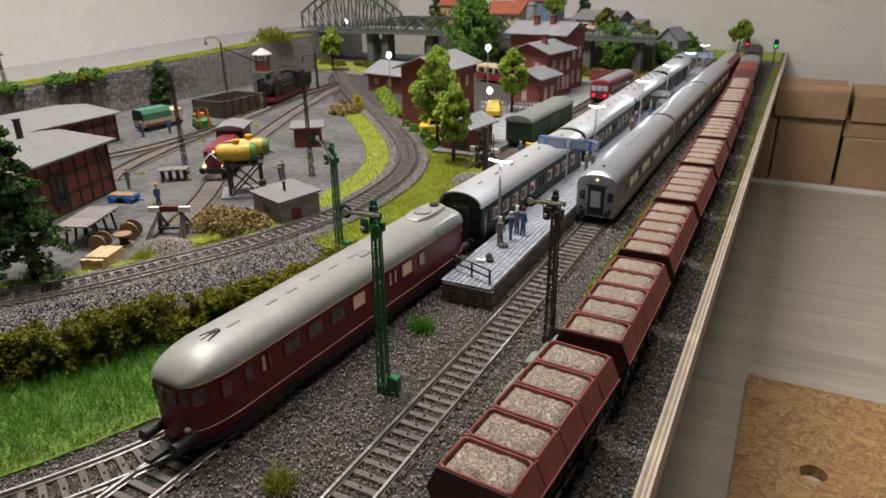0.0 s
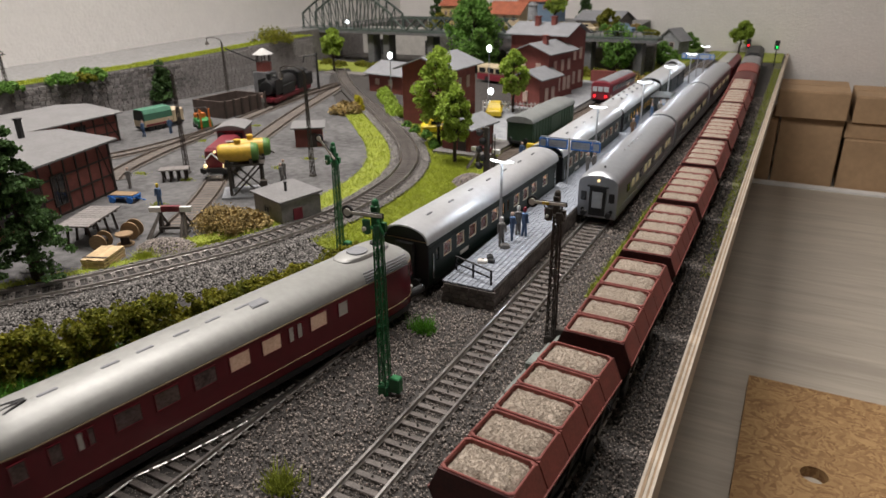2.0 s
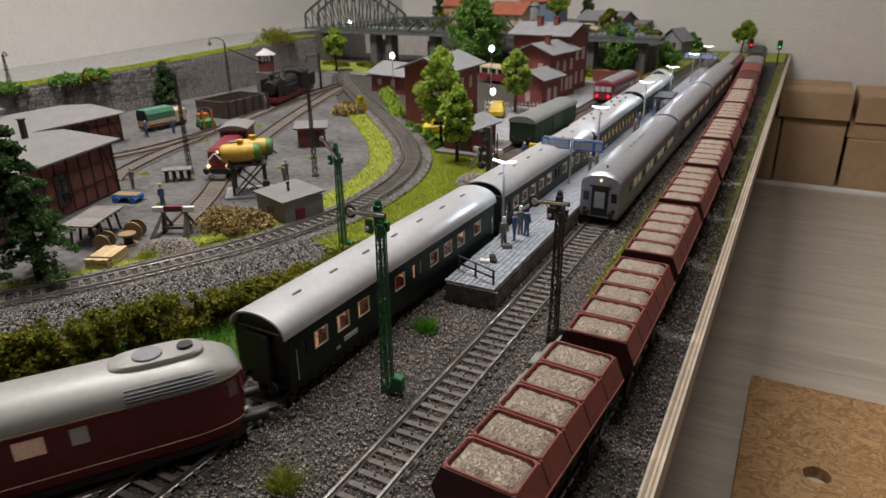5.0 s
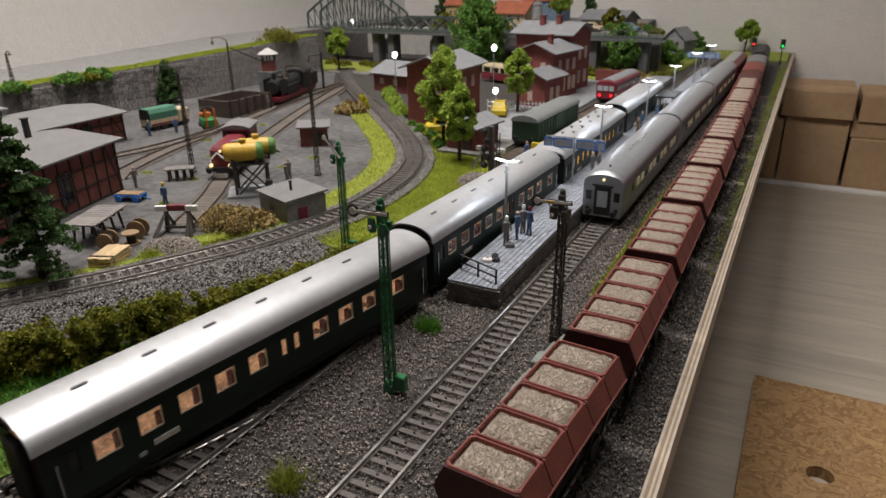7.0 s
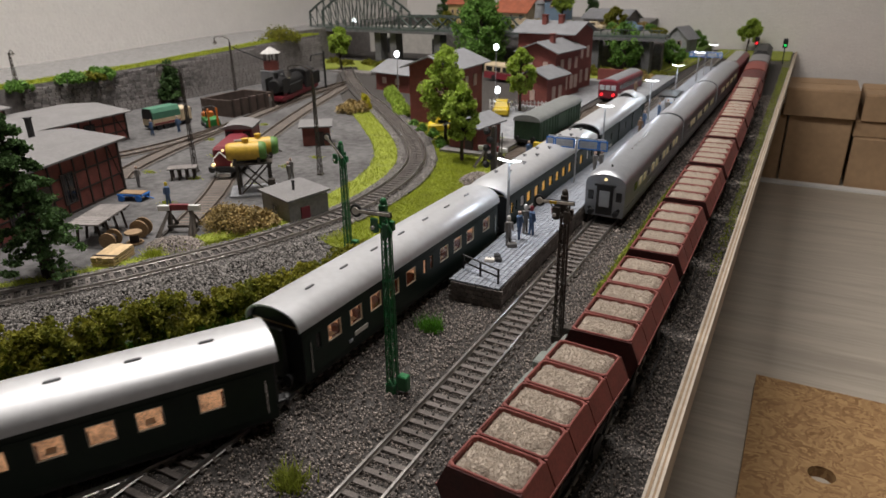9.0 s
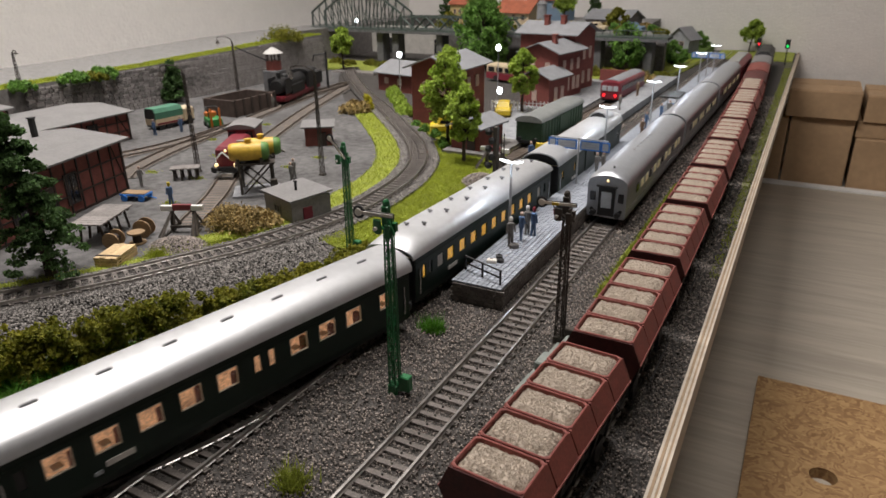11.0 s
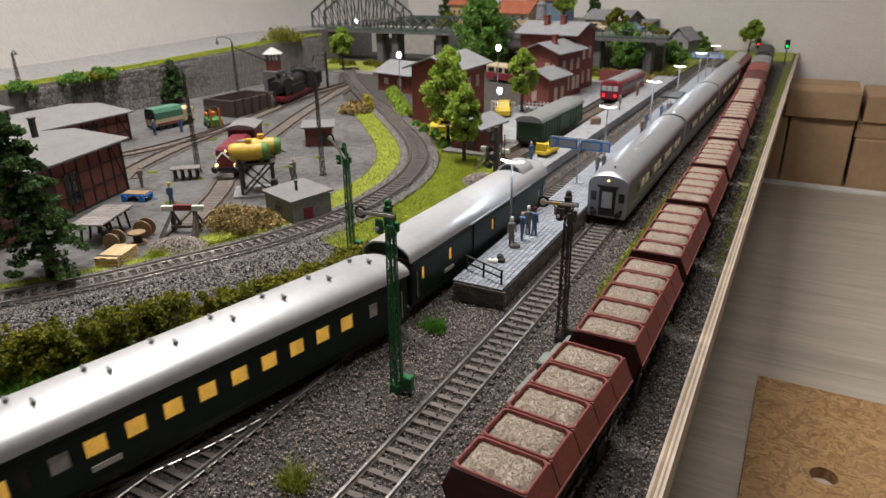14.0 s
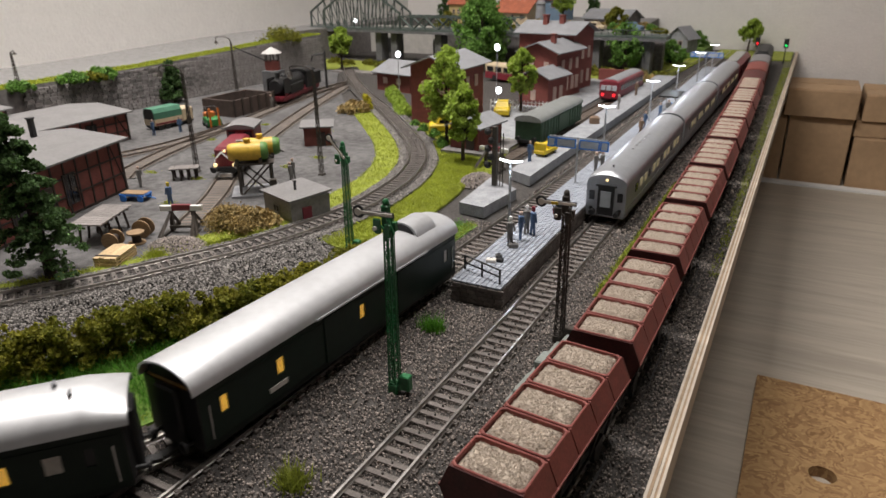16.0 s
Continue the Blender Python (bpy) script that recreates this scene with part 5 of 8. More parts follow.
def silver_coach(y, cab=False):
    L, w, z0, eave, top = 0.235, 0.0312, 0.0070, 0.0325, 0.0435
    th = thing("silver_coach", "silver streamlined control coach with dark front door" if cab else "silver streamlined coach with pale windows", "train car", "silver train")
    rings = []
    ends = ((0, -0.0035, 0.97), (0.0025, -0.0012, 0.99), (0.007, 0, 1), (L, 0, 1)) if cab else ((0, 0, 1), (L, 0, 1))
    for y_, dz, q in ends:
        rings.append(body_ring(y_, w * q, z0, eave, top + dz, 0.85, 14))
    part("body", Geo().loft(rings), SILVER_BODY, th, "silver painted body and roof", True)
    for s in (-1, 1):
        for i in range(12):
            a = 0.028 + i * 0.0158
            part("window", side_panel(s * w / 2, a, a + 0.0085, 0.0212, 0.0275, 0.0004), LIT_PALE if i % 3 else DARKGLASS, th)
        part("side_line", side_panel(s * w / 2, 0.005, L - 0.002, 0.0142, 0.0147, 0.0003), ROOF_GREY, th)
        part("skirt", Geo().box(s * 0.0130, L / 2, 0.0052, 0.002, L - 0.01, 0.002), BLACK, th)
    if cab:
        part("front_door", Geo().box(0, -0.0002, 0.0085, 0.0125, 0.0014, 0.0225), BLACK, th, "dark recessed front door")
        part("door_panel", Geo().box(0, -0.0012, 0.0150, 0.0078, 0.0008, 0.0125), SIGN_GREY, th)
        part("door_hood", Geo().box(0, -0.0008, 0.0312, 0.0160, 0.0022, 0.0012), BLACK, th)
        for s in (-1, 1):
            part("cab_window", Geo().box(s * 0.0108, -0.0004, 0.0200, 0.0042, 0.001, 0.0070, c=0.0003), DARKGLASS, th)
            part("headlight", Geo().tube((s * 0.0110, -0.0008, 0.0128), (s * 0.0110, 0.0005, 0.0128), 0.0014, 0.0014, 12), BLACK, th)
            part("buffer", Geo().tube((s * 0.0095, -0.004, 0.0105), (s * 0.0095, 0.002, 0.0105), 0.0022, 0.0022, 12), BLACK, th)
        part("top_headlight", Geo().tube((0, -0.0006, 0.0362), (0, 0.002, 0.0362), 0.0010, 0.0010, 12), LAMP_WARM, th, "lit warm white headlight")
        part("aerial", Geo().tube((0.001, 0.012, top - 0.0005), (0.001, 0.012, top + 0.0016), 0.0007), BLACK, th)
    else:
        part("gangway", Geo().box(0, -0.004, 0.009, 0.014, 0.008, 0.026), BLACK, th)
    for i in range(6 if cab else 0):
        part("roof_vent", Geo().box(0.001, 0.075 + i * 0.012, top - 0.0006, 0.0018, 0.0026, 0.0012), CHROME, th)
    for y_ in (0.035, L - 0.035):
        bogie(th, y_)
    th.matrix_basis = path_pose(MIDDLE_TRACK, y, L)
    return th


LIT_PALE = mat("pale_yellow_window", (0.62, 0.56, 0.36), 0.4, var=0.2, scale=80, emit=((1.0, 0.85, 0.5), 0.12))
silver_coach(0.483, True)
silver_coach(0.726)
silver_coach(0.969)


def far_engine(pts, y, m, roof_m, label, L=0.17, pantograph=False):
    th = thing("locomotive", label, "locomotive", "locomotives")
    w = 0.031
    part("body", Geo().loft([[(x, yy, z) for x, z in ((-w / 2, 0.008), (-w / 2, 0.034), (-w / 2 * 0.6, 0.040), (w / 2 * 0.6, 0.040), (w / 2, 0.034), (w / 2, 0.008))] for yy in (0, L)]), m, th)
    part("roof", Geo().box(0, L / 2, 0.0400, w * 0.55, L * 0.9, 0.002, c=0.0006), roof_m, th)
    for s in (-1, 1):
        for i in range(4):
            part("window", side_panel(s * w / 2, 0.02 + i * 0.036, 0.034 + i * 0.036, 0.022, 0.030, 0.0004), DARKGLASS, th)
    for y_ in (0.035, L - 0.035):
        bogie(th, y_)
    th.matrix_basis = path_pose(pts, y, L)
    return th


far_engine(MIDDLE_TRACK, 1.212, RED, SILVER_ROOF, "dark red locomotive behind the silver coaches")


def box_wagon(pts, y, L, m, roof_m, label, top=0.040, eave=0.033, doors=True):
    th = thing("box_wagon", label, "goods wagon", "covered goods wagons")
    w = 0.0305
    part("body", Geo().box(0, L / 2, 0.008, w, L - 0.004, eave - 0.008), m, th)
    for s in (-1, 1):
        for i in range(int(L / 0.009)):
            part("rib", side_panel(s * w / 2, 0.004 + i * 0.009, 0.0049 + i * 0.009, 0.009, eave - 0.001, 0.0007), m, th)
        if doors:
            part("sliding_door", side_panel(s * w / 2, L * 0.4, L * 0.6, 0.010, eave - 0.002, 0.0009), m, th)
    n = 12
    part("roof", Geo().prism([((w / 2 + 0.0008) * math.cos(t), eave - 0.0004 + (top - eave) * math.sin(t) ** 0.85) for t in [math.pi * (1 - i / n) for i in range(n + 1)]], -0.0005, L + 0.0005), roof_m, th, smooth=True)
    for y_ in (0.02, L - 0.02):
        for s in (-1, 1):
            part("wheel", Geo().tube((s * 0.0082, y_, 0.0080), (s * 0.0100, y_, 0.0080), 0.0058, 0.0056, 14), BLACK, th)
            part("axle_guard", Geo().box(s * 0.0115, y_, 0.004, 0.0018, 0.009, 0.006), BLACK, th)
    part("frame", Geo().box(0, L / 2, 0.006, 0.024, L, 0.003), BLACK, th)
    for s in (-1, 1):
        for yy, d in ((0, -1), (L, 1)):
            part("buffer", Geo().tube((s * 0.0095, yy, 0.0112), (s * 0.0095, yy + d * 0.005, 0.0112), 0.0020, 0.0024, 10), BLACK, th)
    th.matrix_basis = path_pose(pts, y, L)
    return th


VAN_GREEN = mat("van_green", (0.035, 0.075, 0.04), 0.6, var=0.2, scale=50)
VAN_ROOF = mat("van_roof_grey", (0.20, 0.21, 0.205), 0.7, var=0.15, scale=50)
box_wagon(STATION_TRACK, 0.685, 0.140, VAN_GREEN, VAN_ROOF, "green covered van with grey arched roof", 0.037, 0.030)
box_wagon(GOODS_TRACK, 1.055, 0.085, HOPPER, HOPPER_DARK, "brown covered goods wagon with dark roof")
box_wagon(GOODS_TRACK, 1.15, 0.10, HOPPER_DARK, HOPPER, "dark brown covered goods wagon")
box_wagon(GOODS_TRACK, 1.262, 0.10, HOPPER_DARK, ROOF_FELT, "dark brown covered goods wagon with grey roof")
far_engine(GOODS_TRACK, 1.375, BLACK, BLACK, "black locomotive at the head of the goods train", 0.16)

# rail bus at the station
def rail_bus():
    L, w = 0.135, 0.030
    th = thing("rail_bus", "small red rail bus with glowing red tail lights", "train car", at=path_pose(STATION_TRACK, 0.985, L))
    part("body", Geo().loft([body_ring(y, w * q, 0.008, 0.0285, 0.0345 + dz, 0.8, 10) for y, q, dz in ((0, 0.93, -0.002), (0.004, 1, 0), (L - 0.004, 1, 0), (L, 0.93, -0.002))]), LOCO_RED, th, smooth=True)
    part("roof", Geo().loft([[((w / 2 * 0.9) * math.cos(t), y, 0.0295 + 0.006 * math.sin(t)) for t in [math.pi * (1 - i / 10) for i in range(11)]] for y in (0.004, L - 0.004)]), ROOF_GREY, th, smooth=True)
    for x in (-0.0085, 0, 0.0085):
        part("end_window", Geo().box(x, -0.0003, 0.0195, 0.0070, 0.001, 0.0070, c=0.0003), SIGN_GREY, th)
    for s in (-1, 1):
        part("tail_light", Geo().tube((s * 0.0085, -0.0012, 0.0130), (s * 0.0085, 0.0004, 0.0130), 0.0019, 0.0019, 12), RED_LIGHT, th, "glowing red tail light")
        for i in range(8):
            part("window", side_panel(s * w / 2, 0.010 + i * 0.0148, 0.0215 + i * 0.0148, 0.0190, 0.0265, 0.0004), DARKGLASS, th)
    part("skirt", Geo().box(0, L / 2, 0.004, 0.024, L * 0.95, 0.005), BLACK, th)
    for y_ in (0.03, L - 0.03):
        for s in (-1, 1):
            part("wheel", Geo().tube((s * 0.0082, y_, 0.0078), (s * 0.0100, y_, 0.0078), 0.0055, 0.0054, 14), BLACK, th)


rail_bus()

# ---- second platform ----
side = thing("side_platform", "long grey concrete side platform", "platform", kind="structure")
for (a, b, c, d, z) in (((-0.112, 0.459), (-0.089, 0.456), (-0.0835, 0.512), (-0.118, 0.535), 0.0095), ((-0.112, 0.566), (-0.087, 0.553), (-0.078, 1.24), (-0.112, 1.24), 0.0095)):
    part("slab", Geo().loft([[(*p, 0) for p in (a, b, c, d)], [(*p, z) for p in (a, b, c, d)]]), CONCRETE, side)
slab("forecourt", -0.245, -0.155, 0.70, 1.28, -0.001, 0.0012, CONCRETE, label="pale concrete station forecourt", category="pavement")


def electric_cart(x, y, z, turn):
    th = thing("electric_cart", "yellow electric luggage cart", "vehicle", at=pose(x, y, z, 0, 0, turn))
    part("deck", Geo().box(0, 0, 0.003, 0.012, 0.030, 0.0035, c=0.0006), YELLOW, th)
    part("front_panel", Geo().box(0, -0.013, 0.0065, 0.012, 0.003, 0.008, c=0.0006), YELLOW, th)
    part("rear_panel", Geo().box(0, 0.0135, 0.0065, 0.012, 0.002, 0.006, c=0.0005), YELLOW, th)
    part("load_box", Geo().box(0, 0.003, 0.0065, 0.009, 0.012, 0.005, c=0.0006), YELLOW, th)
    for sx in (-0.005, 0.005):
        for sy in (-0.009, 0.009):
            part("wheel", Geo().tube((sx - 0.0008, sy, 0.0022), (sx + 0.0008, sy, 0.0022), 0.0022, 0.0022, 12), BLACK, th)


electric_cart(-0.101, 0.635, 0.0095, -8)
figure(-0.106, 0.602, 0.0095, FIG_BLUE, 40, label="model porter figure in blue on the side platform")
figure(-0.094, 0.90, 0.0095, FIG_GREY, 90)
figure(-0.098, 1.02, 0.0095, FIG_BROWN, 30)
bag(-0.098, 0.80, 0.0095, FIG_BROWN, 0.012, 0.008, 0.009, "brown luggage pile on the platform")


def lattice_post(x, y, z, h, m):
    th = thing("signal_post", "dark multi-lamp signal post on a concrete plinth", "signal", at=pose(x, y, z))
    part("mast", Geo().box(0, 0, 0, 0.0042, 0.0042, h, c=0.0004), m, th)
    part("ladder", Geo().tube((0.005, 0, 0), (0.005, 0, h * 0.9), 0.0005).tube((0.0075, 0, 0), (0.0075, 0, h * 0.9), 0.0005), m, th)
    for i in range(5):
        part("lamp_hood", Geo().ball(-0.006 + 0.003 * (i % 2), -0.002, h * (0.35 + 0.14 * i), 0.0034, 0.003, 0.0032, 8, 5), BLACK, th)
        part("bracket", Geo().box(-0.003, -0.001, h * (0.35 + 0.14 * i), 0.006, 0.001, 0.001), BLACK, th)


lattice_post(-0.105, 0.514, 0.0095, 0.052, SIGNAL_DARK)


def buffer_stop(x, y, z, turn, label):
    th = thing("buffer_stop", label, "buffer stop", "buffer stops", at=pose(x, y, z, 0, 0, turn) @ Matrix.Scale(1.1, 4))
    for s in (-1, 1):
        part("brace", Geo().tube((s * 0.0130, -0.014, 0.0006), (s * 0.0080, -0.001, 0.0140), 0.0014, 0.0012, 4).tube((s * 0.0085, 0.013, 0.0006), (s * 0.0078, 0.001, 0.0130), 0.0013, 0.0012, 4), SIGNAL_DARK, th)
        part("upright", Geo().loft([[(s * 0.0085 - 0.0012, -0.002, 0), (s * 0.0085 + 0.0012, -0.002, 0), (s * 0.0085 + 0.0012, 0.002, 0), (s * 0.0085 - 0.0012, 0.002, 0)], [(s * 0.0075 - 0.0010, -0.0015, 0.0165), (s * 0.0075 + 0.0010, -0.0015, 0.0165), (s * 0.0075 + 0.0010, 0.0015, 0.0165), (s * 0.0075 - 0.0010, 0.0015, 0.0165)]]), SIGNAL_DARK, th)
        part("strut", Geo().tube((s * 0.0105, -0.018, 0.0005), (s * 0.008, 0, 0.0145), 0.0011, 0.0011, 4), SIGNAL_DARK, th)
        part("foot", Geo().box(s * 0.0100, -0.010, 0, 0.0022, 0.022, 0.0016), SIGNAL_DARK, th)
        part("beam_end", Geo().box(s * 0.0105, -0.0004, 0.0155, 0.0080, 0.0030, 0.0035), WHITE, th, "white painted beam end")
    part("beam", Geo().box(0, 0, 0.0155, 0.0130, 0.0028, 0.0040), LOCO_RED, th, "red painted beam")
    part("cross_tie", Geo().box(0, -0.004, 0.004, 0.017, 0.0016, 0.0016), SIGNAL_DARK, th)


buffer_stop(-0.2845, 0.330, 0, 28, "buffer stop with red and white beam at the yard track's end")
buffer_stop(-0.142, 0.597, 0, -5, "buffer stop with red and white beam beside the side platform")

# ---- buildings ----
def house(name, label, x, y, turn, lx, ly, h, rh, wall_m, roof_m, over=0.004, windows=(), doors=(), beams=False, chimney=None, gable="x", roof_t=0.0016, pane_m=None, z=0.0, trim=PALE_TRIM, category="building"):
    """A building; x along its front wall, y its depth; the origin is its front left corner. Windows: (face, along, sill, width, height)."""
    th = thing(name, label, category, "", "", at=pose(x, y, z, 0, 0, turn))
    t = 0.0018
    for cx, cy, sx, sy in ((lx / 2, t / 2, lx, t), (lx / 2, ly - t / 2, lx, t), (t / 2, ly / 2, t, ly - 2 * t), (lx - t / 2, ly / 2, t, ly - 2 * t)):
        part("wall", Geo().box(cx, cy, -0.001, sx, sy, h + 0.001), wall_m, th)
    o = over
    if gable == "x":  # ridge along x
        for s in (0, 1):
            y0, y1 = (-o, ly / 2) if s == 0 else (ly + o, ly / 2)
            za, zb = h - rh * o / (ly / 2), h + rh
            part("roof", Geo().loft([[(xx, y0, za), (xx, y1, zb), (xx, y1, zb + roof_t), (xx, y0, za + roof_t)] for xx in (-o, lx + o)]), roof_m, th)
        for xx in (0, lx - t):
            part("gable", Geo().loft([[(xx, 0, h), (xx, ly, h), (xx, ly / 2, h + rh)], [(xx + t, 0, h), (xx + t, ly, h), (xx + t, ly / 2, h + rh)]]), wall_m, th)
    elif gable == "y":
        for s in (0, 1):
            x0, x1 = (-o, lx / 2) if s == 0 else (lx + o, lx / 2)
            za, zb = h - rh * o / (lx / 2), h + rh
            part("roof", Geo().loft([[(x0, yy, za), (x1, yy, zb), (x1, yy, zb + roof_t), (x0, yy, za + roof_t)] for yy in (-o, ly + o)]), roof_m, th)
        for yy in (0, ly - t):
            part("gable", Geo().loft([[(0, yy, h), (lx, yy, h), (lx / 2, yy, h + rh)], [(0, yy + t, h), (lx, yy + t, h), (lx / 2, yy + t, h + rh)]]), wall_m, th)
    else:  # one slope, rising to the back
        part("roof", Geo().loft([[(xx, -o, h), (xx, ly + o, h + rh), (xx, ly + o, h + rh + roof_t), (xx, -o, h + roof_t)] for xx in (-o, lx + o)]), roof_m, th)

    def face_pose(f):
        return {0: Matrix.Identity(4), 1: pose(lx, 0, 0, 0, 0, 90), 2: pose(lx, ly, 0, 0, 0, 180), 3: pose(0, ly, 0, 0, 0, -90)}[f]

    for f, u, zz, w, hh in windows:
        m = face_pose(f)
        wn = part("window", Geo().box(u, -0.0004, zz, w, 0.0010, hh, m=m), pane_m or DARKGLASS, th)
        fr = Geo()
        for a, b, c, d in ((u, zz - 0.0009, w + 0.0016, 0.0009), (u, zz + hh, w + 0.0016, 0.0009), (u - w / 2 - 0.0004, zz, 0.0008, hh), (u + w / 2 + 0.0004, zz, 0.0008, hh), (u, zz, 0.0005, hh)):
            fr.box(a, -0.0008, b, c, 0.0014, d, m=m)
        part("window_frame", fr, trim, wn)
    for f, u, w, hh, dm in doors:
        dr = part("door", Geo().box(u, -0.0005, 0, w, 0.0012, hh, m=face_pose(f)), dm, th)
    if beams:
        for f, length in ((0, lx), (1, ly), (3, ly)):
            m = face_pose(f)
            n = max(2, int(length / 0.014))
            for i in range(n + 1):
                part("timber_beam", Geo().box(length * i / n * 0.985 + 0.0008, -0.0003, 0, 0.0014, 0.0014, h, m=m), TIMBER, th)
            for zz in (0.001, h * 0.34, h * 0.67, h - 0.0016):
                part("timber_beam", Geo().box(length / 2, -0.0002, zz, length, 0.0013, 0.0013, m=m), TIMBER, th)
            for i in (0, n - 1):
                a, b = length * i / n, length * (i + 1) / n
                if i:
                    a, b = b, a
                part("timber_brace", Geo().tube(m @ Vector((a, -0.0005, 0.002)), m @ Vector((b, -0.0005, h - 0.002)), 0.0007, 0.0007, 4), TIMBER, th)
    for c in (chimney or ()):
        ch = part("chimney", Geo().box(c[0], c[1], h, c[2], c[2], c[3], c=0.0003), c[4], th)
        part("chimney_cap", Geo().box(c[0], c[1], h + c[3], c[2] * 1.25, c[2] * 1.25, 0.0012), c[4], ch)
    return th


# half-timbered goods shed beside the buffer stop: front wall runs along the yard
house("goods_shed", "half-timbered red brick goods shed with flat grey roof", -0.365, 0.205, 106.5, 0.187, 0.10, 0.047, 0.006, BRICK_FARM, ROOF_FELT, 0.006,
      windows=[(0, 0.062, 0.012, 0.014, 0.020), (0, 0.118, 0.010, 0.013, 0.024)], beams=True, trim=TIMBER, doors=[(0, 0.090, 0.016, 0.030, TIMBER), (1, 0.030, 0.022, 0.034, VAN_GREEN)],
      chimney=[(0.160, 0.062, 0.0042, 0.022, BLACK)])
house("goods_shed", "long half-timbered red shed with pale felt roof", -0.585, 0.400, 92, 0.125, 0.105, 0.033, 0.005, BRICK_FARM, ROOF_FELT, 0.006,
      windows=[(0, 0.035, 0.012, 0.012, 0.014), (0, 0.075, 0.012, 0.012, 0.014)], beams=True, trim=TIMBER)
house("goods_shed", "small red shed with grey overhanging roof", -0.66, 0.29, 100, 0.155, 0.10, 0.043, 0.005, BRICK_FARM, ROOF_FELT, 0.006, windows=[(0, 0.05, 0.014, 0.012, 0.016), (0, 0.11, 0.014, 0.012, 0.016)], beams=True, trim=TIMBER)
house("concrete_shed", "low grey concrete shed with sloping felt roof", -0.257, 0.390, -19, 0.042, 0.036, 0.0185, 0.002, SHED_GREY, ROOF_FELT, 0.002, gable="mono", doors=[(1, 0.014, 0.008, 0.012, LOCO_RED)], windows=[(0, 0.021, 0.007, 0.007, 0.005)], trim=SHED_GREY, chimney=[(0.022, 0.017, 0.0018, 0.009, BLACK)])
house("brick_hut", "small brick hut with pale flat roof", -0.372, 0.585, 35, 0.030, 0.026, 0.0215, 0.002, BRICK_FARM, ROOF_FELT, 0.004, gable="mono", doors=[(0, 0.020, 0.008, 0.016, TIMBER)])


def loading_table(x, y, turn, L, w, h, label, tilt=0.0):
    th = thing("loading_ramp", label, "loading ramp", "loading ramps", at=pose(x, y, 0, 0, 0, turn))
    n = max(6, int(L / 0.0042))
    for i in range(n):
        part("plank", Geo().box(-L / 2 + L * (i + 0.5) / n, 0, h, L / n - 0.0004, w, 0.0011, m=pose(0, 0, 0, tilt, 0, 0)), WOOD_GREY, th)
    for i in range(4):
        xx = -L / 2 + L * (i + 0.5) / 4
        part("trestle", Geo().box(xx, 0, h - 0.0016, 0.0016, w * 0.95, 0.0016).tube((xx, -w * 0.4, 0), (xx, -w * 0.3, h - 0.001), 0.0010, 0.0010, 5).tube((xx, w * 0.4, 0), (xx, w * 0.3, h - 0.001), 0.0010, 0.0010, 5), TIMBER, th)


loading_table(-0.331, 0.295, 114, 0.046, 0.024, 0.0165, "weathered plank loading ramp on dark trestles")
loading_table(-0.395, 0.432, 40, 0.027, 0.014, 0.011, "small weathered plank ramp on trestles")


def cable_reel(x, y, r, w, flat, label):
    th = thing("cable_reel", label, "cable reel", "cable reels", at=pose(x, y, 0 if flat else r, 0 if flat else 90, 0, 0) if flat else pose(x, y, r, 90, 0, 25))
    for s in (0, 1):
        part("flange", Geo().tube((0, 0, s * w - (0 if flat else w / 2)), (0, 0, s * w + 0.0012 - (0 if flat else w / 2)), r, r, 20), WOOD_PALE_BROWN, th)
    part("core", Geo().tube((0, 0, -w / 2 if not flat else 0), (0, 0, w / 2 if not flat else w), r * 0.5, r * 0.5, 14), TIMBER, th)


WOOD_PALE_BROWN = mat("reel_wood", (0.30, 0.20, 0.11), 0.8, var=0.25, scale=120)
cable_reel(-0.3036, 0.3085, 0.0070, 0.0075, False, "wooden cable reel standing on its rim")
cable_reel(-0.3055, 0.2835, 0.0062, 0.009, False, "small wooden cable reel standing on its rim")
cable_reel(-0.2965, 0.2955, 0.0062, 0.008, True, "wooden cable reel lying flat")
planks = thing("timber_stack", "stack of pale sawn planks", "timber", at=pose(-0.281, 0.266, 0, 0, 0, 112))
for k in range(4):
    for i in range(4):
        part("plank", Geo().box(random.uniform(-0.0008, 0.0008), -0.0060 + i * 0.0040, k * 0.0021, 0.026, 0.0038, 0.0016), WOOD_PALE, planks)
    part("spacer", Geo().box(-0.009, 0, k * 0.0021 + 0.0016, 0.0015, 0.017, 0.0005), TIMBER, planks)


def wagon_cart(x, y, turn):
    th = thing("hand_wagon", "blue four-wheeled hand wagon with wooden deck", "cart", at=pose(x, y, 0, 0, 0, turn))
    part("frame", Geo().box(0, 0, 0.005, 0.024, 0.012, 0.0015), BLUE, th)
    part("deck", Geo().box(0, 0, 0.0066, 0.022, 0.0105, 0.0008), WOOD_PALE_BROWN, th)
    for sx in (-0.008, 0.008):
        for sy in (-0.0065, 0.0065):
            part("wheel", Geo().tube((sx, sy - 0.0005, 0.003), (sx, sy + 0.0005, 0.003), 0.003, 0.003, 12), BLUE, th)
    part("drawbar", Geo().tube((-0.011, 0, 0.004), (-0.017, -0.003, 0.001), 0.0005), BLUE, th)


wagon_cart(-0.384, 0.366, 200)


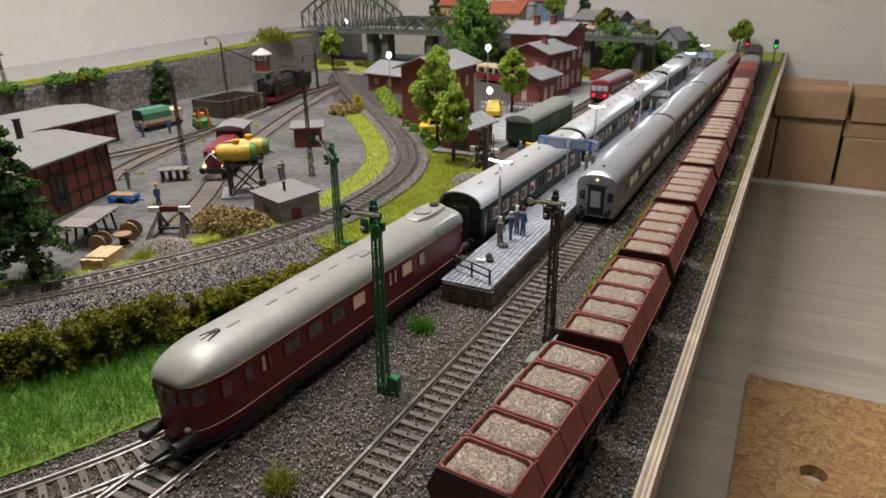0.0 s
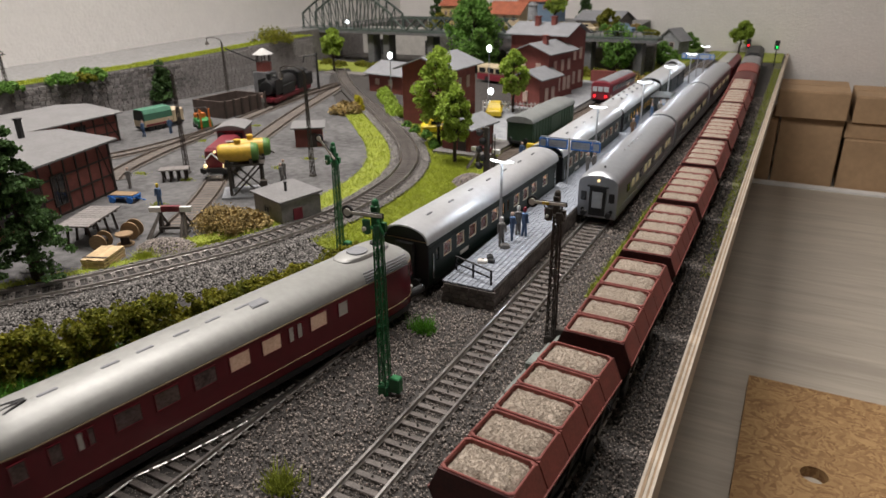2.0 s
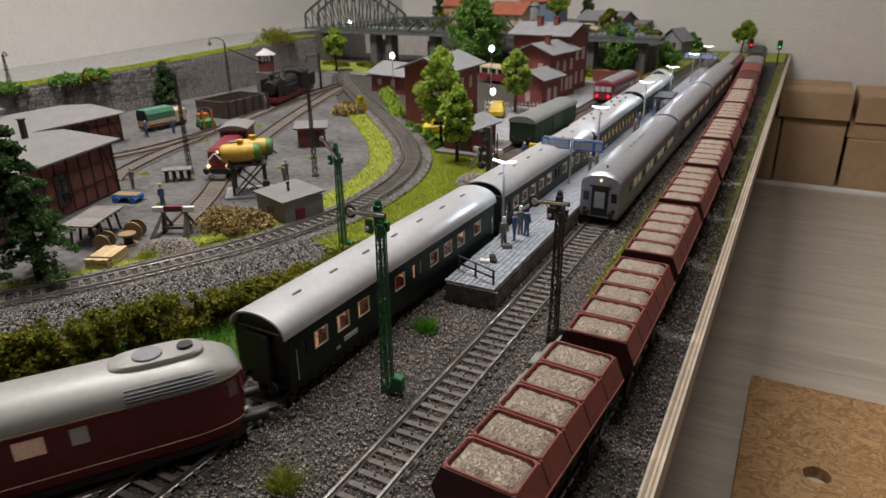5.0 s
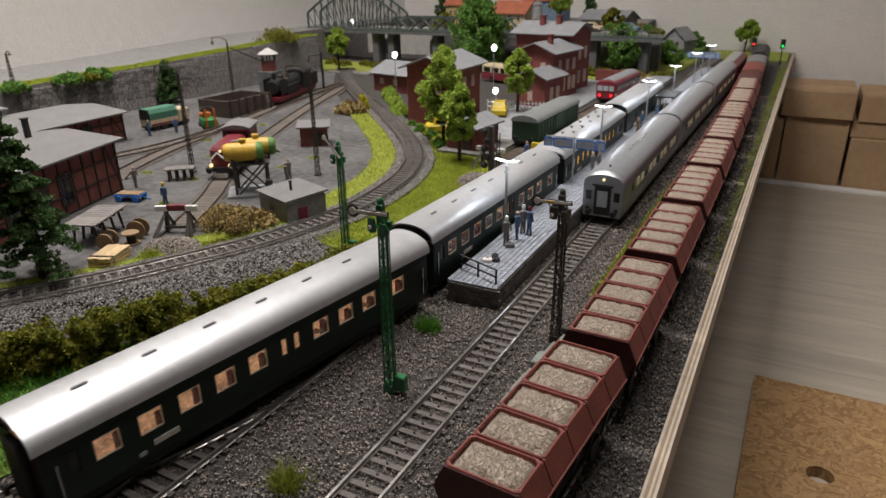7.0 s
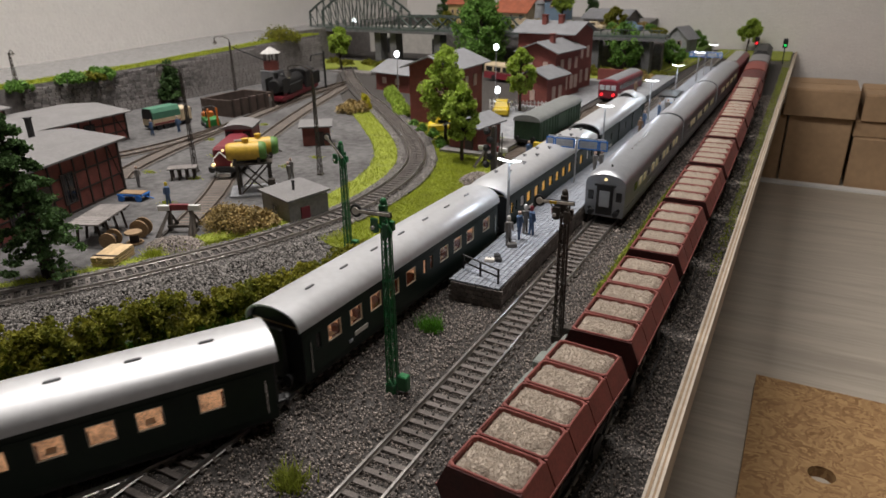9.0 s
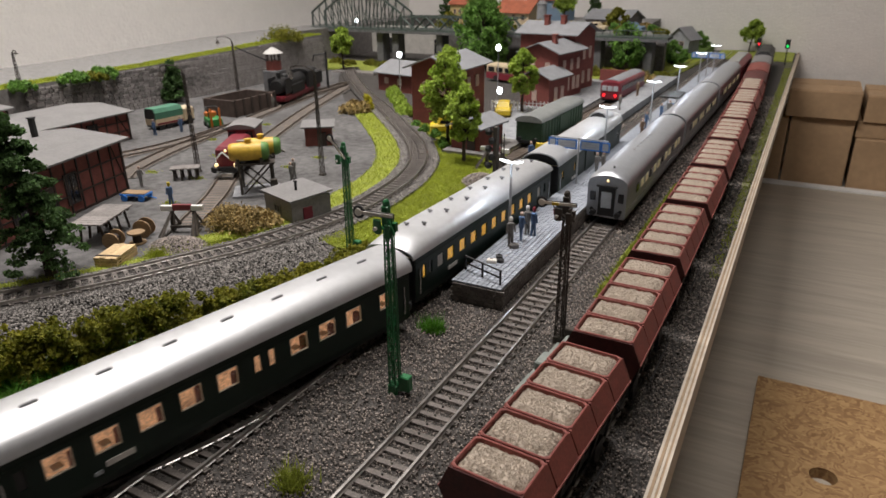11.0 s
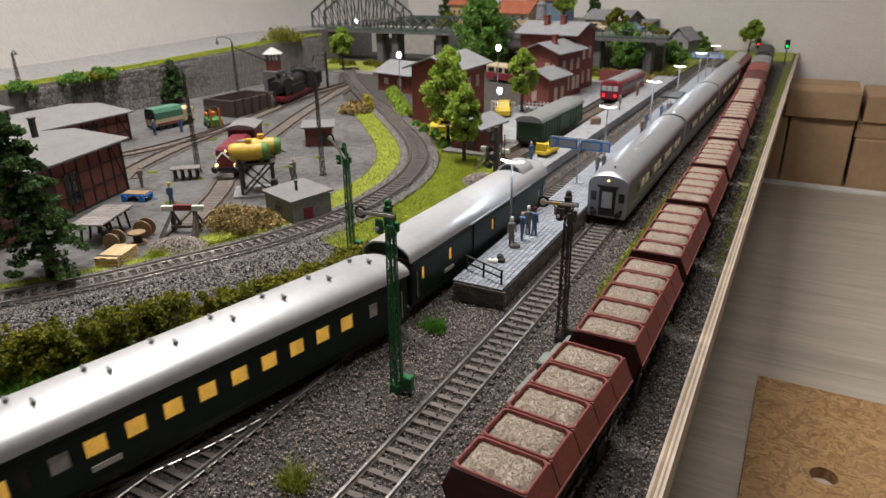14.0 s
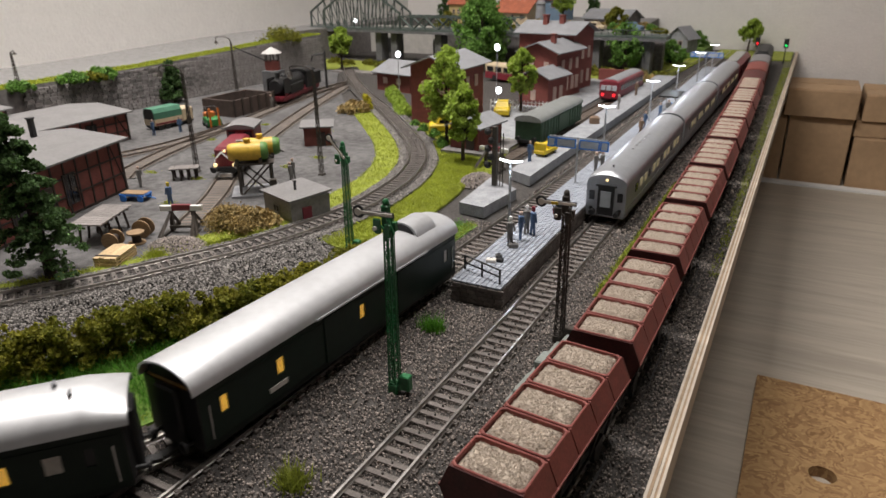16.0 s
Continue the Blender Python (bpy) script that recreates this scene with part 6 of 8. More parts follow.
def oil_tank():
    """A yellow tank on a lattice stand."""
    th = thing("fuel_tank", "yellow fuel tank with green end on a dark lattice stand", "tank", at=pose(-0.303, 0.432, -0.002, 0, 0, -50))
    L, r, zc = 0.034, 0.0080, 0.0415
    part("stand_deck", Geo().box(0, 0, 0.0305, 0.030, 0.034, 0.0015), SIGNAL_DARK, th)
    for sx in (-0.012, 0.012):
        for sy in (-0.0135, 0.0135):
            part("leg", Geo().box(sx, sy, 0, 0.0022, 0.0022, 0.0305), SIGNAL_DARK, th)
        part("cross_brace", Geo().tube((sx, -0.0135, 0.002), (sx, 0.0135, 0.029), 0.0008, 0.0008, 5).tube((sx, 0.0135, 0.002), (sx, -0.0135, 0.029), 0.0008, 0.0008, 5), SIGNAL_DARK, th)
    for sy in (-0.0135, 0.0135):
        part("cross_brace", Geo().tube((-0.012, sy, 0.002), (0.012, sy, 0.029), 0.0008, 0.0008, 5).tube((0.012, sy, 0.002), (-0.012, sy, 0.029), 0.0008, 0.0008, 5), SIGNAL_DARK, th)
    for dx, dy in ((-0.0080, 0.006), (0.0080, -0.004)):
        round_ = lambda yy, q: [(dx + r * q * math.cos(k), dy + yy, zc + r * q * math.sin(k)) for k in [2 * math.pi * i / 24 for i in range(24)]]
        part("tank_shell", Geo().loft([round_(-L / 2, 0.75), round_(-L / 2 + 0.0015, 0.93), round_(-L / 2 + 0.004, 1), round_(L / 2 - 0.006, 1)]), TANK_YELLOW, th, "weathered yellow tank", True)
        part("tank_end", Geo().loft([round_(L / 2 - 0.006, 1), round_(L / 2 - 0.004, 1), round_(L / 2 - 0.0015, 0.93), round_(L / 2, 0.75)]), TANK_GREEN, th, "green tank end", True)
        part("manhole", Geo().tube((dx, dy, zc + r - 0.001), (dx, dy, zc + r + 0.0026), 0.0026, 0.0026, 12).tube((dx, dy, zc + r + 0.0026), (dx, dy, zc + r + 0.0034), 0.0032, 0.0030, 12), TANK_YELLOW, th)
        for sy in (-0.010, 0.010):
            part("saddle", Geo().box(dx, dy + sy, 0.0318, 0.013, 0.0026, 0.005), SIGNAL_DARK, th)
        part("valve", Geo().tube((dx, dy + L / 2 - 0.001, zc - 0.004), (dx, dy + L / 2 + 0.003, zc - 0.006), 0.0008, 0.0008, 6), SIGNAL_DARK, th)
    part("walkway", Geo().box(-0.002, -0.008, zc + r - 0.001, 0.005, 0.012, 0.001), WOOD_GREY, th)
    part("drip_tray", Geo().box(0, -0.002, 0.0015, 0.034, 0.040, 0.0025, c=0.0005), CONCRETE, th)
    part("pump", Geo().box(0.017, 0.015, 0, 0.006, 0.006, 0.018, c=0.0006), SIGNAL_DARK, th)


oil_tank()


def yard_loco():
    L = 0.115
    q = spline(YARD_TRACK, 0.004)[0]
    f = lambda yy: np.array([np.interp(yy, q[:, 1], q[:, 0]), yy])
    a, b = f(0.448), f(0.448 + L * 0.88)
    d = b - a
    th = thing("shunting_locomotive", "dark red diesel shunting locomotive with lit yellow lamps", "locomotive", "locomotives", at=Matrix.Translation((a[0], a[1], 0)) @ Matrix.Rotation(math.atan2(d[1], d[0]) - math.pi / 2, 4, "Z"))
    w = 0.029
    part("frame", Geo().box(0, L / 2, 0.008, w, L, 0.004), BLACK, th)
    part("hood", Geo().box(0, 0.035, 0.012, 0.021, 0.062, 0.0185, c=0.0028), LOCO_RED, th, "dark red bonnet")
    part("cab", Geo().box(0, 0.083, 0.012, w * 0.98, 0.034, 0.024, c=0.001), LOCO_RED, th)
    part("cab_roof", Geo().prism([(x, 0.036 + 0.0035 * math.cos(x / 0.0155 * 1.5)) for x in (-0.0155, -0.010, -0.005, 0, 0.005, 0.010, 0.0155)] + [(0.0155, 0.0345), (-0.0155, 0.0345)], 0.064, 0.103), ROOF_FELT, th)
    part("rear_hood", Geo().box(0, 0.108, 0.012, 0.021, 0.014, 0.017, c=0.002), LOCO_RED, th)
    for s in (-1, 1):
        part("cab_window", Geo().box(s * 0.0085, 0.0656, 0.025, 0.0075, 0.001, 0.007), DARKGLASS, th)
        part("headlamp", Geo().tube((s * 0.009, -0.001, 0.0145), (s * 0.009, 0.001, 0.0145), 0.0017, 0.0017, 12), LAMP_WARM, th, "lit yellow headlamp")
        part("buffer", Geo().tube((s * 0.0095, -0.006, 0.0105), (s * 0.0095, 0.001, 0.0105), 0.0026, 0.0022, 12), BLACK, th)
        part("zigzag_stripe", Geo().pipe([(s * 0.0108, 0.006, 0.016), (s * 0.0108, 0.014, 0.022), (s * 0.0108, 0.022, 0.016), (s * 0.0108, 0.030, 0.022)], 0.0007, 4), WHITE, th)
        for k in range(3):
            part("wheel", Geo().tube((s * 0.0082, 0.025 + k * 0.03, 0.008), (s * 0.0100, 0.025 + k * 0.03, 0.008), 0.0060, 0.0058, 14), BLACK, th)
    part("top_lamp", Geo().tube((0, 0.0035, 0.0272), (0, 0.0045, 0.0272), 0.0013, 0.0013, 10), LAMP_WARM, th)
    part("front_stripe", Geo().pipe([(-0.009, 0.0035, 0.020), (-0.003, 0.0035, 0.026), (0.003, 0.0035, 0.020), (0.009, 0.0035, 0.026)], 0.0008, 4), WHITE, th)
    part("plough", Geo().box(0, -0.003, 0.0035, 0.014, 0.003, 0.004, c=0.0005), CHROME, th)


yard_loco()


def truck():
    th = thing("lorry", "cream lorry with green canvas cover", "lorry", at=pose(-0.606, 0.570, 0, 0, 0, -4) @ Matrix.Scale(0.90, 4))
    part("chassis", Geo().box(0, 0.032, 0.004, 0.020, 0.066, 0.003), BLACK, th)
    part("load_bed", Geo().box(0, 0.022, 0.007, 0.024, 0.046, 0.009), CREAM_PAINT, th)
    prof = [(-0.012, 0.016), (-0.012, 0.025), (-0.009, 0.0305), (0.009, 0.0305), (0.012, 0.025), (0.012, 0.016)]
    part("canvas_cover", Geo().prism(prof, -0.001, 0.045), CANVAS, th, "green canvas cover")
    # Black plate stands for the shaded inside of the cover.
    part("cover_inside_dark", Geo().prism([(x * 0.86, z * 0.985) for x, z in prof], -0.0018, 0.0), BLACK, th)
    part("cab", Geo().box(0, 0.056, 0.007, 0.022, 0.020, 0.018, c=0.002), CREAM_PAINT, th)
    part("windscreen", Geo().box(0, 0.0665, 0.016, 0.018, 0.0012, 0.006), DARKGLASS, th)
    for s in (-1, 1):
        for y in (0.008, 0.020, 0.056):
            part("wheel", Geo().tube((s * 0.009, y, 0.005), (s * 0.0118, y, 0.005), 0.005, 0.005, 14), BLACK, th)
        part("side_stripe", Geo().box(s * 0.0122, 0.022, 0.008, 0.0006, 0.044, 0.0025), LOCO_RED, th)


CREAM_PAINT = mat("cream_paint", (0.55, 0.45, 0.30), 0.5, var=0.1)
CANVAS = mat("green_canvas", (0.07, 0.20, 0.13), 0.8, var=0.15, scale=90)
truck()


def forklift():
    th = thing("forklift", "green and orange forklift truck", "forklift", at=pose(-0.553, 0.622, 0, 0, 0, 60) @ Matrix.Scale(1.35, 4))
    part("body", Geo().box(0, 0, 0.002, 0.013, 0.020, 0.007, c=0.001), FORK_GREEN, th)
    part("counterweight", Geo().box(0, 0.008, 0.009, 0.011, 0.006, 0.004, c=0.001), FORK_ORANGE, th)
    part("mast", Geo().box(-0.004, -0.011, 0.001, 0.0015, 0.0018, 0.018).box(0.004, -0.011, 0.001, 0.0015, 0.0018, 0.018), FORK_ORANGE, th)
    part("seat", Geo().box(0, 0.002, 0.009, 0.005, 0.004, 0.005, c=0.0005), FORK_ORANGE, th)
    part("guard", Geo().pipe([(-0.005, -0.006, 0.009), (-0.005, -0.006, 0.018), (-0.005, 0.006, 0.018), (0.005, 0.006, 0.018), (0.005, -0.006, 0.018), (0.005, -0.006, 0.009)], 0.0006), BLACK, th)
    for s in (-1, 1):
        part("fork", Geo().box(s * 0.003, -0.018, 0.001, 0.0015, 0.012, 0.0006), BLACK, th)
        for y in (-0.006, 0.006):
            part("wheel", Geo().tube((s * 0.0055, y, 0.0026), (s * 0.0075, y, 0.0026), 0.0026, 0.0026, 12), BLACK, th)


FORK_GREEN = mat("forklift_green", (0.03, 0.22, 0.05), 0.5, var=0.15)
FORK_ORANGE = mat("forklift_orange", (0.60, 0.16, 0.02), 0.5, var=0.15)
forklift()

for x_, y_, m_, t_, l_ in ((-0.578, 0.550, FIG_BLUE, 0, "model worker figure in blue beside the lorry"), (-0.563, 0.578, FIG_BLUE, 60, "model worker figure crouching near the forklift"), (-0.343, 0.368, FIG_BLUE, 20, "model worker figure in blue overalls"),
                           (-0.412, 0.394, FIG_GREY, 90, "dark model figure walking beside the shed"), (-0.293, 0.466, FIG_GREY, 120, "model railwayman in brown coat"), (-0.300, 0.478, FIG_GREY, 10, "model worker beside the tank stand"), (-0.565, 0.75, FIG_GREY, 30, "model fireman beside the engine")):
    figure(x_, y_, 0.0002, m_, t_, label=l_, hat=YELLOW if "overalls" in l_ else None)


def yard_lamp(x, y, h, turn, m, lit=False, z=0.0, reach=0.024):
    th = thing("yard_lamp", "tall dark lattice lamp post with curved arm", "street lamp", "yard lamps", at=pose(x, y, z, 0, 0, turn))
    part("foot", Geo().box(0, 0, -0.001, 0.006, 0.006, 0.003, c=0.0005), m, th)
    for sx in (-1, 1):
        for sy in (-1, 1):
            part("corner_post", Geo().tube((sx * 0.0018, sy * 0.0018, 0.001), (sx * 0.0007, sy * 0.0007, h * 0.93), 0.0004, 0.0004, 4), m, th)
    g = Geo()
    n = int(h / 0.005)
    for i in range(n):
        z0, z1 = 0.002 + h * 0.9 * i / n, 0.002 + h * 0.9 * (i + 1) / n
        a0, a1 = 0.0018 - 0.0011 * i / n, 0.0018 - 0.0011 * (i + 1) / n
        s = 1 if i % 2 else -1
        for k in range(4):
            r = Matrix.Rotation(k * math.pi / 2, 3, "Z")
            g.tube(r @ Vector((-a0 * s, -a0, z0)), r @ Vector((a1 * s, -a1, z1)), 0.0003, 0.0003, 4)
    part("lattice", g, m, th)
    pts = [(0, 0, h * 0.92), (-0.0015, 0, h * 0.965), (-reach * 0.4, 0, h), (-reach * 0.8, 0, h), (-reach, 0, h * 0.985), (-reach, 0, h * 0.94)]
    part("arm", Geo().pipe(pts, 0.0006, 6), m, th)
    part("shade", Geo().tube((-reach, 0, h * 0.90), (-reach, 0, h * 0.945), 0.0032, 0.0010, 12), m, th)
    part("bulb", Geo().ball(-reach, 0, h * 0.895, 0.0016), LAMP_WARM if lit else GREYWIN, th)


yard_lamp(-0.283, 0.500, 0.104, 12, SIGNAL_DARK)
yard_lamp(-0.4036, 0.4548, 0.104, 15, SIGNAL_DARK)
yard_lamp(-0.640, 0.760, 0.098, 15, SIGNAL_DARK)
yard_lamp(-0.800, 0.530, 0.040, 185, SIGNAL_DARK, z=0.0545, reach=0.007)

# ---- coal bunker, sand tower, steam engine ----
bunker = thing("coal_bunker", "open dark timber coal bunker", "coal bunker", at=pose(-0.594, 0.716, 0, 0, 0, 90))
for cx, cy, sx, sy in ((0, -0.027, 0.085, 0.003), (0, 0.027, 0.085, 0.003), (-0.041, 0, 0.003, 0.051), (0.041, 0, 0.003, 0.051)):
    part("plank_wall", Geo().box(cx, cy, 0, sx, sy, 0.023), TIMBER_BROWN, bunker)
for i in range(6):
    part("post", Geo().box(-0.040 + i * 0.016, -0.0295, 0, 0.003, 0.002, 0.025), TIMBER, bunker)
part("coal_heap", Geo().ball(0, 0, 0, 0.038, 0.023, 0.010, 14, 6), BLACK, bunker)

tower = thing("sand_tower", "dark sand tower with pale hexagonal roof", "tower", at=pose(-0.640, 0.845, 0))
part("base", Geo().box(0, 0, 0, 0.028, 0.026, 0.040, c=0.001), CONCRETE_DARK, tower)
for i in range(6):
    a = 2 * math.pi * i / 6
    part("post", Geo().tube((0.011 * math.cos(a), 0.011 * math.sin(a), 0.050), (0.011 * math.cos(a), 0.011 * math.sin(a), 0.068), 0.0009), TIMBER, tower)
part("cabin_wall", Geo().tube((0, 0, 0.040), (0, 0, 0.054), 0.0125, 0.0125, 6), BRICK, tower)
part("roof", Geo().tube((0, 0, 0.066), (0, 0, 0.075), 0.0175, 0.002, 6), ROOF_PALE, tower)
part("crane_arm", Geo().tube((0, 0, 0.05), (-0.05, -0.03, 0.076), 0.0010), BLACK, tower)


def steam_engine():
    th = thing("steam_locomotive", "black steam locomotive with red wheels and frame", "locomotive", "locomotives", at=pose(-0.575, 0.770, 0, 0, 0, 17))
    part("frame", Geo().box(0, 0.075, 0.006, 0.027, 0.150, 0.006), LOCO_RED, th, "red frame")
    part("boiler", Geo().tube((0, 0.006, 0.0265), (0, 0.095, 0.0265), 0.0112, 0.0112, 20), BLACK, th)
    part("smokebox_door", Geo().tube((0, 0.004, 0.0265), (0, 0.0062, 0.0265), 0.0095, 0.0105, 20), BLACK, th)
    part("chimney", Geo().tube((0, 0.016, 0.036), (0, 0.016, 0.046), 0.0032, 0.0036, 12), BLACK, th)
    for y in (0.038, 0.062):
        part("dome", Geo().ball(0, y, 0.037, 0.0048, 0.0048, 0.0058), BLACK, th)
    for s in (-1, 1):
        part("smoke_deflector", Geo().box(s * 0.0135, 0.020, 0.016, 0.0008, 0.026, 0.022), BLACK, th)
        part("side_tank", Geo().box(s * 0.0115, 0.055, 0.013, 0.006, 0.05, 0.013), BLACK, th)
        for k in range(5):
            part("wheel", Geo().tube((s * 0.0082, 0.020 + k * 0.026, 0.0095), (s * 0.0102, 0.020 + k * 0.026, 0.0095), 0.0075, 0.0075, 16), LOCO_RED, th)
        part("coupling_rod", Geo().box(s * 0.0112, 0.072, 0.008, 0.0008, 0.08, 0.0014), CHROME, th)
        part("buffer", Geo().tube((s * 0.0095, -0.006, 0.0105), (s * 0.0095, 0.001, 0.0105), 0.0028, 0.0022, 12), LOCO_RED, th)
    part("cab", Geo().box(0, 0.112, 0.012, 0.029, 0.032, 0.025, c=0.001), BLACK, th)
    part("cab_roof", Geo().prism([(0.0155 * math.cos(t), 0.037 + 0.005 * math.sin(t)) for t in [math.pi * (1 - i / 8) for i in range(9)]], 0.094, 0.132), BLACK, th)
    part("tender", Geo().box(0, 0.146, 0.012, 0.027, 0.030, 0.020, c=0.001), BLACK, th)
    part("buffer_beam", Geo().box(0, 0.0, 0.008, 0.027, 0.002, 0.006), LOCO_RED, th)


steam_engine()
slab("ash_pit", -0.645, -0.625, 0.88, 0.935, -0.001, 0.006, CONCRETE_DARK, kind="", label="low concrete loading plinth beside the yard track", category="plinth")
post_ = thing("water_crane", "dark iron water crane beside the track", "water crane", at=pose(-0.60, 0.93, 0))
part("column", Geo().tube((0, 0, 0), (0, 0, 0.062), 0.0022, 0.0016, 10), BLACK, post_)
part("spout", Geo().pipe([(0, 0, 0.058), (-0.018, -0.01, 0.056), (-0.02, -0.011, 0.046)], 0.0012), BLACK, post_)

# ---- retaining wall, upper road ----
WX = -0.745


def wall_top(y):
    return float(np.interp(y, [-0.9, 0.4, 0.7, 1.0, 1.28], [0.052, 0.054, 0.058, 0.068, 0.072]))


retain = thing("retaining_wall", "grey rubble stone retaining wall below the upper road", "wall", kind="structure")
g = Geo()
WALL_END = 1.12
ys_ = np.linspace(-0.9, WALL_END, 40)
g.loft([[(WX - 0.004, y, -0.001), (WX, y, -0.001), (WX - 0.003, y, wall_top(y)), (WX - 0.007, y, wall_top(y))] for y in ys_])
part("wall_core", g, STONE_BED, retain)
random.seed(7)
STN = [Geo().box(0, 0, 0, 0.0022, sy, sz, c=0.0006).mesh("stone", STONE) for sy, sz in ((0.0085, 0.0042), (0.0062, 0.0040), (0.0105, 0.0044), (0.0072, 0.0036))]
rest, count = Geo(), 0
z = 0.0005
while z < 0.07:
    y = 0.50 + random.uniform(0, 0.006)
    while y < WALL_END - 0.012:
        k = random.randrange(4)
        sy = (0.0085, 0.0062, 0.0105, 0.0072)[k]
        if z + 0.004 < wall_top(y):
            xx = WX - 0.003 * z / 0.06 + random.uniform(-0.0003, 0.0006)
            if y < 0.80 and count < 290 and z > 0.012:
                part("stone", STN[k], None, retain, at=pose(xx, y + sy / 2, z))
                count += 1
            else:
                rest.box(xx, y + sy / 2, z, 0.0022, sy, 0.0040, c=0.0005)
        y += sy + 0.0007
    z += 0.0047
tagged(part("far_stones", rest, STONE, retain), kind="stuff")
g = Geo()
g.loft([[(-0.95, y, wall_top(y) - 0.006), (WX - 0.0071, y, wall_top(y) - 0.006), (WX - 0.0071, y, wall_top(y) - 0.001), (-0.95, y, wall_top(y) - 0.0005)] for y in ys_])
tagged(part("upper_road", g, ROADGREY), "grey gravel road above the retaining wall", "road", kind="structure")

slab("wall_return", -0.95, WX - 0.008, WALL_END - 0.006, WALL_END + 0.004, -0.001, wall_top(WALL_END) - 0.0065, STONE_BED, label="rubble stone end of the retaining wall", category="wall")

# ---- station and town ----
def rowwin(face, us, z, w=0.006, h=0.013):
    return [(face, u, z, w, h) for u in us]


house("signal_house", "tall red brick station house with grey roof", -0.328, 0.752, 0, 0.064, 0.084, 0.073, 0.012, BRICK, ROOF_GREY, 0.009,
      windows=rowwin(1, (0.018, 0.035, 0.060), 0.044) + rowwin(1, (0.018, 0.060), 0.012) + rowwin(0, (0.02, 0.045), 0.040), gable="y", pane_m=PALE_TRIM, doors=[(0, 0.052, 0.012, 0.018, TIMBER)])
house("outbuilding", "low red brick outbuilding with grey roof", -0.520, 0.965, -12, 0.075, 0.075, 0.030, 0.014, BRICK, ROOF_GREY, 0.007, windows=rowwin(0, (0.02, 0.05), 0.012, 0.007, 0.008), pane_m=PALE_TRIM)
house("brick_cabin", "small red brick cabin with grey roof on a stone base", -0.212, 0.638, -8, 0.036, 0.048, 0.030, 0.007, BRICK, ROOF_GREY, 0.005, gable="y", windows=rowwin(1, (0.03,), 0.012, 0.008, 0.012), doors=[(0, 0.026, 0.010, 0.018, TIMBER)])
slab("stone_base", -0.216, -0.152, 0.622, 0.70, -0.001, 0.005, STONE_BED, kind="", label="dark stone footing of the cabin", category="plinth")
# station: low wing, middle, tall end
house("station_wing", "low red brick station wing with grey roof", -0.246, 0.925, -8, 0.046, 0.060, 0.042, 0.010, BRICK, ROOF_GREY, 0.006, gable="y", windows=rowwin(1, (0.02, 0.04), 0.008, 0.007, 0.018) + rowwin(0, (0.023,), 0.010), pane_m=PALE_TRIM)
house("station_building", "two-storey red brick station building with grey roof and chimneys", -0.270, 0.985, -8, 0.062, 0.085, 0.071, 0.012, BRICK, ROOF_GREY, 0.007, gable="y",
      windows=rowwin(1, (0.015, 0.035, 0.055, 0.07), 0.012, 0.007, 0.018) + rowwin(1, (0.02, 0.045, 0.068), 0.042, 0.006, 0.015) + rowwin(0, (0.02, 0.045), 0.042), pane_m=PALE_TRIM, chimney=[(0.040, 0.03, 0.007, 0.022, BRICK)])
house("station_hall", "tall red brick station hall with grey hipped roof", -0.308, 1.075, -8, 0.098, 0.075, 0.091, 0.014, BRICK, ROOF_GREY, 0.008, gable="x",
      windows=rowwin(1, (0.015, 0.035, 0.058), 0.012, 0.007, 0.018) + rowwin(1, (0.015, 0.035, 0.058), 0.050, 0.006, 0.017) + rowwin(0, (0.02, 0.05, 0.08), 0.056), pane_m=PALE_TRIM, chimney=[(0.035, 0.025, 0.008, 0.024, BRICK), (0.062, 0.030, 0.008, 0.024, BRICK)])
slab("platform_wall", -0.205, -0.155, 1.20, 1.208, -0.001, 0.020, BRICK, kind="", label="low red brick wall behind the station", category="wall")

def car(x, y, z, turn, m, label, L=0.050):
    th = thing("car", label, "car", "parked vehicles", at=pose(x, y, z, 0, 0, turn))
    w = 0.021
    part("body", Geo().box(0, 0, 0.003, w, L, 0.008, c=0.002), m, th)
    part("cabin", Geo().loft([[(-w * 0.44, -L * 0.25, 0.011), (w * 0.44, -L * 0.25, 0.011), (w * 0.44, L * 0.32, 0.011), (-w * 0.44, L * 0.32, 0.011)], [(-w * 0.36, -L * 0.14, 0.0175), (w * 0.36, -L * 0.14, 0.0175), (w * 0.36, L * 0.24, 0.0175), (-w * 0.36, L * 0.24, 0.0175)]]), m, th)
    for s in (-1, 1):
        part("side_window", Geo().box(s * w * 0.42, L * 0.04, 0.0118, 0.001, L * 0.36, 0.004), DARKGLASS, th)
        for k in (-0.3, 0.3):
            part("wheel", Geo().tube((s * 0.0085, k * L, 0.0036), (s * 0.0106, k * L, 0.0036), 0.0036, 0.0036, 12), BLACK, th)


# upper town behind the bridge
HILL = [(-0.62, 1.36), (-0.125, 1.345), (-0.135, 1.42), (-0.205, 1.55), (-0.225, 1.80), (-0.62, 1.80)]
tagged(part("hill", Geo().loft([[(x, y, -0.001) for x, y in HILL], [(x, y, 0.066) for x, y in HILL]]), STONE_BED), "raised stone terrain behind the viaduct", "terrain", kind="structure")
tagged(part("hill_top", Geo().loft([[(x, y, 0.0662) for x, y in HILL], [(x, y, 0.069) for x, y in HILL]]), ROADGREY), "grey gravel top of the raised terrain", "terrain", kind="structure")
house("town_house", "pale town house with orange tiled roof", -0.545, 1.52, -10, 0.085, 0.060, 0.028, 0.022, CREAM_PAINT, TILE, 0.006, windows=rowwin(0, (0.02, 0.045, 0.07), 0.010, 0.007, 0.010), z=0.069)
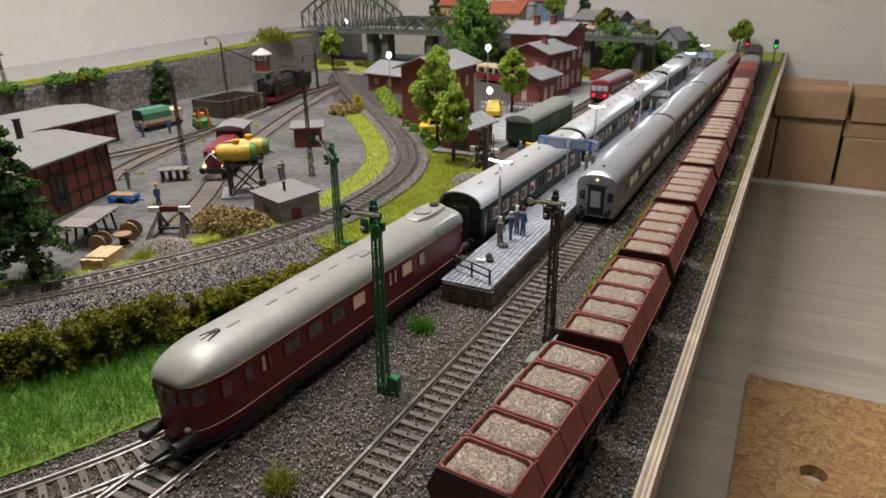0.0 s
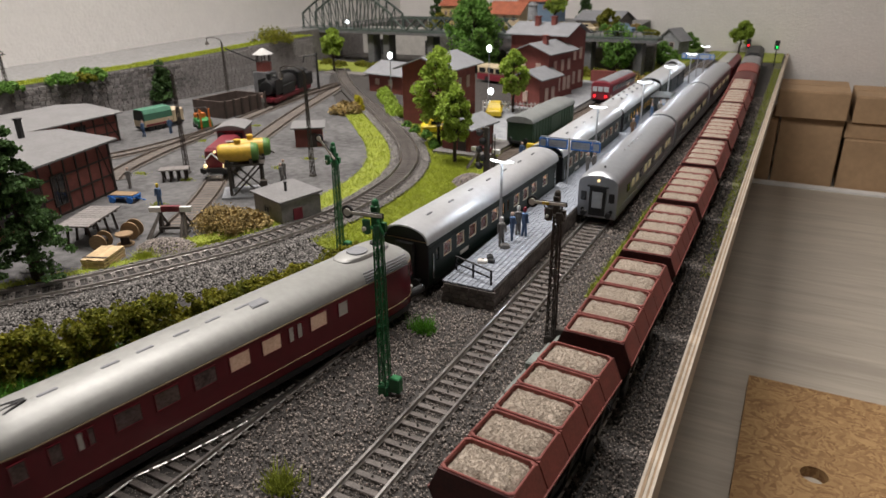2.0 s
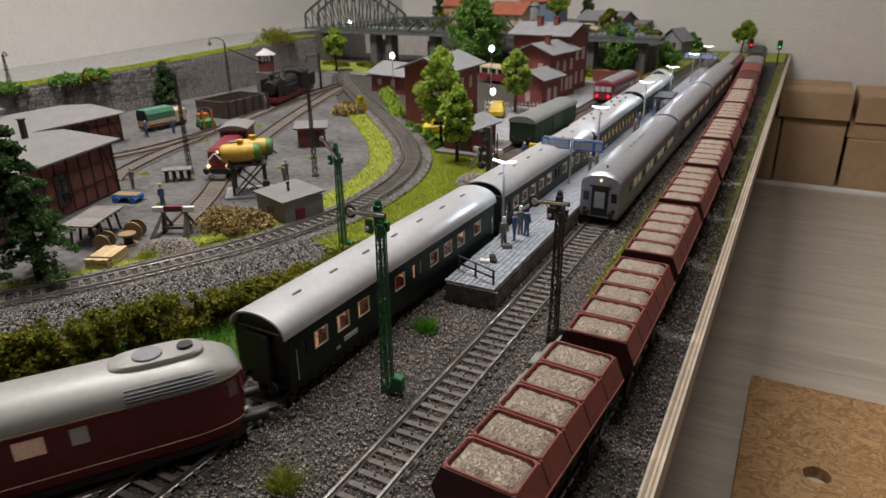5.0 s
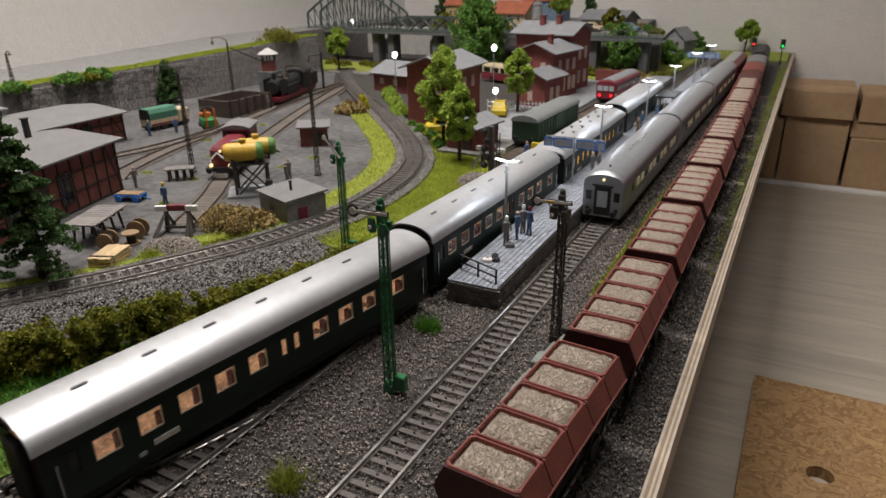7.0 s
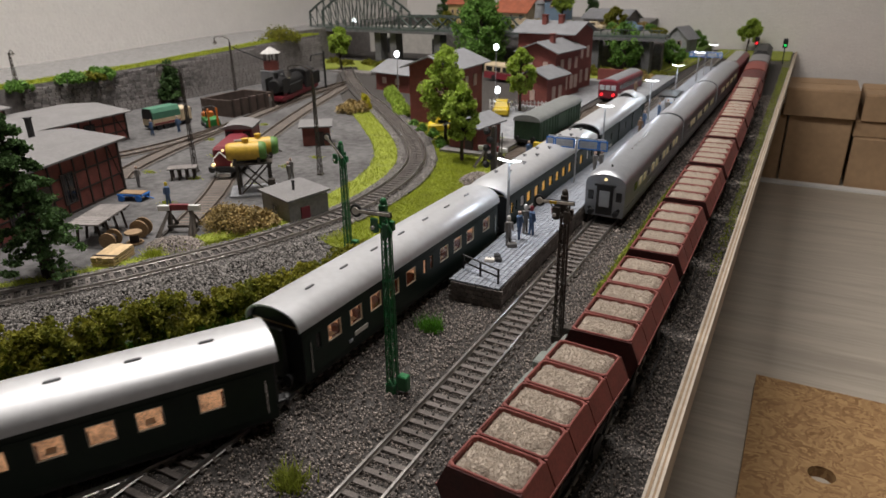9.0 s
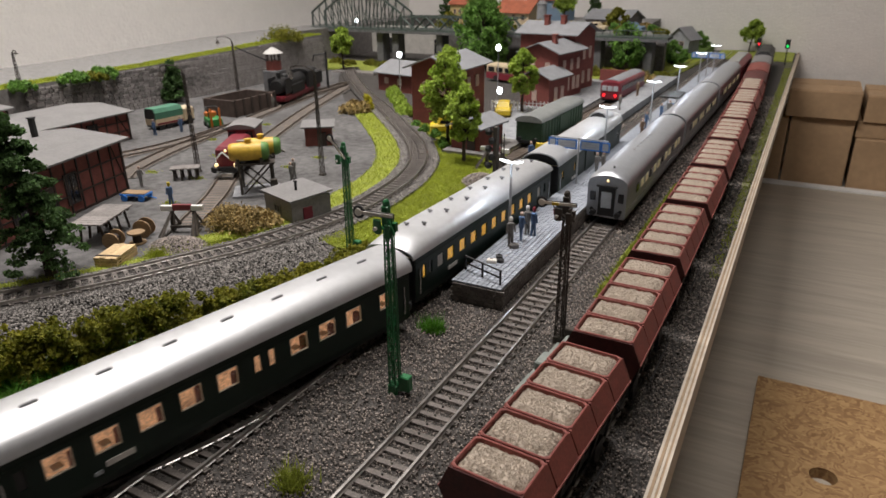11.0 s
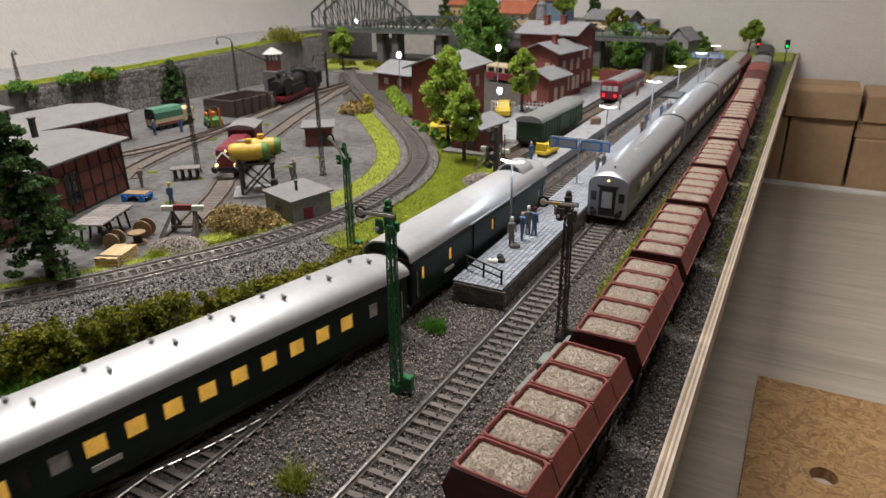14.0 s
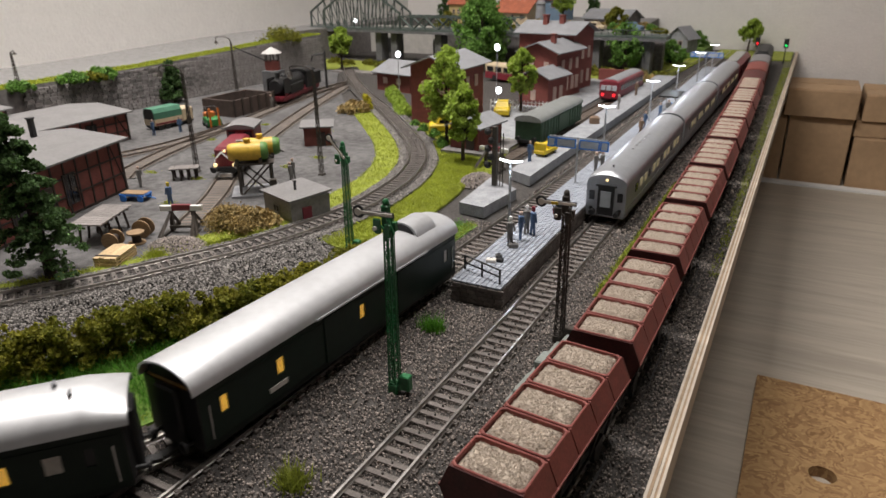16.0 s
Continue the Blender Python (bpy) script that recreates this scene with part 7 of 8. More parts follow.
house("town_house", "tall yellow town house", -0.70, 1.58, -10, 0.060, 0.060, 0.080, 0.020, YELLOW_WALL, TILE, 0.005, windows=rowwin(0, (0.015, 0.03, 0.045), 0.055, 0.006, 0.010), z=0.03)
house("town_house", "blue-grey town house with red roof", -0.52, 1.66, -10, 0.095, 0.060, 0.050, 0.020, BLUE_WALL, TILE, 0.005, windows=rowwin(0, (0.02, 0.045, 0.07), 0.03, 0.007, 0.010), z=0.069)
house("barn", "grey-roofed farm building on the hill", -0.335, 1.53, -14, 0.10, 0.07, 0.016, 0.016, WOOD_GREY, ROOF_GREY, 0.006, windows=rowwin(0, (0.03, 0.07), 0.005, 0.008, 0.006), z=0.069)
car(-0.20, 1.40, 0.069, 80, BLUE_WALL, "blue-grey car on the viaduct road", 0.045)
car(-0.27, 1.385, 0.069, 85, CREAM_PAINT, "cream car on the viaduct road", 0.045)
tw = thing("round_tower", "pale round stone tower on the hill", "tower", at=pose(-0.428, 1.50, 0.069))
part("shaft", Geo().tube((0, 0, 0), (0, 0, 0.045), 0.012, 0.010, 14), CONCRETE, tw)
part("cap", Geo().tube((0, 0, 0.045), (0, 0, 0.052), 0.0125, 0.006, 14), ROOF_GREY, tw)
house("cottage", "small grey cottage with pale gable near the far wall", -0.165, 1.60, -20, 0.050, 0.045, 0.030, 0.022, CONCRETE, ROOF_GREY, 0.005, gable="y", windows=rowwin(0, (0.017, 0.033), 0.014, 0.008, 0.010), z=0.012)
slab("cottage_mound", -0.18, -0.09, 1.585, 1.80, -0.001, 0.012, GRASS_SOIL, label="low grassy mound under the cottage", category="mound")

# ---- viaduct and truss bridge ----
BY0, BY1 = 1.285, 1.335
viaduct = thing("railway_bridge", "green steel arch truss bridge leading to a plate girder viaduct", "bridge")
part("deck", Geo().box(-0.51, (BY0 + BY1) / 2, 0.063, 0.80, BY1 - BY0, 0.006, c=0.0008), BRIDGE_GREEN, viaduct)
part("deck_edge", Geo().box(-0.51, BY0 - 0.001, 0.060, 0.80, 0.003, 0.005), CONCRETE_DARK, viaduct)
for yy in (BY0 + 0.002, BY1 - 0.002):
    n = 12
    x0, x1 = -0.905, -0.668
    top = lambda u: 0.068 + 0.032 + 0.052 * math.sin(math.pi * u)
    pts = [(x0 + (x1 - x0) * i / n, yy, top(i / n)) for i in range(n + 1)]
    for a, b in zip(pts, pts[1:]):
        part("arch_chord", Geo().tube(a, b, 0.0026, 0.0026, 5), BRIDGE_GREEN, viaduct)
    for xe, pe in ((x0, pts[0]), (x1, pts[-1])):
        part("end_post", Geo().tube((xe, yy, 0.068), pe, 0.0026, 0.0026, 5), BRIDGE_GREEN, viaduct)
    for i in range(1, n):
        part("hanger", Geo().tube((pts[i][0], yy, 0.066), pts[i], 0.0016, 0.0016, 4), BRIDGE_GREEN, viaduct)
    for i in range(n):
        a, b = (pts[i], (pts[i + 1][0], yy, 0.068)) if i < n / 2 else (pts[i + 1], (pts[i][0], yy, 0.068))
        part("diagonal", Geo().tube(a, b, 0.0012, 0.0012, 4), BRIDGE_GREEN, viaduct)
    x0, x1, n = -0.665, -0.40, 9
    part("top_chord", Geo().tube((x0, yy, 0.094), (x1, yy, 0.094), 0.0016, 0.0016, 5), BRIDGE_GREEN, viaduct)
    for i in range(n):
        xa, xb = x0 + (x1 - x0) * i / n, x0 + (x1 - x0) * (i + 1) / n
        part("diagonal", Geo().tube((xa, yy, 0.068 if i % 2 else 0.094), (xb, yy, 0.094 if i % 2 else 0.068), 0.0022, 0.0022, 4).tube((xa, yy, 0.067), (xa, yy, 0.094), 0.0009, 0.0009, 4), BRIDGE_GREEN, viaduct)
for x in (-0.73, -0.69, -0.58, -0.46, -0.35, -0.24, -0.145):
    part("pier", Geo().box(x, (BY0 + BY1) / 2, -0.001, 0.016, 0.030, 0.064, c=0.001), CONCRETE_DARK, viaduct)
for i in range(22):
    part("railing_post", Geo().box(-0.40 + i * 0.0132, BY0, 0.068, 0.0010, 0.0010, 0.012), BRIDGE_GREEN, viaduct)
part("railing", Geo().tube((-0.40, BY0, 0.079), (-0.115, BY0, 0.079), 0.0008, 0.0008, 4), BRIDGE_GREEN, viaduct)
viaduct.location.z = 0.001
slab("embankment", -0.95, -0.86, WALL_END + 0.0045, 1.80, -0.001, 0.066, STONE, label="stone embankment carrying the bridge end", category="embankment")
# Backdrop wall added below the deck, its colour lightened against the shade there.
slab("tunnel_wall", -0.86, -0.62, 1.46, 1.50, -0.001, 0.060, LIGHTENED_CONCRETE, label="added concrete wall below the bridge, lightened against the deck's shade", category="wall")
# Solid black slabs; the darkness of the openings is only their colour.
for x_ in (-0.80, -0.66):
    slab("tunnel_mouth", x_ - 0.018, x_ + 0.018, 1.452, 1.4595, -0.001, 0.034, BLACK, label="black slab standing for a shaded opening below the bridge", category="tunnel")

# ---- street lamps with white globes, light signals ----
def globe_lamp(x, y, h, z=0.0):
    th = thing("street_lamp", "street lamp with glowing white globe", "street lamp", "globe lamps", at=pose(x, y, z))
    part("pole", Geo().tube((0, 0, 0), (0, 0, h), 0.0008, 0.0006, 8), POLE_GREY, th)
    part("globe", Geo().ball(0, 0, h + 0.004, 0.0042, 0.0042, 0.005), LAMP_LIT, th, "glowing white globe")


globe_lamp(-0.440, 0.905, 0.062)
globe_lamp(-0.300, 0.965, 0.072)
globe_lamp(-0.262, 0.885, 0.022)
globe_lamp(-0.80, 1.31, 0.010, 0.069)


def light_signal(x, y, h, m, label, z=0.0):
    th = thing("light_signal", label, "signal", "light signals", at=pose(x, y, z))
    part("pole", Geo().tube((0, 0, 0), (0, 0, h), 0.0012, 0.0010, 8), BLACK, th)
    part("head", Geo().box(0, 0, h - 0.004, 0.009, 0.004, 0.018, c=0.0008), BLACK, th)
    part("lens", Geo().tube((0, -0.0032, h + 0.001), (0, -0.0018, h + 0.001), 0.0022, 0.0022, 14), m, th, "glowing lens")


light_signal(0.015, 1.690, 0.026, RED_LIGHT, "light signal showing red")
light_signal(0.0765, 1.557, 0.036, GREEN_LIGHT, "light signal showing green")


car(-0.240, 0.848, 0.0012, 20, YELLOW, "yellow van parked by the fence")
car(-0.262, 0.715, 0.0016, -60, YELLOW, "small yellow car behind the trees", 0.034)
bus = thing("bus", "red and cream bus at the station", "bus", at=pose(-0.330, 1.12, 0.0012, 0, 0, 70))
part("lower_body", Geo().box(0, 0, 0.003, 0.028, 0.13, 0.012, c=0.002), LOCO_RED, bus)
part("upper_body", Geo().box(0, 0, 0.015, 0.028, 0.13, 0.014, c=0.003), CREAM_PAINT, bus)
for s in (-1, 1):
    for i in range(6):
        part("window", Geo().box(s * 0.0141, -0.05 + i * 0.02, 0.016, 0.0008, 0.015, 0.008), DARKGLASS, bus)
    for k in (-0.04, 0.04):
        part("wheel", Geo().tube((s * 0.011, k, 0.005), (s * 0.0142, k, 0.005), 0.005, 0.005, 12), BLACK, bus)
fence = thing("fence", "white and dark station fence", "fence")
for i in range(16):
    part("post", Geo().box(-0.268 + i * 0.0052, 0.872 + i * 0.001, 0.001, 0.0012, 0.0012, 0.014), WHITE, fence)
for z_ in (0.006, 0.012):
    part("rail", Geo().tube((-0.268, 0.872, z_), (-0.190, 0.887, z_), 0.0006, 0.0006, 4), WHITE, fence)
tagged(part("road_bend", Geo().loft([[(x, y, 0.0661) for x, y in ((-0.95, WALL_END), (-0.86, WALL_END), (-0.862, 1.40), (-0.95, 1.40))], [(x, y, 0.0685) for x, y in ((-0.95, WALL_END), (-0.86, WALL_END), (-0.862, 1.40), (-0.95, 1.40))]]), ROADGREY), "grey gravel road leading on to the bridge", "road", kind="structure")
slab("level_crossing", -0.72, -0.62, 1.10, 1.13, -0.001, 0.0028, WOOD_GREY, label="plank level crossing over the tracks", category="crossing")

# ---- ground covers ----
def ragged(pts, step=0.006, amp=0.0022):
    """A closed outline with an uneven edge."""
    out = []
    n = len(pts)
    for i in range(n):
        a, b = np.array(pts[i]), np.array(pts[(i + 1) % n])
        L = np.linalg.norm(b - a)
        k = max(1, int(L / step))
        nr = np.array([-(b - a)[1], (b - a)[0]]) / max(L, 1e-9)
        for j in range(k):
            p = a + (b - a) * j / k
            out.append(tuple(p + nr * amp * noise.noise((p[0] * 90, p[1] * 90, 3.0))))
    return out


YARD_OUT = [(-0.36, 0.10), (-0.285, 0.232), (-0.250, 0.29), (-0.230, 0.335), (-0.216, 0.38), (-0.212, 0.44), (-0.225, 0.50), (-0.262, 0.57), (-0.335, 0.665), (-0.42, 0.755), (-0.50, 0.84), (-0.62, 0.985), (-0.70, 1.1), (-0.744, 1.15), (-0.744, 0.05), (-0.45, 0.05)]
sheet("yard", ragged(YARD_OUT), 0.0004, YARD, "fine grey plastered yard ground", "yard", 0.0016)


def strip_outline(pts, w0, w1):
    """An outline along a line, from w0 to w1 to its side."""
    p = spline(pts, 0.012)[0]
    tan = np.gradient(p, axis=0)
    tan /= np.hypot(tan[:, 0], tan[:, 1])[:, None]
    nor = np.c_[-tan[:, 1], tan[:, 0]]
    a, b = p + nor * w0, p + nor * w1
    return [tuple(q) for q in a] + [tuple(q) for q in b[::-1]]


sheet("ballast_shoulder", strip_outline(CURVE_TRACK[2:], -0.020, 0.017), 0.0024, SHADED_BED, "ballast bed under the curved track, darkened as shade between stones", "ballast", 0.0036)
for k_, pts_ in enumerate((YARD_TRACK, YARD_LOOP, YARD_THIRD)):
    sheet("track_bed", ragged(strip_outline(pts_, -0.0135, 0.0135)), 0.0009 + 0.0001 * k_, YARD_BED, "brown-grey bed under the yard track", "ballast", 0.0012)
INNER = CURVE_TRACK[5:16]
sheet("grass_verge", ragged(strip_outline(INNER, 0.019, 0.045)), 0.0016, GRASS_SOIL_LIGHT, "bright green grass verge inside the curve", "grass", 0.0030)
sheet("grass_verge", ragged(strip_outline(CURVE_TRACK[2:8], 0.0185, 0.029)), 0.0016, GRASS_SOIL_LIGHT, "narrow green verge inside the curve", "grass", 0.0030)
sheet("grass_verge", ragged(strip_outline(CURVE_TRACK[7:14], -0.023, -0.060)), 0.0016, GRASS_SOIL_LIGHT, "bright green grass verge outside the curve", "grass", 0.0030)
LAWN = [(-0.27, -0.05), (-0.175, 0.055), (-0.135, 0.098), (-0.118, 0.135), (-0.106, 0.165), (-0.098, 0.20), (-0.092, 0.25), (-0.086, 0.44), (-0.100, 0.44), (-0.138, 0.36), (-0.148, 0.26), (-0.175, 0.20), (-0.205, 0.15), (-0.25, 0.09), (-0.33, 0.0)]
sheet("lawn", ragged(LAWN), 0.0002, GRASS_SOIL, "green grass bank beside the track", "grass", 0.0026)
GARDEN = [(-0.34, 0.75), (-0.245, 0.675), (-0.19, 0.60), (-0.155, 0.535), (-0.128, 0.56), (-0.15, 0.62), (-0.152, 0.70), (-0.24, 0.74)]
sheet("garden", ragged(GARDEN), 0.0013, GRASS_SOIL_LIGHT, "bright green lawn with shrubs by the brick house", "grass", 0.0026)
FAR_MEADOW = [(-0.23, 1.21), (-0.105, 1.21), (-0.09, 1.40), (-0.08, 1.58), (-0.18, 1.58), (-0.26, 1.36)]
sheet("meadow", ragged(FAR_MEADOW), 0.0013, GRASS_SOIL_LIGHT, "green meadow beyond the station", "grass", 0.0026)
sheet("meadow", ragged([(-0.07, 1.62), (0.088, 1.62), (0.088, 1.79), (-0.07, 1.79)]), 0.0016, GRASS_SOIL_LIGHT, "green strip at the layout's end", "grass", 0.0026)
g = Geo()
g.loft([[(WX - 0.034, y, wall_top(y) - 0.002), (WX - 0.004, y, wall_top(y) - 0.002), (WX - 0.004, y, wall_top(y) + 0.0012), (WX - 0.034 + 0.006 * noise.noise((y * 30, 0, 0)), y, wall_top(y) + 0.0006)] for y in np.linspace(-0.5, WALL_END - 0.004, 120)])
tagged(part("road_verge", g, GRASS_SOIL_LIGHT), "bright green verge along the wall's top", "grass", kind="structure")
sheet("crossing_meadow", ragged([(-0.86, 1.13), (-0.60, 1.13), (-0.56, 1.27), (-0.86, 1.27)]), 0.0013, GRASS_SOIL_LIGHT, "grass and gravel below the bridge", "grass", 0.0026)
sheet("goods_verge", ragged([(0.085, 0.55), (0.0905, 0.55), (0.0905, 1.6), (0.078, 1.6), (0.083, 0.9)]), 0.0004, DULL_VERGE, "thin dull verge along the board's edge", "grass", 0.002)
sheet("goods_verge", ragged([(0.028, 0.36), (0.036, 0.36), (0.036, 0.62), (0.030, 0.62)]), 0.0006, GRASS_SOIL_LIGHT, "thin grass strip between the tracks", "grass", 0.002)

# ---- loose stones, blades and leaves ----
rng = np.random.default_rng(5)


def rotations(n):
    q = rng.normal(size=(n, 4))
    q /= np.linalg.norm(q, axis=1)[:, None]
    w, x, y, z = q.T
    return np.stack([np.stack([1 - 2 * (y * y + z * z), 2 * (x * y - z * w), 2 * (x * z + y * w)], 1), np.stack([2 * (x * y + z * w), 1 - 2 * (x * x + z * z), 2 * (y * z - x * w)], 1), np.stack([2 * (x * z - y * w), 2 * (y * z + x * w), 1 - 2 * (x * x + y * y)], 1)], 1)


OCTA = np.array([(1, 0, 0), (-1, 0, 0), (0, 1, 0), (0, -1, 0), (0, 0, 1), (0, 0, -1)], float)
OCTA_F = np.array([(0, 2, 4), (2, 1, 4), (1, 3, 4), (3, 0, 4), (2, 0, 5), (1, 2, 5), (3, 1, 5), (0, 3, 5)])


def stones(name, pts, size, m, label, category="gravel"):
    n = len(pts)
    sc = size[:, None, None] * rng.uniform(0.55, 1.15, (n, 6, 1)) * rng.uniform(0.7, 1.1, (n, 1, 3))
    v = np.einsum("nij,nkj->nki", rotations(n), OCTA[None] * sc) + pts[:, None, :]
    f = OCTA_F[None] + (np.arange(n) * 6)[:, None, None]
    return tagged(part(name, mesh_np(name, v.reshape(-1, 3), f.reshape(-1, 3), m), m), label, category, kind="stuff")


def dist_to(pts, line):
    p = spline(line, 0.006)[0]
    d = np.full(len(pts), 9.0)
    for k in range(0, len(pts), 20000):
        a = pts[k:k + 20000, None, :2] - p[None]
        d[k:k + 20000] = np.sqrt((a ** 2).sum(2)).min(1)
    return d


def inside(pts, poly):
    x, y = pts[:, 0], pts[:, 1]
    r = np.zeros(len(pts), bool)
    n = len(poly)
    for i in range(n):
        x0, y0 = poly[i]
        x1, y1 = poly[(i + 1) % n]
        c = ((y0 > y) != (y1 > y)) & (x < (x1 - x0) * (y - y0) / (y1 - y0 + 1e-12) + x0)
        r ^= c
    return r


def main_ballast(n, y0, y1, s0, s1):
    p = np.c_[rng.uniform(-0.10, 0.0915, n), rng.uniform(y0, y1, n), np.zeros(n)]
    d = np.minimum.reduce([dist_to(p, t) for t in (MIDDLE_TRACK, PLATFORM_TRACK, GOODS_TRACK)])
    stub = dist_to(p, MAIN_STUB)
    keep = ~inside(p, LAWN) & ~((p[:, 0] > PX0 - 0.001) & (p[:, 0] < PX1 + 0.001) & (p[:, 1] > PY0 - 0.001)) & ~((p[:, 0] < -0.078) & (p[:, 1] > 0.45))
    near = np.minimum(d, stub) < 0.0128
    p[:, 2] = np.where(near, -0.0010, -0.0004 + rng.uniform(0, 0.0004, n))
    keep &= ~(near & (rng.random(n) < 0.35))
    p = p[keep]
    size = rng.uniform(s0, s1, len(p)) * np.where(near[keep], 0.62, 1.0)
    return p, size


p1, s1 = main_ballast(60000, 0.04, 0.46, 0.00045, 0.00090)
wide_ = np.c_[rng.uniform(-0.27, -0.09, 30000), rng.uniform(-0.04, 0.15, 30000), np.full(30000, -0.0006)]
wide_ = wide_[~inside(wide_, LAWN)]
near_ = np.minimum(dist_to(wide_, PLATFORM_TRACK), dist_to(wide_, MAIN_STUB)) < 0.0128
p1, s1 = np.vstack([p1, wide_]), np.r_[s1, rng.uniform(0.0004, 0.0008, len(wide_)) * np.where(near_, 0.65, 1.0)]
p2, s2 = main_ballast(26000, 0.46, 1.15, 0.0008, 0.0013)
fill = []
for line_, n_ in ((MIDDLE_TRACK[2:], 22000), (PLATFORM_TRACK[4:16], 14000), (GOODS_TRACK[4:], 7000)):
    lp_ = spline(line_, 0.0004)[0]
    tn_ = np.gradient(lp_, axis=0)
    tn_ /= np.hypot(tn_[:, 0], tn_[:, 1])[:, None]
    k_ = rng.integers(0, len(lp_), n_)
    q_ = lp_[k_] + np.c_[-tn_[k_, 1], tn_[k_, 0]] * rng.uniform(-0.0118, 0.0118, n_)[:, None]
    fill.append(np.c_[q_, rng.uniform(-0.0003, 0.0002, n_)])
fill = np.vstack(fill)
stones("sleeper_ballast", fill, rng.uniform(0.00035, 0.0006, len(fill)), BALLAST, "fine grey-brown ballast between the sleepers")
stones("track_ballast", np.vstack([p1, p2]), np.r_[s1, s2], BALLAST, "coarse grey-brown ballast stones between the tracks")
pc = spline(CURVE_TRACK[2:16], 0.0002)[0]
tan_ = np.gradient(pc, axis=0)
tan_ /= np.hypot(tan_[:, 0], tan_[:, 1])[:, None]
ix = rng.integers(0, len(pc), 40000)
off = np.where(rng.random(40000) < 0.8, -rng.uniform(0.0125, 0.052, 40000), rng.uniform(0.0125, 0.020, 40000))
pp = pc[ix] + np.c_[-tan_[ix, 1], tan_[ix, 0]] * off[:, None]
zz = np.where(np.abs(off) < 0.020, 0.0022, 0.0022 - (np.abs(off) - 0.020) * 0.10)
keep_ = ~((pp[:, 1] > 0.385) & (off < -0.021))
inner_ = rng.integers(0, len(pc), 26000)
pi_ = pc[inner_] + np.c_[-tan_[inner_, 1], tan_[inner_, 0]] * rng.uniform(-0.012, 0.012, 26000)[:, None]
stones("curve_ballast", np.vstack([np.c_[pp, zz][keep_], np.c_[pi_, rng.uniform(0.0022, 0.0028, 26000)]]), np.r_[rng.uniform(0.0007, 0.0014, int(keep_.sum())), rng.uniform(0.00035, 0.0006, 26000)], BALLAST_COOL, "coarse blue-grey ballast stones beside the curved track")
nh = 2600
ang, rad = rng.uniform(0, 6.28, nh), np.sqrt(rng.random(nh))
heap = np.c_[-0.262 + 0.026 * rad * np.cos(ang), 0.304 + 0.018 * rad * np.sin(ang), 0.006 * (1 - rad ** 2)]
heap2 = np.c_[-0.135 + 0.018 * rad * np.cos(ang), 0.545 + 0.022 * rad * np.sin(ang), 0.008 * (1 - rad ** 2)]
stones("gravel_heap", heap, rng.uniform(0.0007, 0.0012, nh), BALLAST, "low heap of grey gravel beside the buffer stop")
stones("gravel_heap", heap2, rng.uniform(0.0008, 0.0013, nh), BALLAST, "low heap of grey gravel beside the platform end")


def blades(name, pts, h, m, label, lean=0.5, width=0.00035, category="grass"):
    n = len(pts)
    a = rng.uniform(0, 6.283, n)
    w = np.c_[np.cos(a), np.sin(a), np.zeros(n)] * (width * rng.uniform(0.7, 1.4, n))[:, None]
    tip = np.c_[rng.normal(0, lean, n) * h, rng.normal(0, lean, n) * h, h]
    v = np.stack([pts - w, pts + w, pts + tip], 1)
    f = np.arange(n * 3).reshape(-1, 3)
    return tagged(part(name, mesh_np(name, v.reshape(-1, 3), f, m), m), label, category, kind="stuff")


def scatter(poly, n, z):
    q = np.array(poly)
    lo, hi = q.min(0), q.max(0)
    p = np.c_[rng.uniform(lo[0], hi[0], n), rng.uniform(lo[1], hi[1], n), np.full(n, z)]
    return p[inside(p, poly)]


lp = scatter(LAWN, 95000, 0.001)
edge = dist_to(lp, PLATFORM_TRACK)
hl = np.clip((edge - 0.020) / 0.02, 0.15, 1) * rng.uniform(0.003, 0.0075, len(lp))
blades("lawn_grass", lp[edge > 0.018], hl[edge > 0.018], GRASS, "long green grass on the bank", 0.75, 0.00022)
near_edge = lp[(edge > 0.014) & (edge < 0.030)]
blades("verge_grass", near_edge, rng.uniform(0.0008, 0.0024, len(near_edge)), GRASS_YELLOW, "short yellow-green grass along the track", 0.7)
for poly, n in ((strip_outline(CURVE_TRACK[2:8], 0.0175, 0.031), 26000), (strip_outline(INNER, 0.0185, 0.046), 80000), (strip_outline(CURVE_TRACK[7:14], -0.0225, -0.061), 88000), (GARDEN, 45000), (FAR_MEADOW, 5000)):
    sp = scatter(poly, n, 0.0014)
    blades("verge_grass", sp, rng.uniform(0.0010, 0.0030, len(sp)), GRASS_LIGHT, "short bright spring-green grass", 0.7, 0.00024)
vy = rng.uniform(0.3, WALL_END - 0.006, 14000)
vp = np.c_[WX - 0.004 - rng.uniform(0, 0.030, 14000), vy, np.interp(vy, [0.4, 0.7, 1.0, 1.28], [0.0545, 0.0585, 0.0685, 0.0725])]
blades("verge_grass", vp, rng.uniform(0.001, 0.004, 14000), GRASS_LIGHT, "bright green grass on the wall's top", 0.6, 0.0007)
for x_, y_, m_, l_ in ((-0.040, 0.281, GRASS, "tuft of dark green grass in the ballast"), (-0.030, 0.150, GRASS_YELLOW, "tuft of yellow-green grass in the ballast"), (-0.262, 0.283, GRASS_LIGHT, "tuft of grass beside the curved track")):
    n = 420
    tp = np.c_[x_ + rng.normal(0, 0.0030, n), y_ + rng.normal(0, 0.0026, n), np.full(n, -0.0004)]
    blades("grass_tuft", tp, rng.uniform(0.003, 0.0085, n), m_, l_, 0.45, 0.0003, "grass tuft")


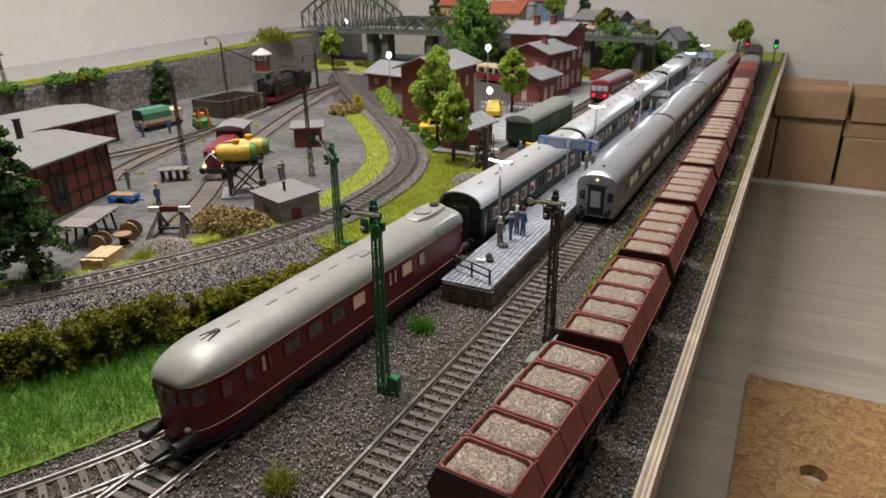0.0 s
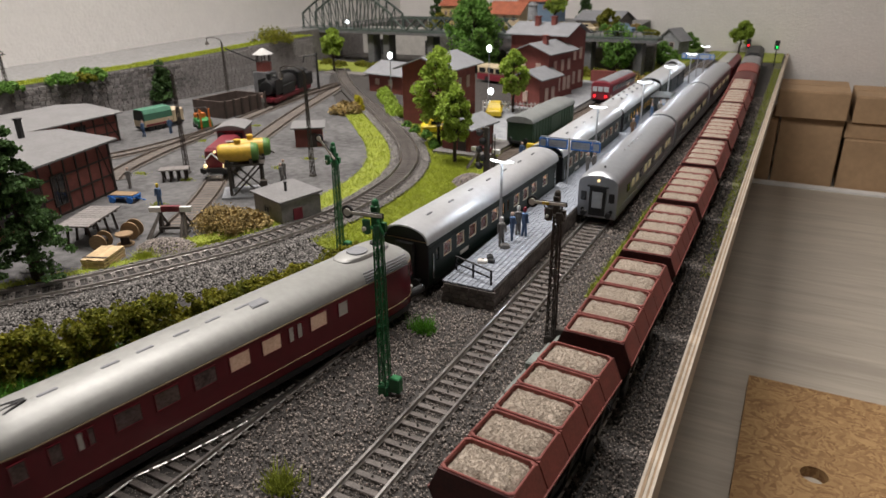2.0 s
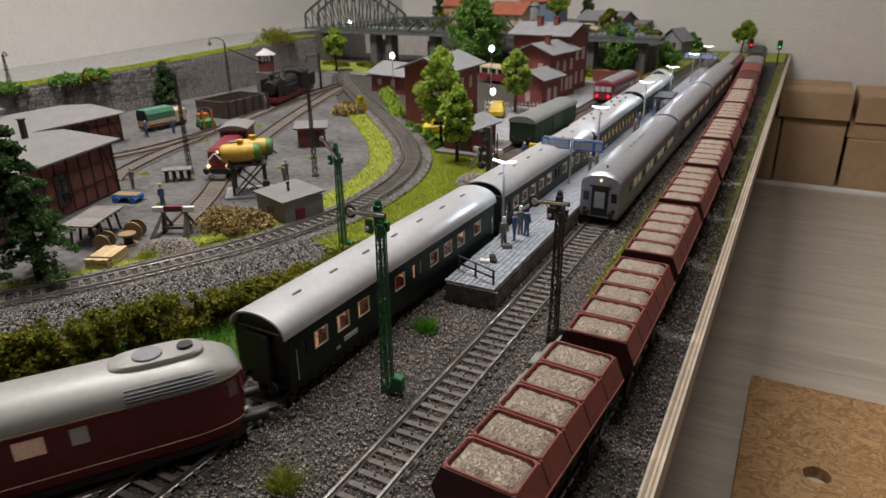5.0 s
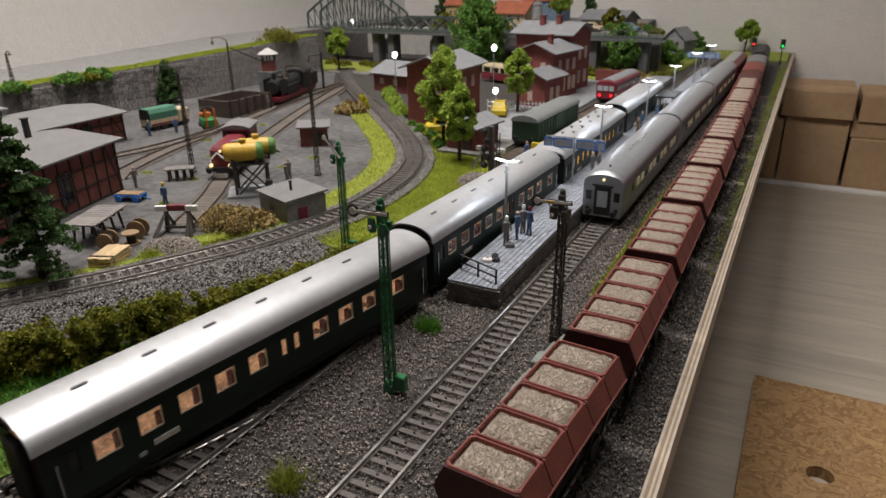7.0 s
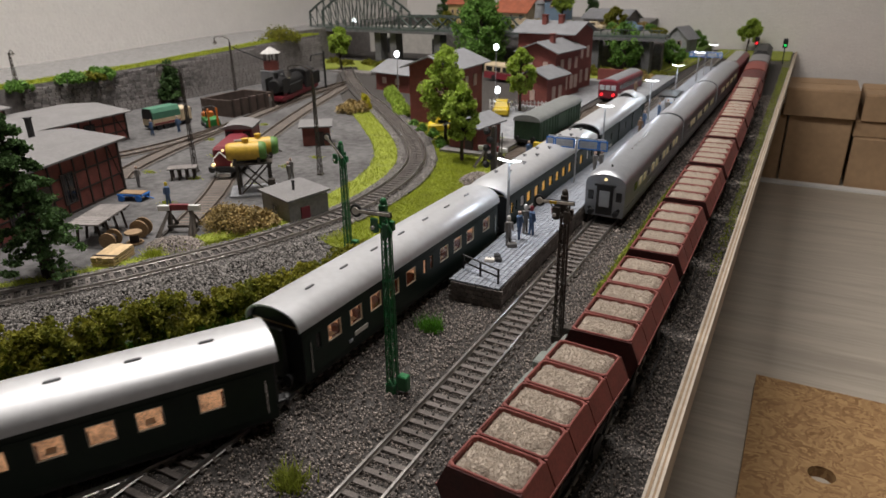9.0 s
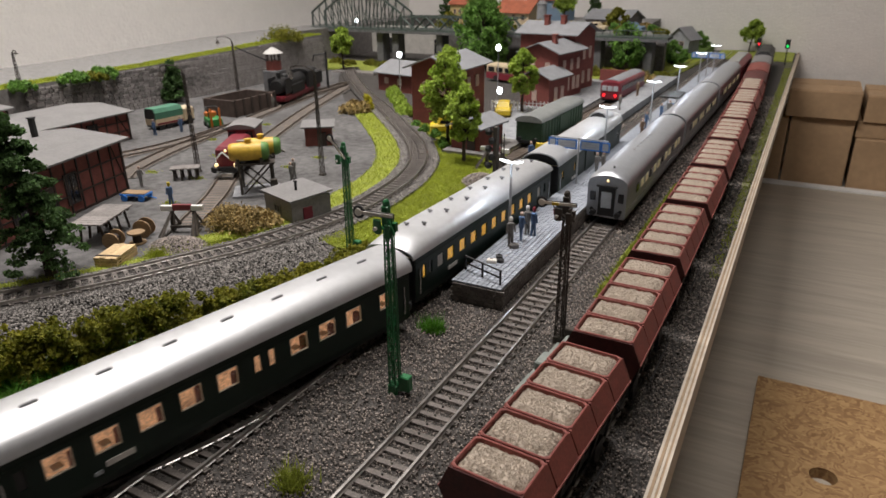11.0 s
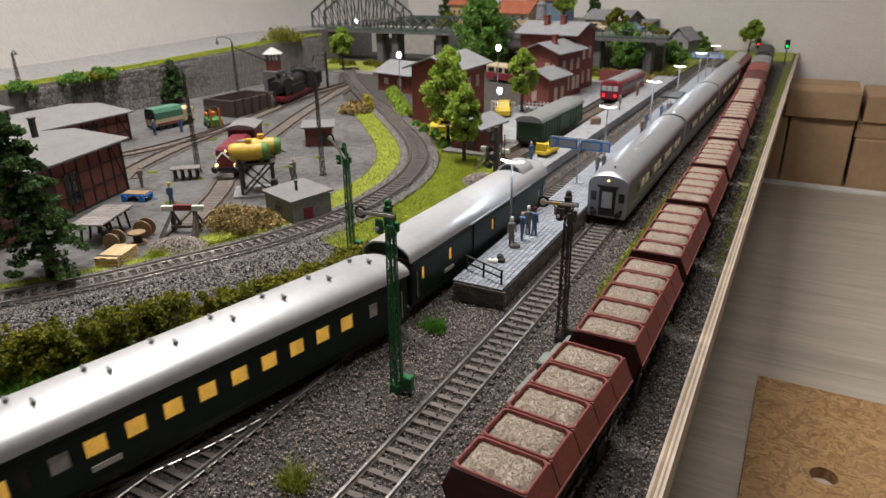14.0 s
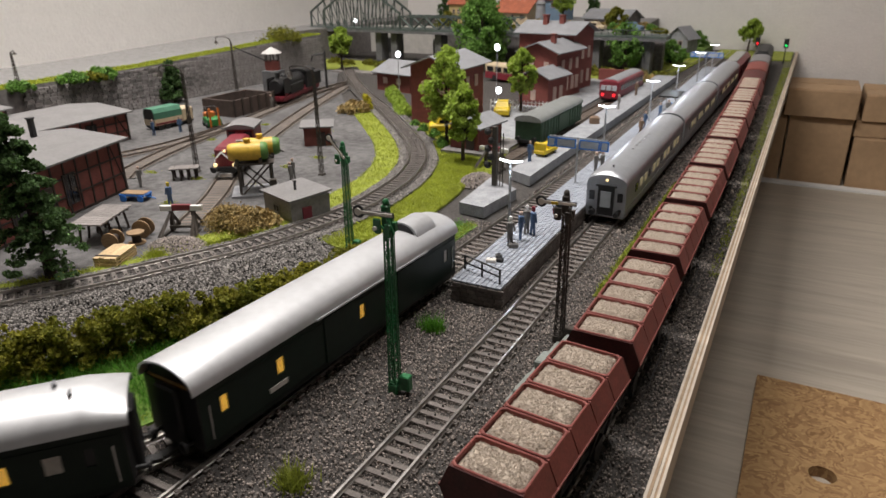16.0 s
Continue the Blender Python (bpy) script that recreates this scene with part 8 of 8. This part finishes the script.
for k in range(16):
    x_, y_ = random.uniform(-0.50, -0.25), random.uniform(0.36, 0.68)
    if x_ < -0.20 - (y_ - 0.30) * 0.45:
        n = 90
        wp = np.c_[x_ + rng.normal(0, 0.0035, n), y_ + rng.normal(0, 0.0025, n), np.full(n, 0.0004)]
        blades("yard_weed", wp, rng.uniform(0.0008, 0.0022, n), GRASS_LIGHT, "small patch of yellow-green weeds in the yard", 0.7, 0.0005, "weeds")
gv = scatter([(0.0285, 0.36), (0.0365, 0.36), (0.0365, 0.62), (0.0305, 0.62)], 5000, 0.0004)
blades("verge_grass", gv, rng.uniform(0.001, 0.0035, len(gv)), GRASS_YELLOW, "short yellow-green grass between the tracks", 0.6, 0.0004)
ev = scatter([(0.086, 0.42), (0.0915, 0.42), (0.0915, 1.5), (0.080, 1.5)], 5000, 0.0002)
blades("verge_grass", ev, rng.uniform(0.0008, 0.0026, len(ev)), GRASS_YELLOW, "sparse yellow-green grass along the board edge", 0.6, 0.0004)


def leaf_cloud(centres, radii, per, size, flat=1.0):
    """Small leaf quads on and in balls."""
    c = np.repeat(centres, per, axis=0)
    n = len(c)
    d = rng.normal(size=(n, 3))
    d /= np.linalg.norm(d, axis=1)[:, None]
    r = np.repeat(radii, per) * rng.uniform(0.55, 1.05, n)
    p = c + d * r[:, None] * np.array([1, 1, flat])
    R = rotations(n)
    s = size * rng.uniform(0.6, 1.3, n)
    q = np.array([(-1, -0.7, 0), (1, -0.7, 0.25), (1, 0.7, 0), (-1, 0.7, 0.25)])
    v = np.einsum("nij,nkj->nki", R, q[None] * s[:, None, None]) + p[:, None, :]
    f = np.array([(0, 1, 2), (0, 2, 3)])[None] + (np.arange(n) * 4)[:, None, None]
    return v.reshape(-1, 3), f.reshape(-1, 3)


def tree(x, y, h, crown_r, crown_h, m, label, z=0.0, clumps=60, per=60, leaf=0.0012, trunk=0.0022, lean=(0, 0), conifer=False):
    th = thing("tree", label, "tree", "trees", at=pose(x, y, z))
    base = h - crown_h
    g = Geo()
    top = Vector((lean[0], lean[1], h * 0.9))
    prev = Vector((0, 0, -0.001))
    for i in range(1, 6):
        t = i / 5
        p = Vector((lean[0] * t + random.uniform(-1, 1) * 0.0006, lean[1] * t + random.uniform(-1, 1) * 0.0006, h * 0.88 * t))
        g.tube(prev, p, trunk * (1 - 0.8 * (t - 0.2)), trunk * (1 - 0.8 * t) + 0.0002, 8)
        prev = p
    cs, rs = [], []
    for i in range(clumps):
        a = random.uniform(0, 6.283)
        t = random.random()
        prof = (1 - t) * 1.0 + 0.08 if conifer else math.sin(math.pi * min(1, 0.16 + 0.84 * t)) ** 0.62
        r = crown_r * prof * math.sqrt(random.uniform(0.12, 1.0))
        zc = base + crown_h * (0.06 + 0.90 * t)
        cs.append((lean[0] * zc / h + r * math.cos(a), lean[1] * zc / h + r * math.sin(a), zc))
        rs.append(crown_r * random.uniform(0.14, 0.27))
        if i % 3 == 0:
            s = Vector((lean[0] * 0.6, lean[1] * 0.6, max(base * 0.8, zc - crown_h * 0.22)))
            g.tube(s, cs[-1], trunk * 0.30, trunk * 0.10, 5)
    part("trunk", g, BARK, th, "dark brown trunk and limbs")
    v, f = leaf_cloud(np.array(cs), np.array(rs), per, leaf)
    part("crown", mesh_np("crown", v, f, m), m, th, "loose leafy crown")
    return th


random.seed(11)
tree(-0.228, 0.660, 0.108, 0.026, 0.080, LEAF_LIGHT, "leafy spring-green broadleaf tree by the brick house", clumps=110, per=70, leaf=0.0014)
tree(-0.178, 0.600, 0.079, 0.0165, 0.055, LEAF_LIGHT, "small spring-green broadleaf tree on the lawn", clumps=80, per=70, leaf=0.0013)
tree(-0.224, 0.876, 0.084, 0.0215, 0.058, LEAF_LIGHT, "spring-green broadleaf tree by the station fence", clumps=80, per=60, leaf=0.0015)
tree(-0.185, 1.30, 0.092, 0.036, 0.076, LEAF, "green broadleaf tree before the viaduct", clumps=70, per=50, leaf=0.0018)
tree(-0.130, 1.47, 0.045, 0.030, 0.040, LEAF, "low green bushy tree by the meadow", clumps=50, per=45, leaf=0.002)
tree(-0.115, 1.72, 0.045, 0.022, 0.038, LEAF, "small round green tree near the far wall", clumps=40, per=45, leaf=0.002)
tree(-0.008, 1.745, 0.072, 0.028, 0.046, LEAF_LIGHT, "spring-green tree at the layout's end", clumps=60, per=45, leaf=0.002, lean=(0.006, 0))
tree(-0.705, 1.12, 0.084, 0.022, 0.050, LEAF_LIGHT, "spring-green tree before the truss bridge", clumps=70, per=45, leaf=0.002)
tree(-0.462, 1.26, 0.145, 0.055, 0.138, LEAF, "large green weeping tree at the viaduct", clumps=150, per=60, leaf=0.0022, trunk=0.004)
tree(-0.610, 1.40, 0.100, 0.036, 0.080, HEDGE, "yellow-green tree behind the viaduct", clumps=60, per=40, leaf=0.002)
tree(-0.395, 1.56, 0.075, 0.024, 0.050, LEAF_LIGHT, "light green tree on the hill", z=0.069, clumps=45, per=40, leaf=0.002)
tree(-0.345, 1.63, 0.070, 0.020, 0.066, LEAF_DARK, "dark conifer on the hill", z=0.069, clumps=50, per=40, leaf=0.002, conifer=True)
tree(-0.735, 1.62, 0.150, 0.026, 0.130, LEAF_DARK, "dark conifer behind the bridge", clumps=70, per=40, leaf=0.002, conifer=True)
tree(-0.245, 1.45, 0.040, 0.022, 0.034, HEDGE, "yellow-green bush on the hill's edge", z=0.069, clumps=40, per=40, leaf=0.002)


def pine(x, y, h, reach, m, label, lean=(0, 0), boughs=36):
    """A conifer: a leaning trunk, drooping boughs, a row of flat needle clumps on each."""
    th = thing("tree", label, "tree", "trees", at=pose(x, y, 0))
    g, cs, rs = Geo(), [], []
    axis = lambda t: Vector((lean[0] * t * t, lean[1] * t * t, h * t))
    for i in range(7):
        g.tube(axis(i / 7) - Vector((0, 0, 0.001)), axis((i + 1) / 7), 0.0036 * (1 - 0.9 * i / 7) + 0.0003, 0.0036 * (1 - 0.9 * (i + 1) / 7) + 0.0003, 8)
    for i in range(boughs):
        t = 0.17 + 0.81 * i / boughs
        a = i * 2.4 + random.uniform(-0.4, 0.4)
        r = reach * (1.05 - 0.78 * t) * random.uniform(0.7, 1.15)
        p0 = axis(t)
        d = Vector((math.cos(a), math.sin(a), 0))
        prev = p0
        for k in range(1, 6):
            u = k / 5
            p = p0 + d * r * u + Vector((0, 0, 0.010 * u * (1 - t) - 0.018 * u * u * (1.1 - t)))
            g.tube(prev, p, 0.0008 * (1.15 - u), 0.0008 * (0.95 - u * 0.8), 5)
            prev = p
            if k > 1:
                side = Vector((-d[1], d[0], 0))
                for w in (-1, 0, 1):
                    cs.append(tuple(p + side * w * r * 0.16 * random.uniform(0.6, 1.2) + Vector((0, 0, random.uniform(-0.0015, 0.0015)))))
                    rs.append(0.0026 + 0.0018 * random.random())
    part("trunk", g, BARK, th, "dark brown trunk and limbs")
    v, f = leaf_cloud(np.array(cs), np.array(rs), 46, 0.00085, 0.55)
    part("crown", mesh_np("crown", v, f, m), m, th, "drooping dark needle boughs")
    return th


pine(-0.2945, 0.2275, 0.110, 0.0285, LEAF_DARK, "large dark green pine tree with hanging boughs", lean=(-0.010, -0.004))


def bush(x, y, z, rx, ry, rz, m, label, n=40, per=70, leaf=0.0009):
    th = thing("bush", label, "bush", "bushes", at=pose(x, y, z))
    cs, rs = [], []
    for i in range(n):
        a, r = random.uniform(0, 6.283), math.sqrt(random.random())
        cs.append((rx * r * math.cos(a), ry * r * math.sin(a), rz * (0.15 + 0.75 * (1 - r * r) * random.uniform(0.5, 1))))
        rs.append(min(rx, ry, rz) * random.uniform(0.28, 0.5))
    v, f = leaf_cloud(np.array(cs), np.array(rs), per, leaf)
    part("foliage", mesh_np("foliage", v, f, m), m, th)
    g = Geo()
    for i in range(5):
        g.tube((0, 0, -0.001), cs[i], 0.0006, 0.0002, 4)
    part("stem", g, BARK, th)


bush(-0.252, 0.353, 0.0, 0.024, 0.020, 0.017, DRY, "low dry brown heather bush beside the shed", 75, 150, 0.0006)
bush(-0.238, 0.366, 0.0, 0.014, 0.012, 0.012, DRY, "low dry brown heather bush", 35, 80)
for x_, y_, r_, m_ in ((-0.748, 0.57, 0.014, LEAF), (-0.748, 0.615, 0.015, LEAF), (-0.748, 0.50, 0.012, LEAF), (-0.755, 1.00, 0.030, HEDGE), (-0.74, 0.60, 0.010, HEDGE)):
    bush(x_, y_, wall_top(y_) - 0.004, r_, r_ * 1.4, r_ * 0.9, m_, "green bush spilling over the stone wall", 30, 60, 0.0014)
bush(-0.735, 0.722, 0.0, 0.012, 0.018, 0.072, LEAF_DARK, "dark ivy climbing the stone wall", 60, 70, 0.0014)
bush(-0.705, 0.560, 0.0, 0.018, 0.024, 0.022, HEDGE, "yellow-green bush at the wall's foot", 40, 60, 0.0014)
bush(-0.435, 0.775, 0.0, 0.022, 0.020, 0.016, DRY, "brown and yellow bush between the tracks", 40, 60, 0.0014)
bush(-0.425, 0.790, 0.0, 0.007, 0.007, 0.028, FLOWER, "tall yellow flowering bush", 30, 60, 0.0012)
for k in range(9):
    bush(-0.472 + k * 0.0138, 0.932 - k * 0.0178, 0.0, 0.010, 0.013, 0.013, LEAF_LIGHT, "clipped bright green hedge segment by the track", 18, 60, 0.0013)
for x_, y_ in ((-0.285, 0.705), (-0.260, 0.690), (-0.232, 0.655), (-0.222, 0.640), (-0.31, 0.73)):
    bush(x_, y_, 0.001, 0.005, 0.005, 0.010, LEAF, "small green shrub on the lawn", 18, 60, 0.0012)
for k in range(8):
    bush(-0.25 + k * 0.02, 1.24 + 0.02 * (k % 3), 0.0, 0.014, 0.014, 0.014, DRY if k % 3 == 0 else HEDGE, "low shrub below the viaduct", 18, 45, 0.0016)
for k in range(6):
    bush(-0.84 + k * 0.045, 1.20 + 0.02 * (k % 2), 0.0, 0.016, 0.016, 0.012, HEDGE, "low yellow-green shrub below the bridge", 18, 45, 0.0018)

for k in range(14):
    bush(-0.14 - k * 0.026, 1.372 + 0.05 * (k % 3), 0.069, 0.013, 0.013, 0.012, (HEDGE, LEAF, DRY)[k % 3], "low shrub on the viaduct's edge", 16, 45, 0.0016)

# hedge between the bank and the curved track
HEDGE_LINE = [(-0.39, -0.06), (-0.29, 0.03), (-0.234, 0.095), (-0.196, 0.145), (-0.174, 0.180), (-0.158, 0.212), (-0.143, 0.245), (-0.127, 0.285), (-0.112, 0.335)]
hp, hL = spline(HEDGE_LINE, 0.0032)
cs, rs = [], []
for a in hp:
    hh = 0.0245 if a[1] < 0.235 else 0.018
    dip = 0.45 if 0.213 < a[1] < 0.232 else 1.0
    for k in range(11):
        cs.append((a[0] + random.uniform(-0.008, 0.008), a[1] + random.uniform(-0.008, 0.008), random.uniform(0.002, hh) * dip))
        rs.append(random.uniform(0.0022, 0.0042))
hedge = thing("hedge", "long olive-green flock hedge along the bank", "hedge")
cs, rs = np.array(cs), np.array(rs)
cut = np.linspace(0, len(cs), 11).astype(int)
for a, b in zip(cut, cut[1:]):
    v, f = leaf_cloud(cs[a:b], rs[a:b], 60, 0.00085)
    part("hedge_clump", mesh_np("hedge_clump", v, f, HEDGE), HEDGE, hedge)

motions()
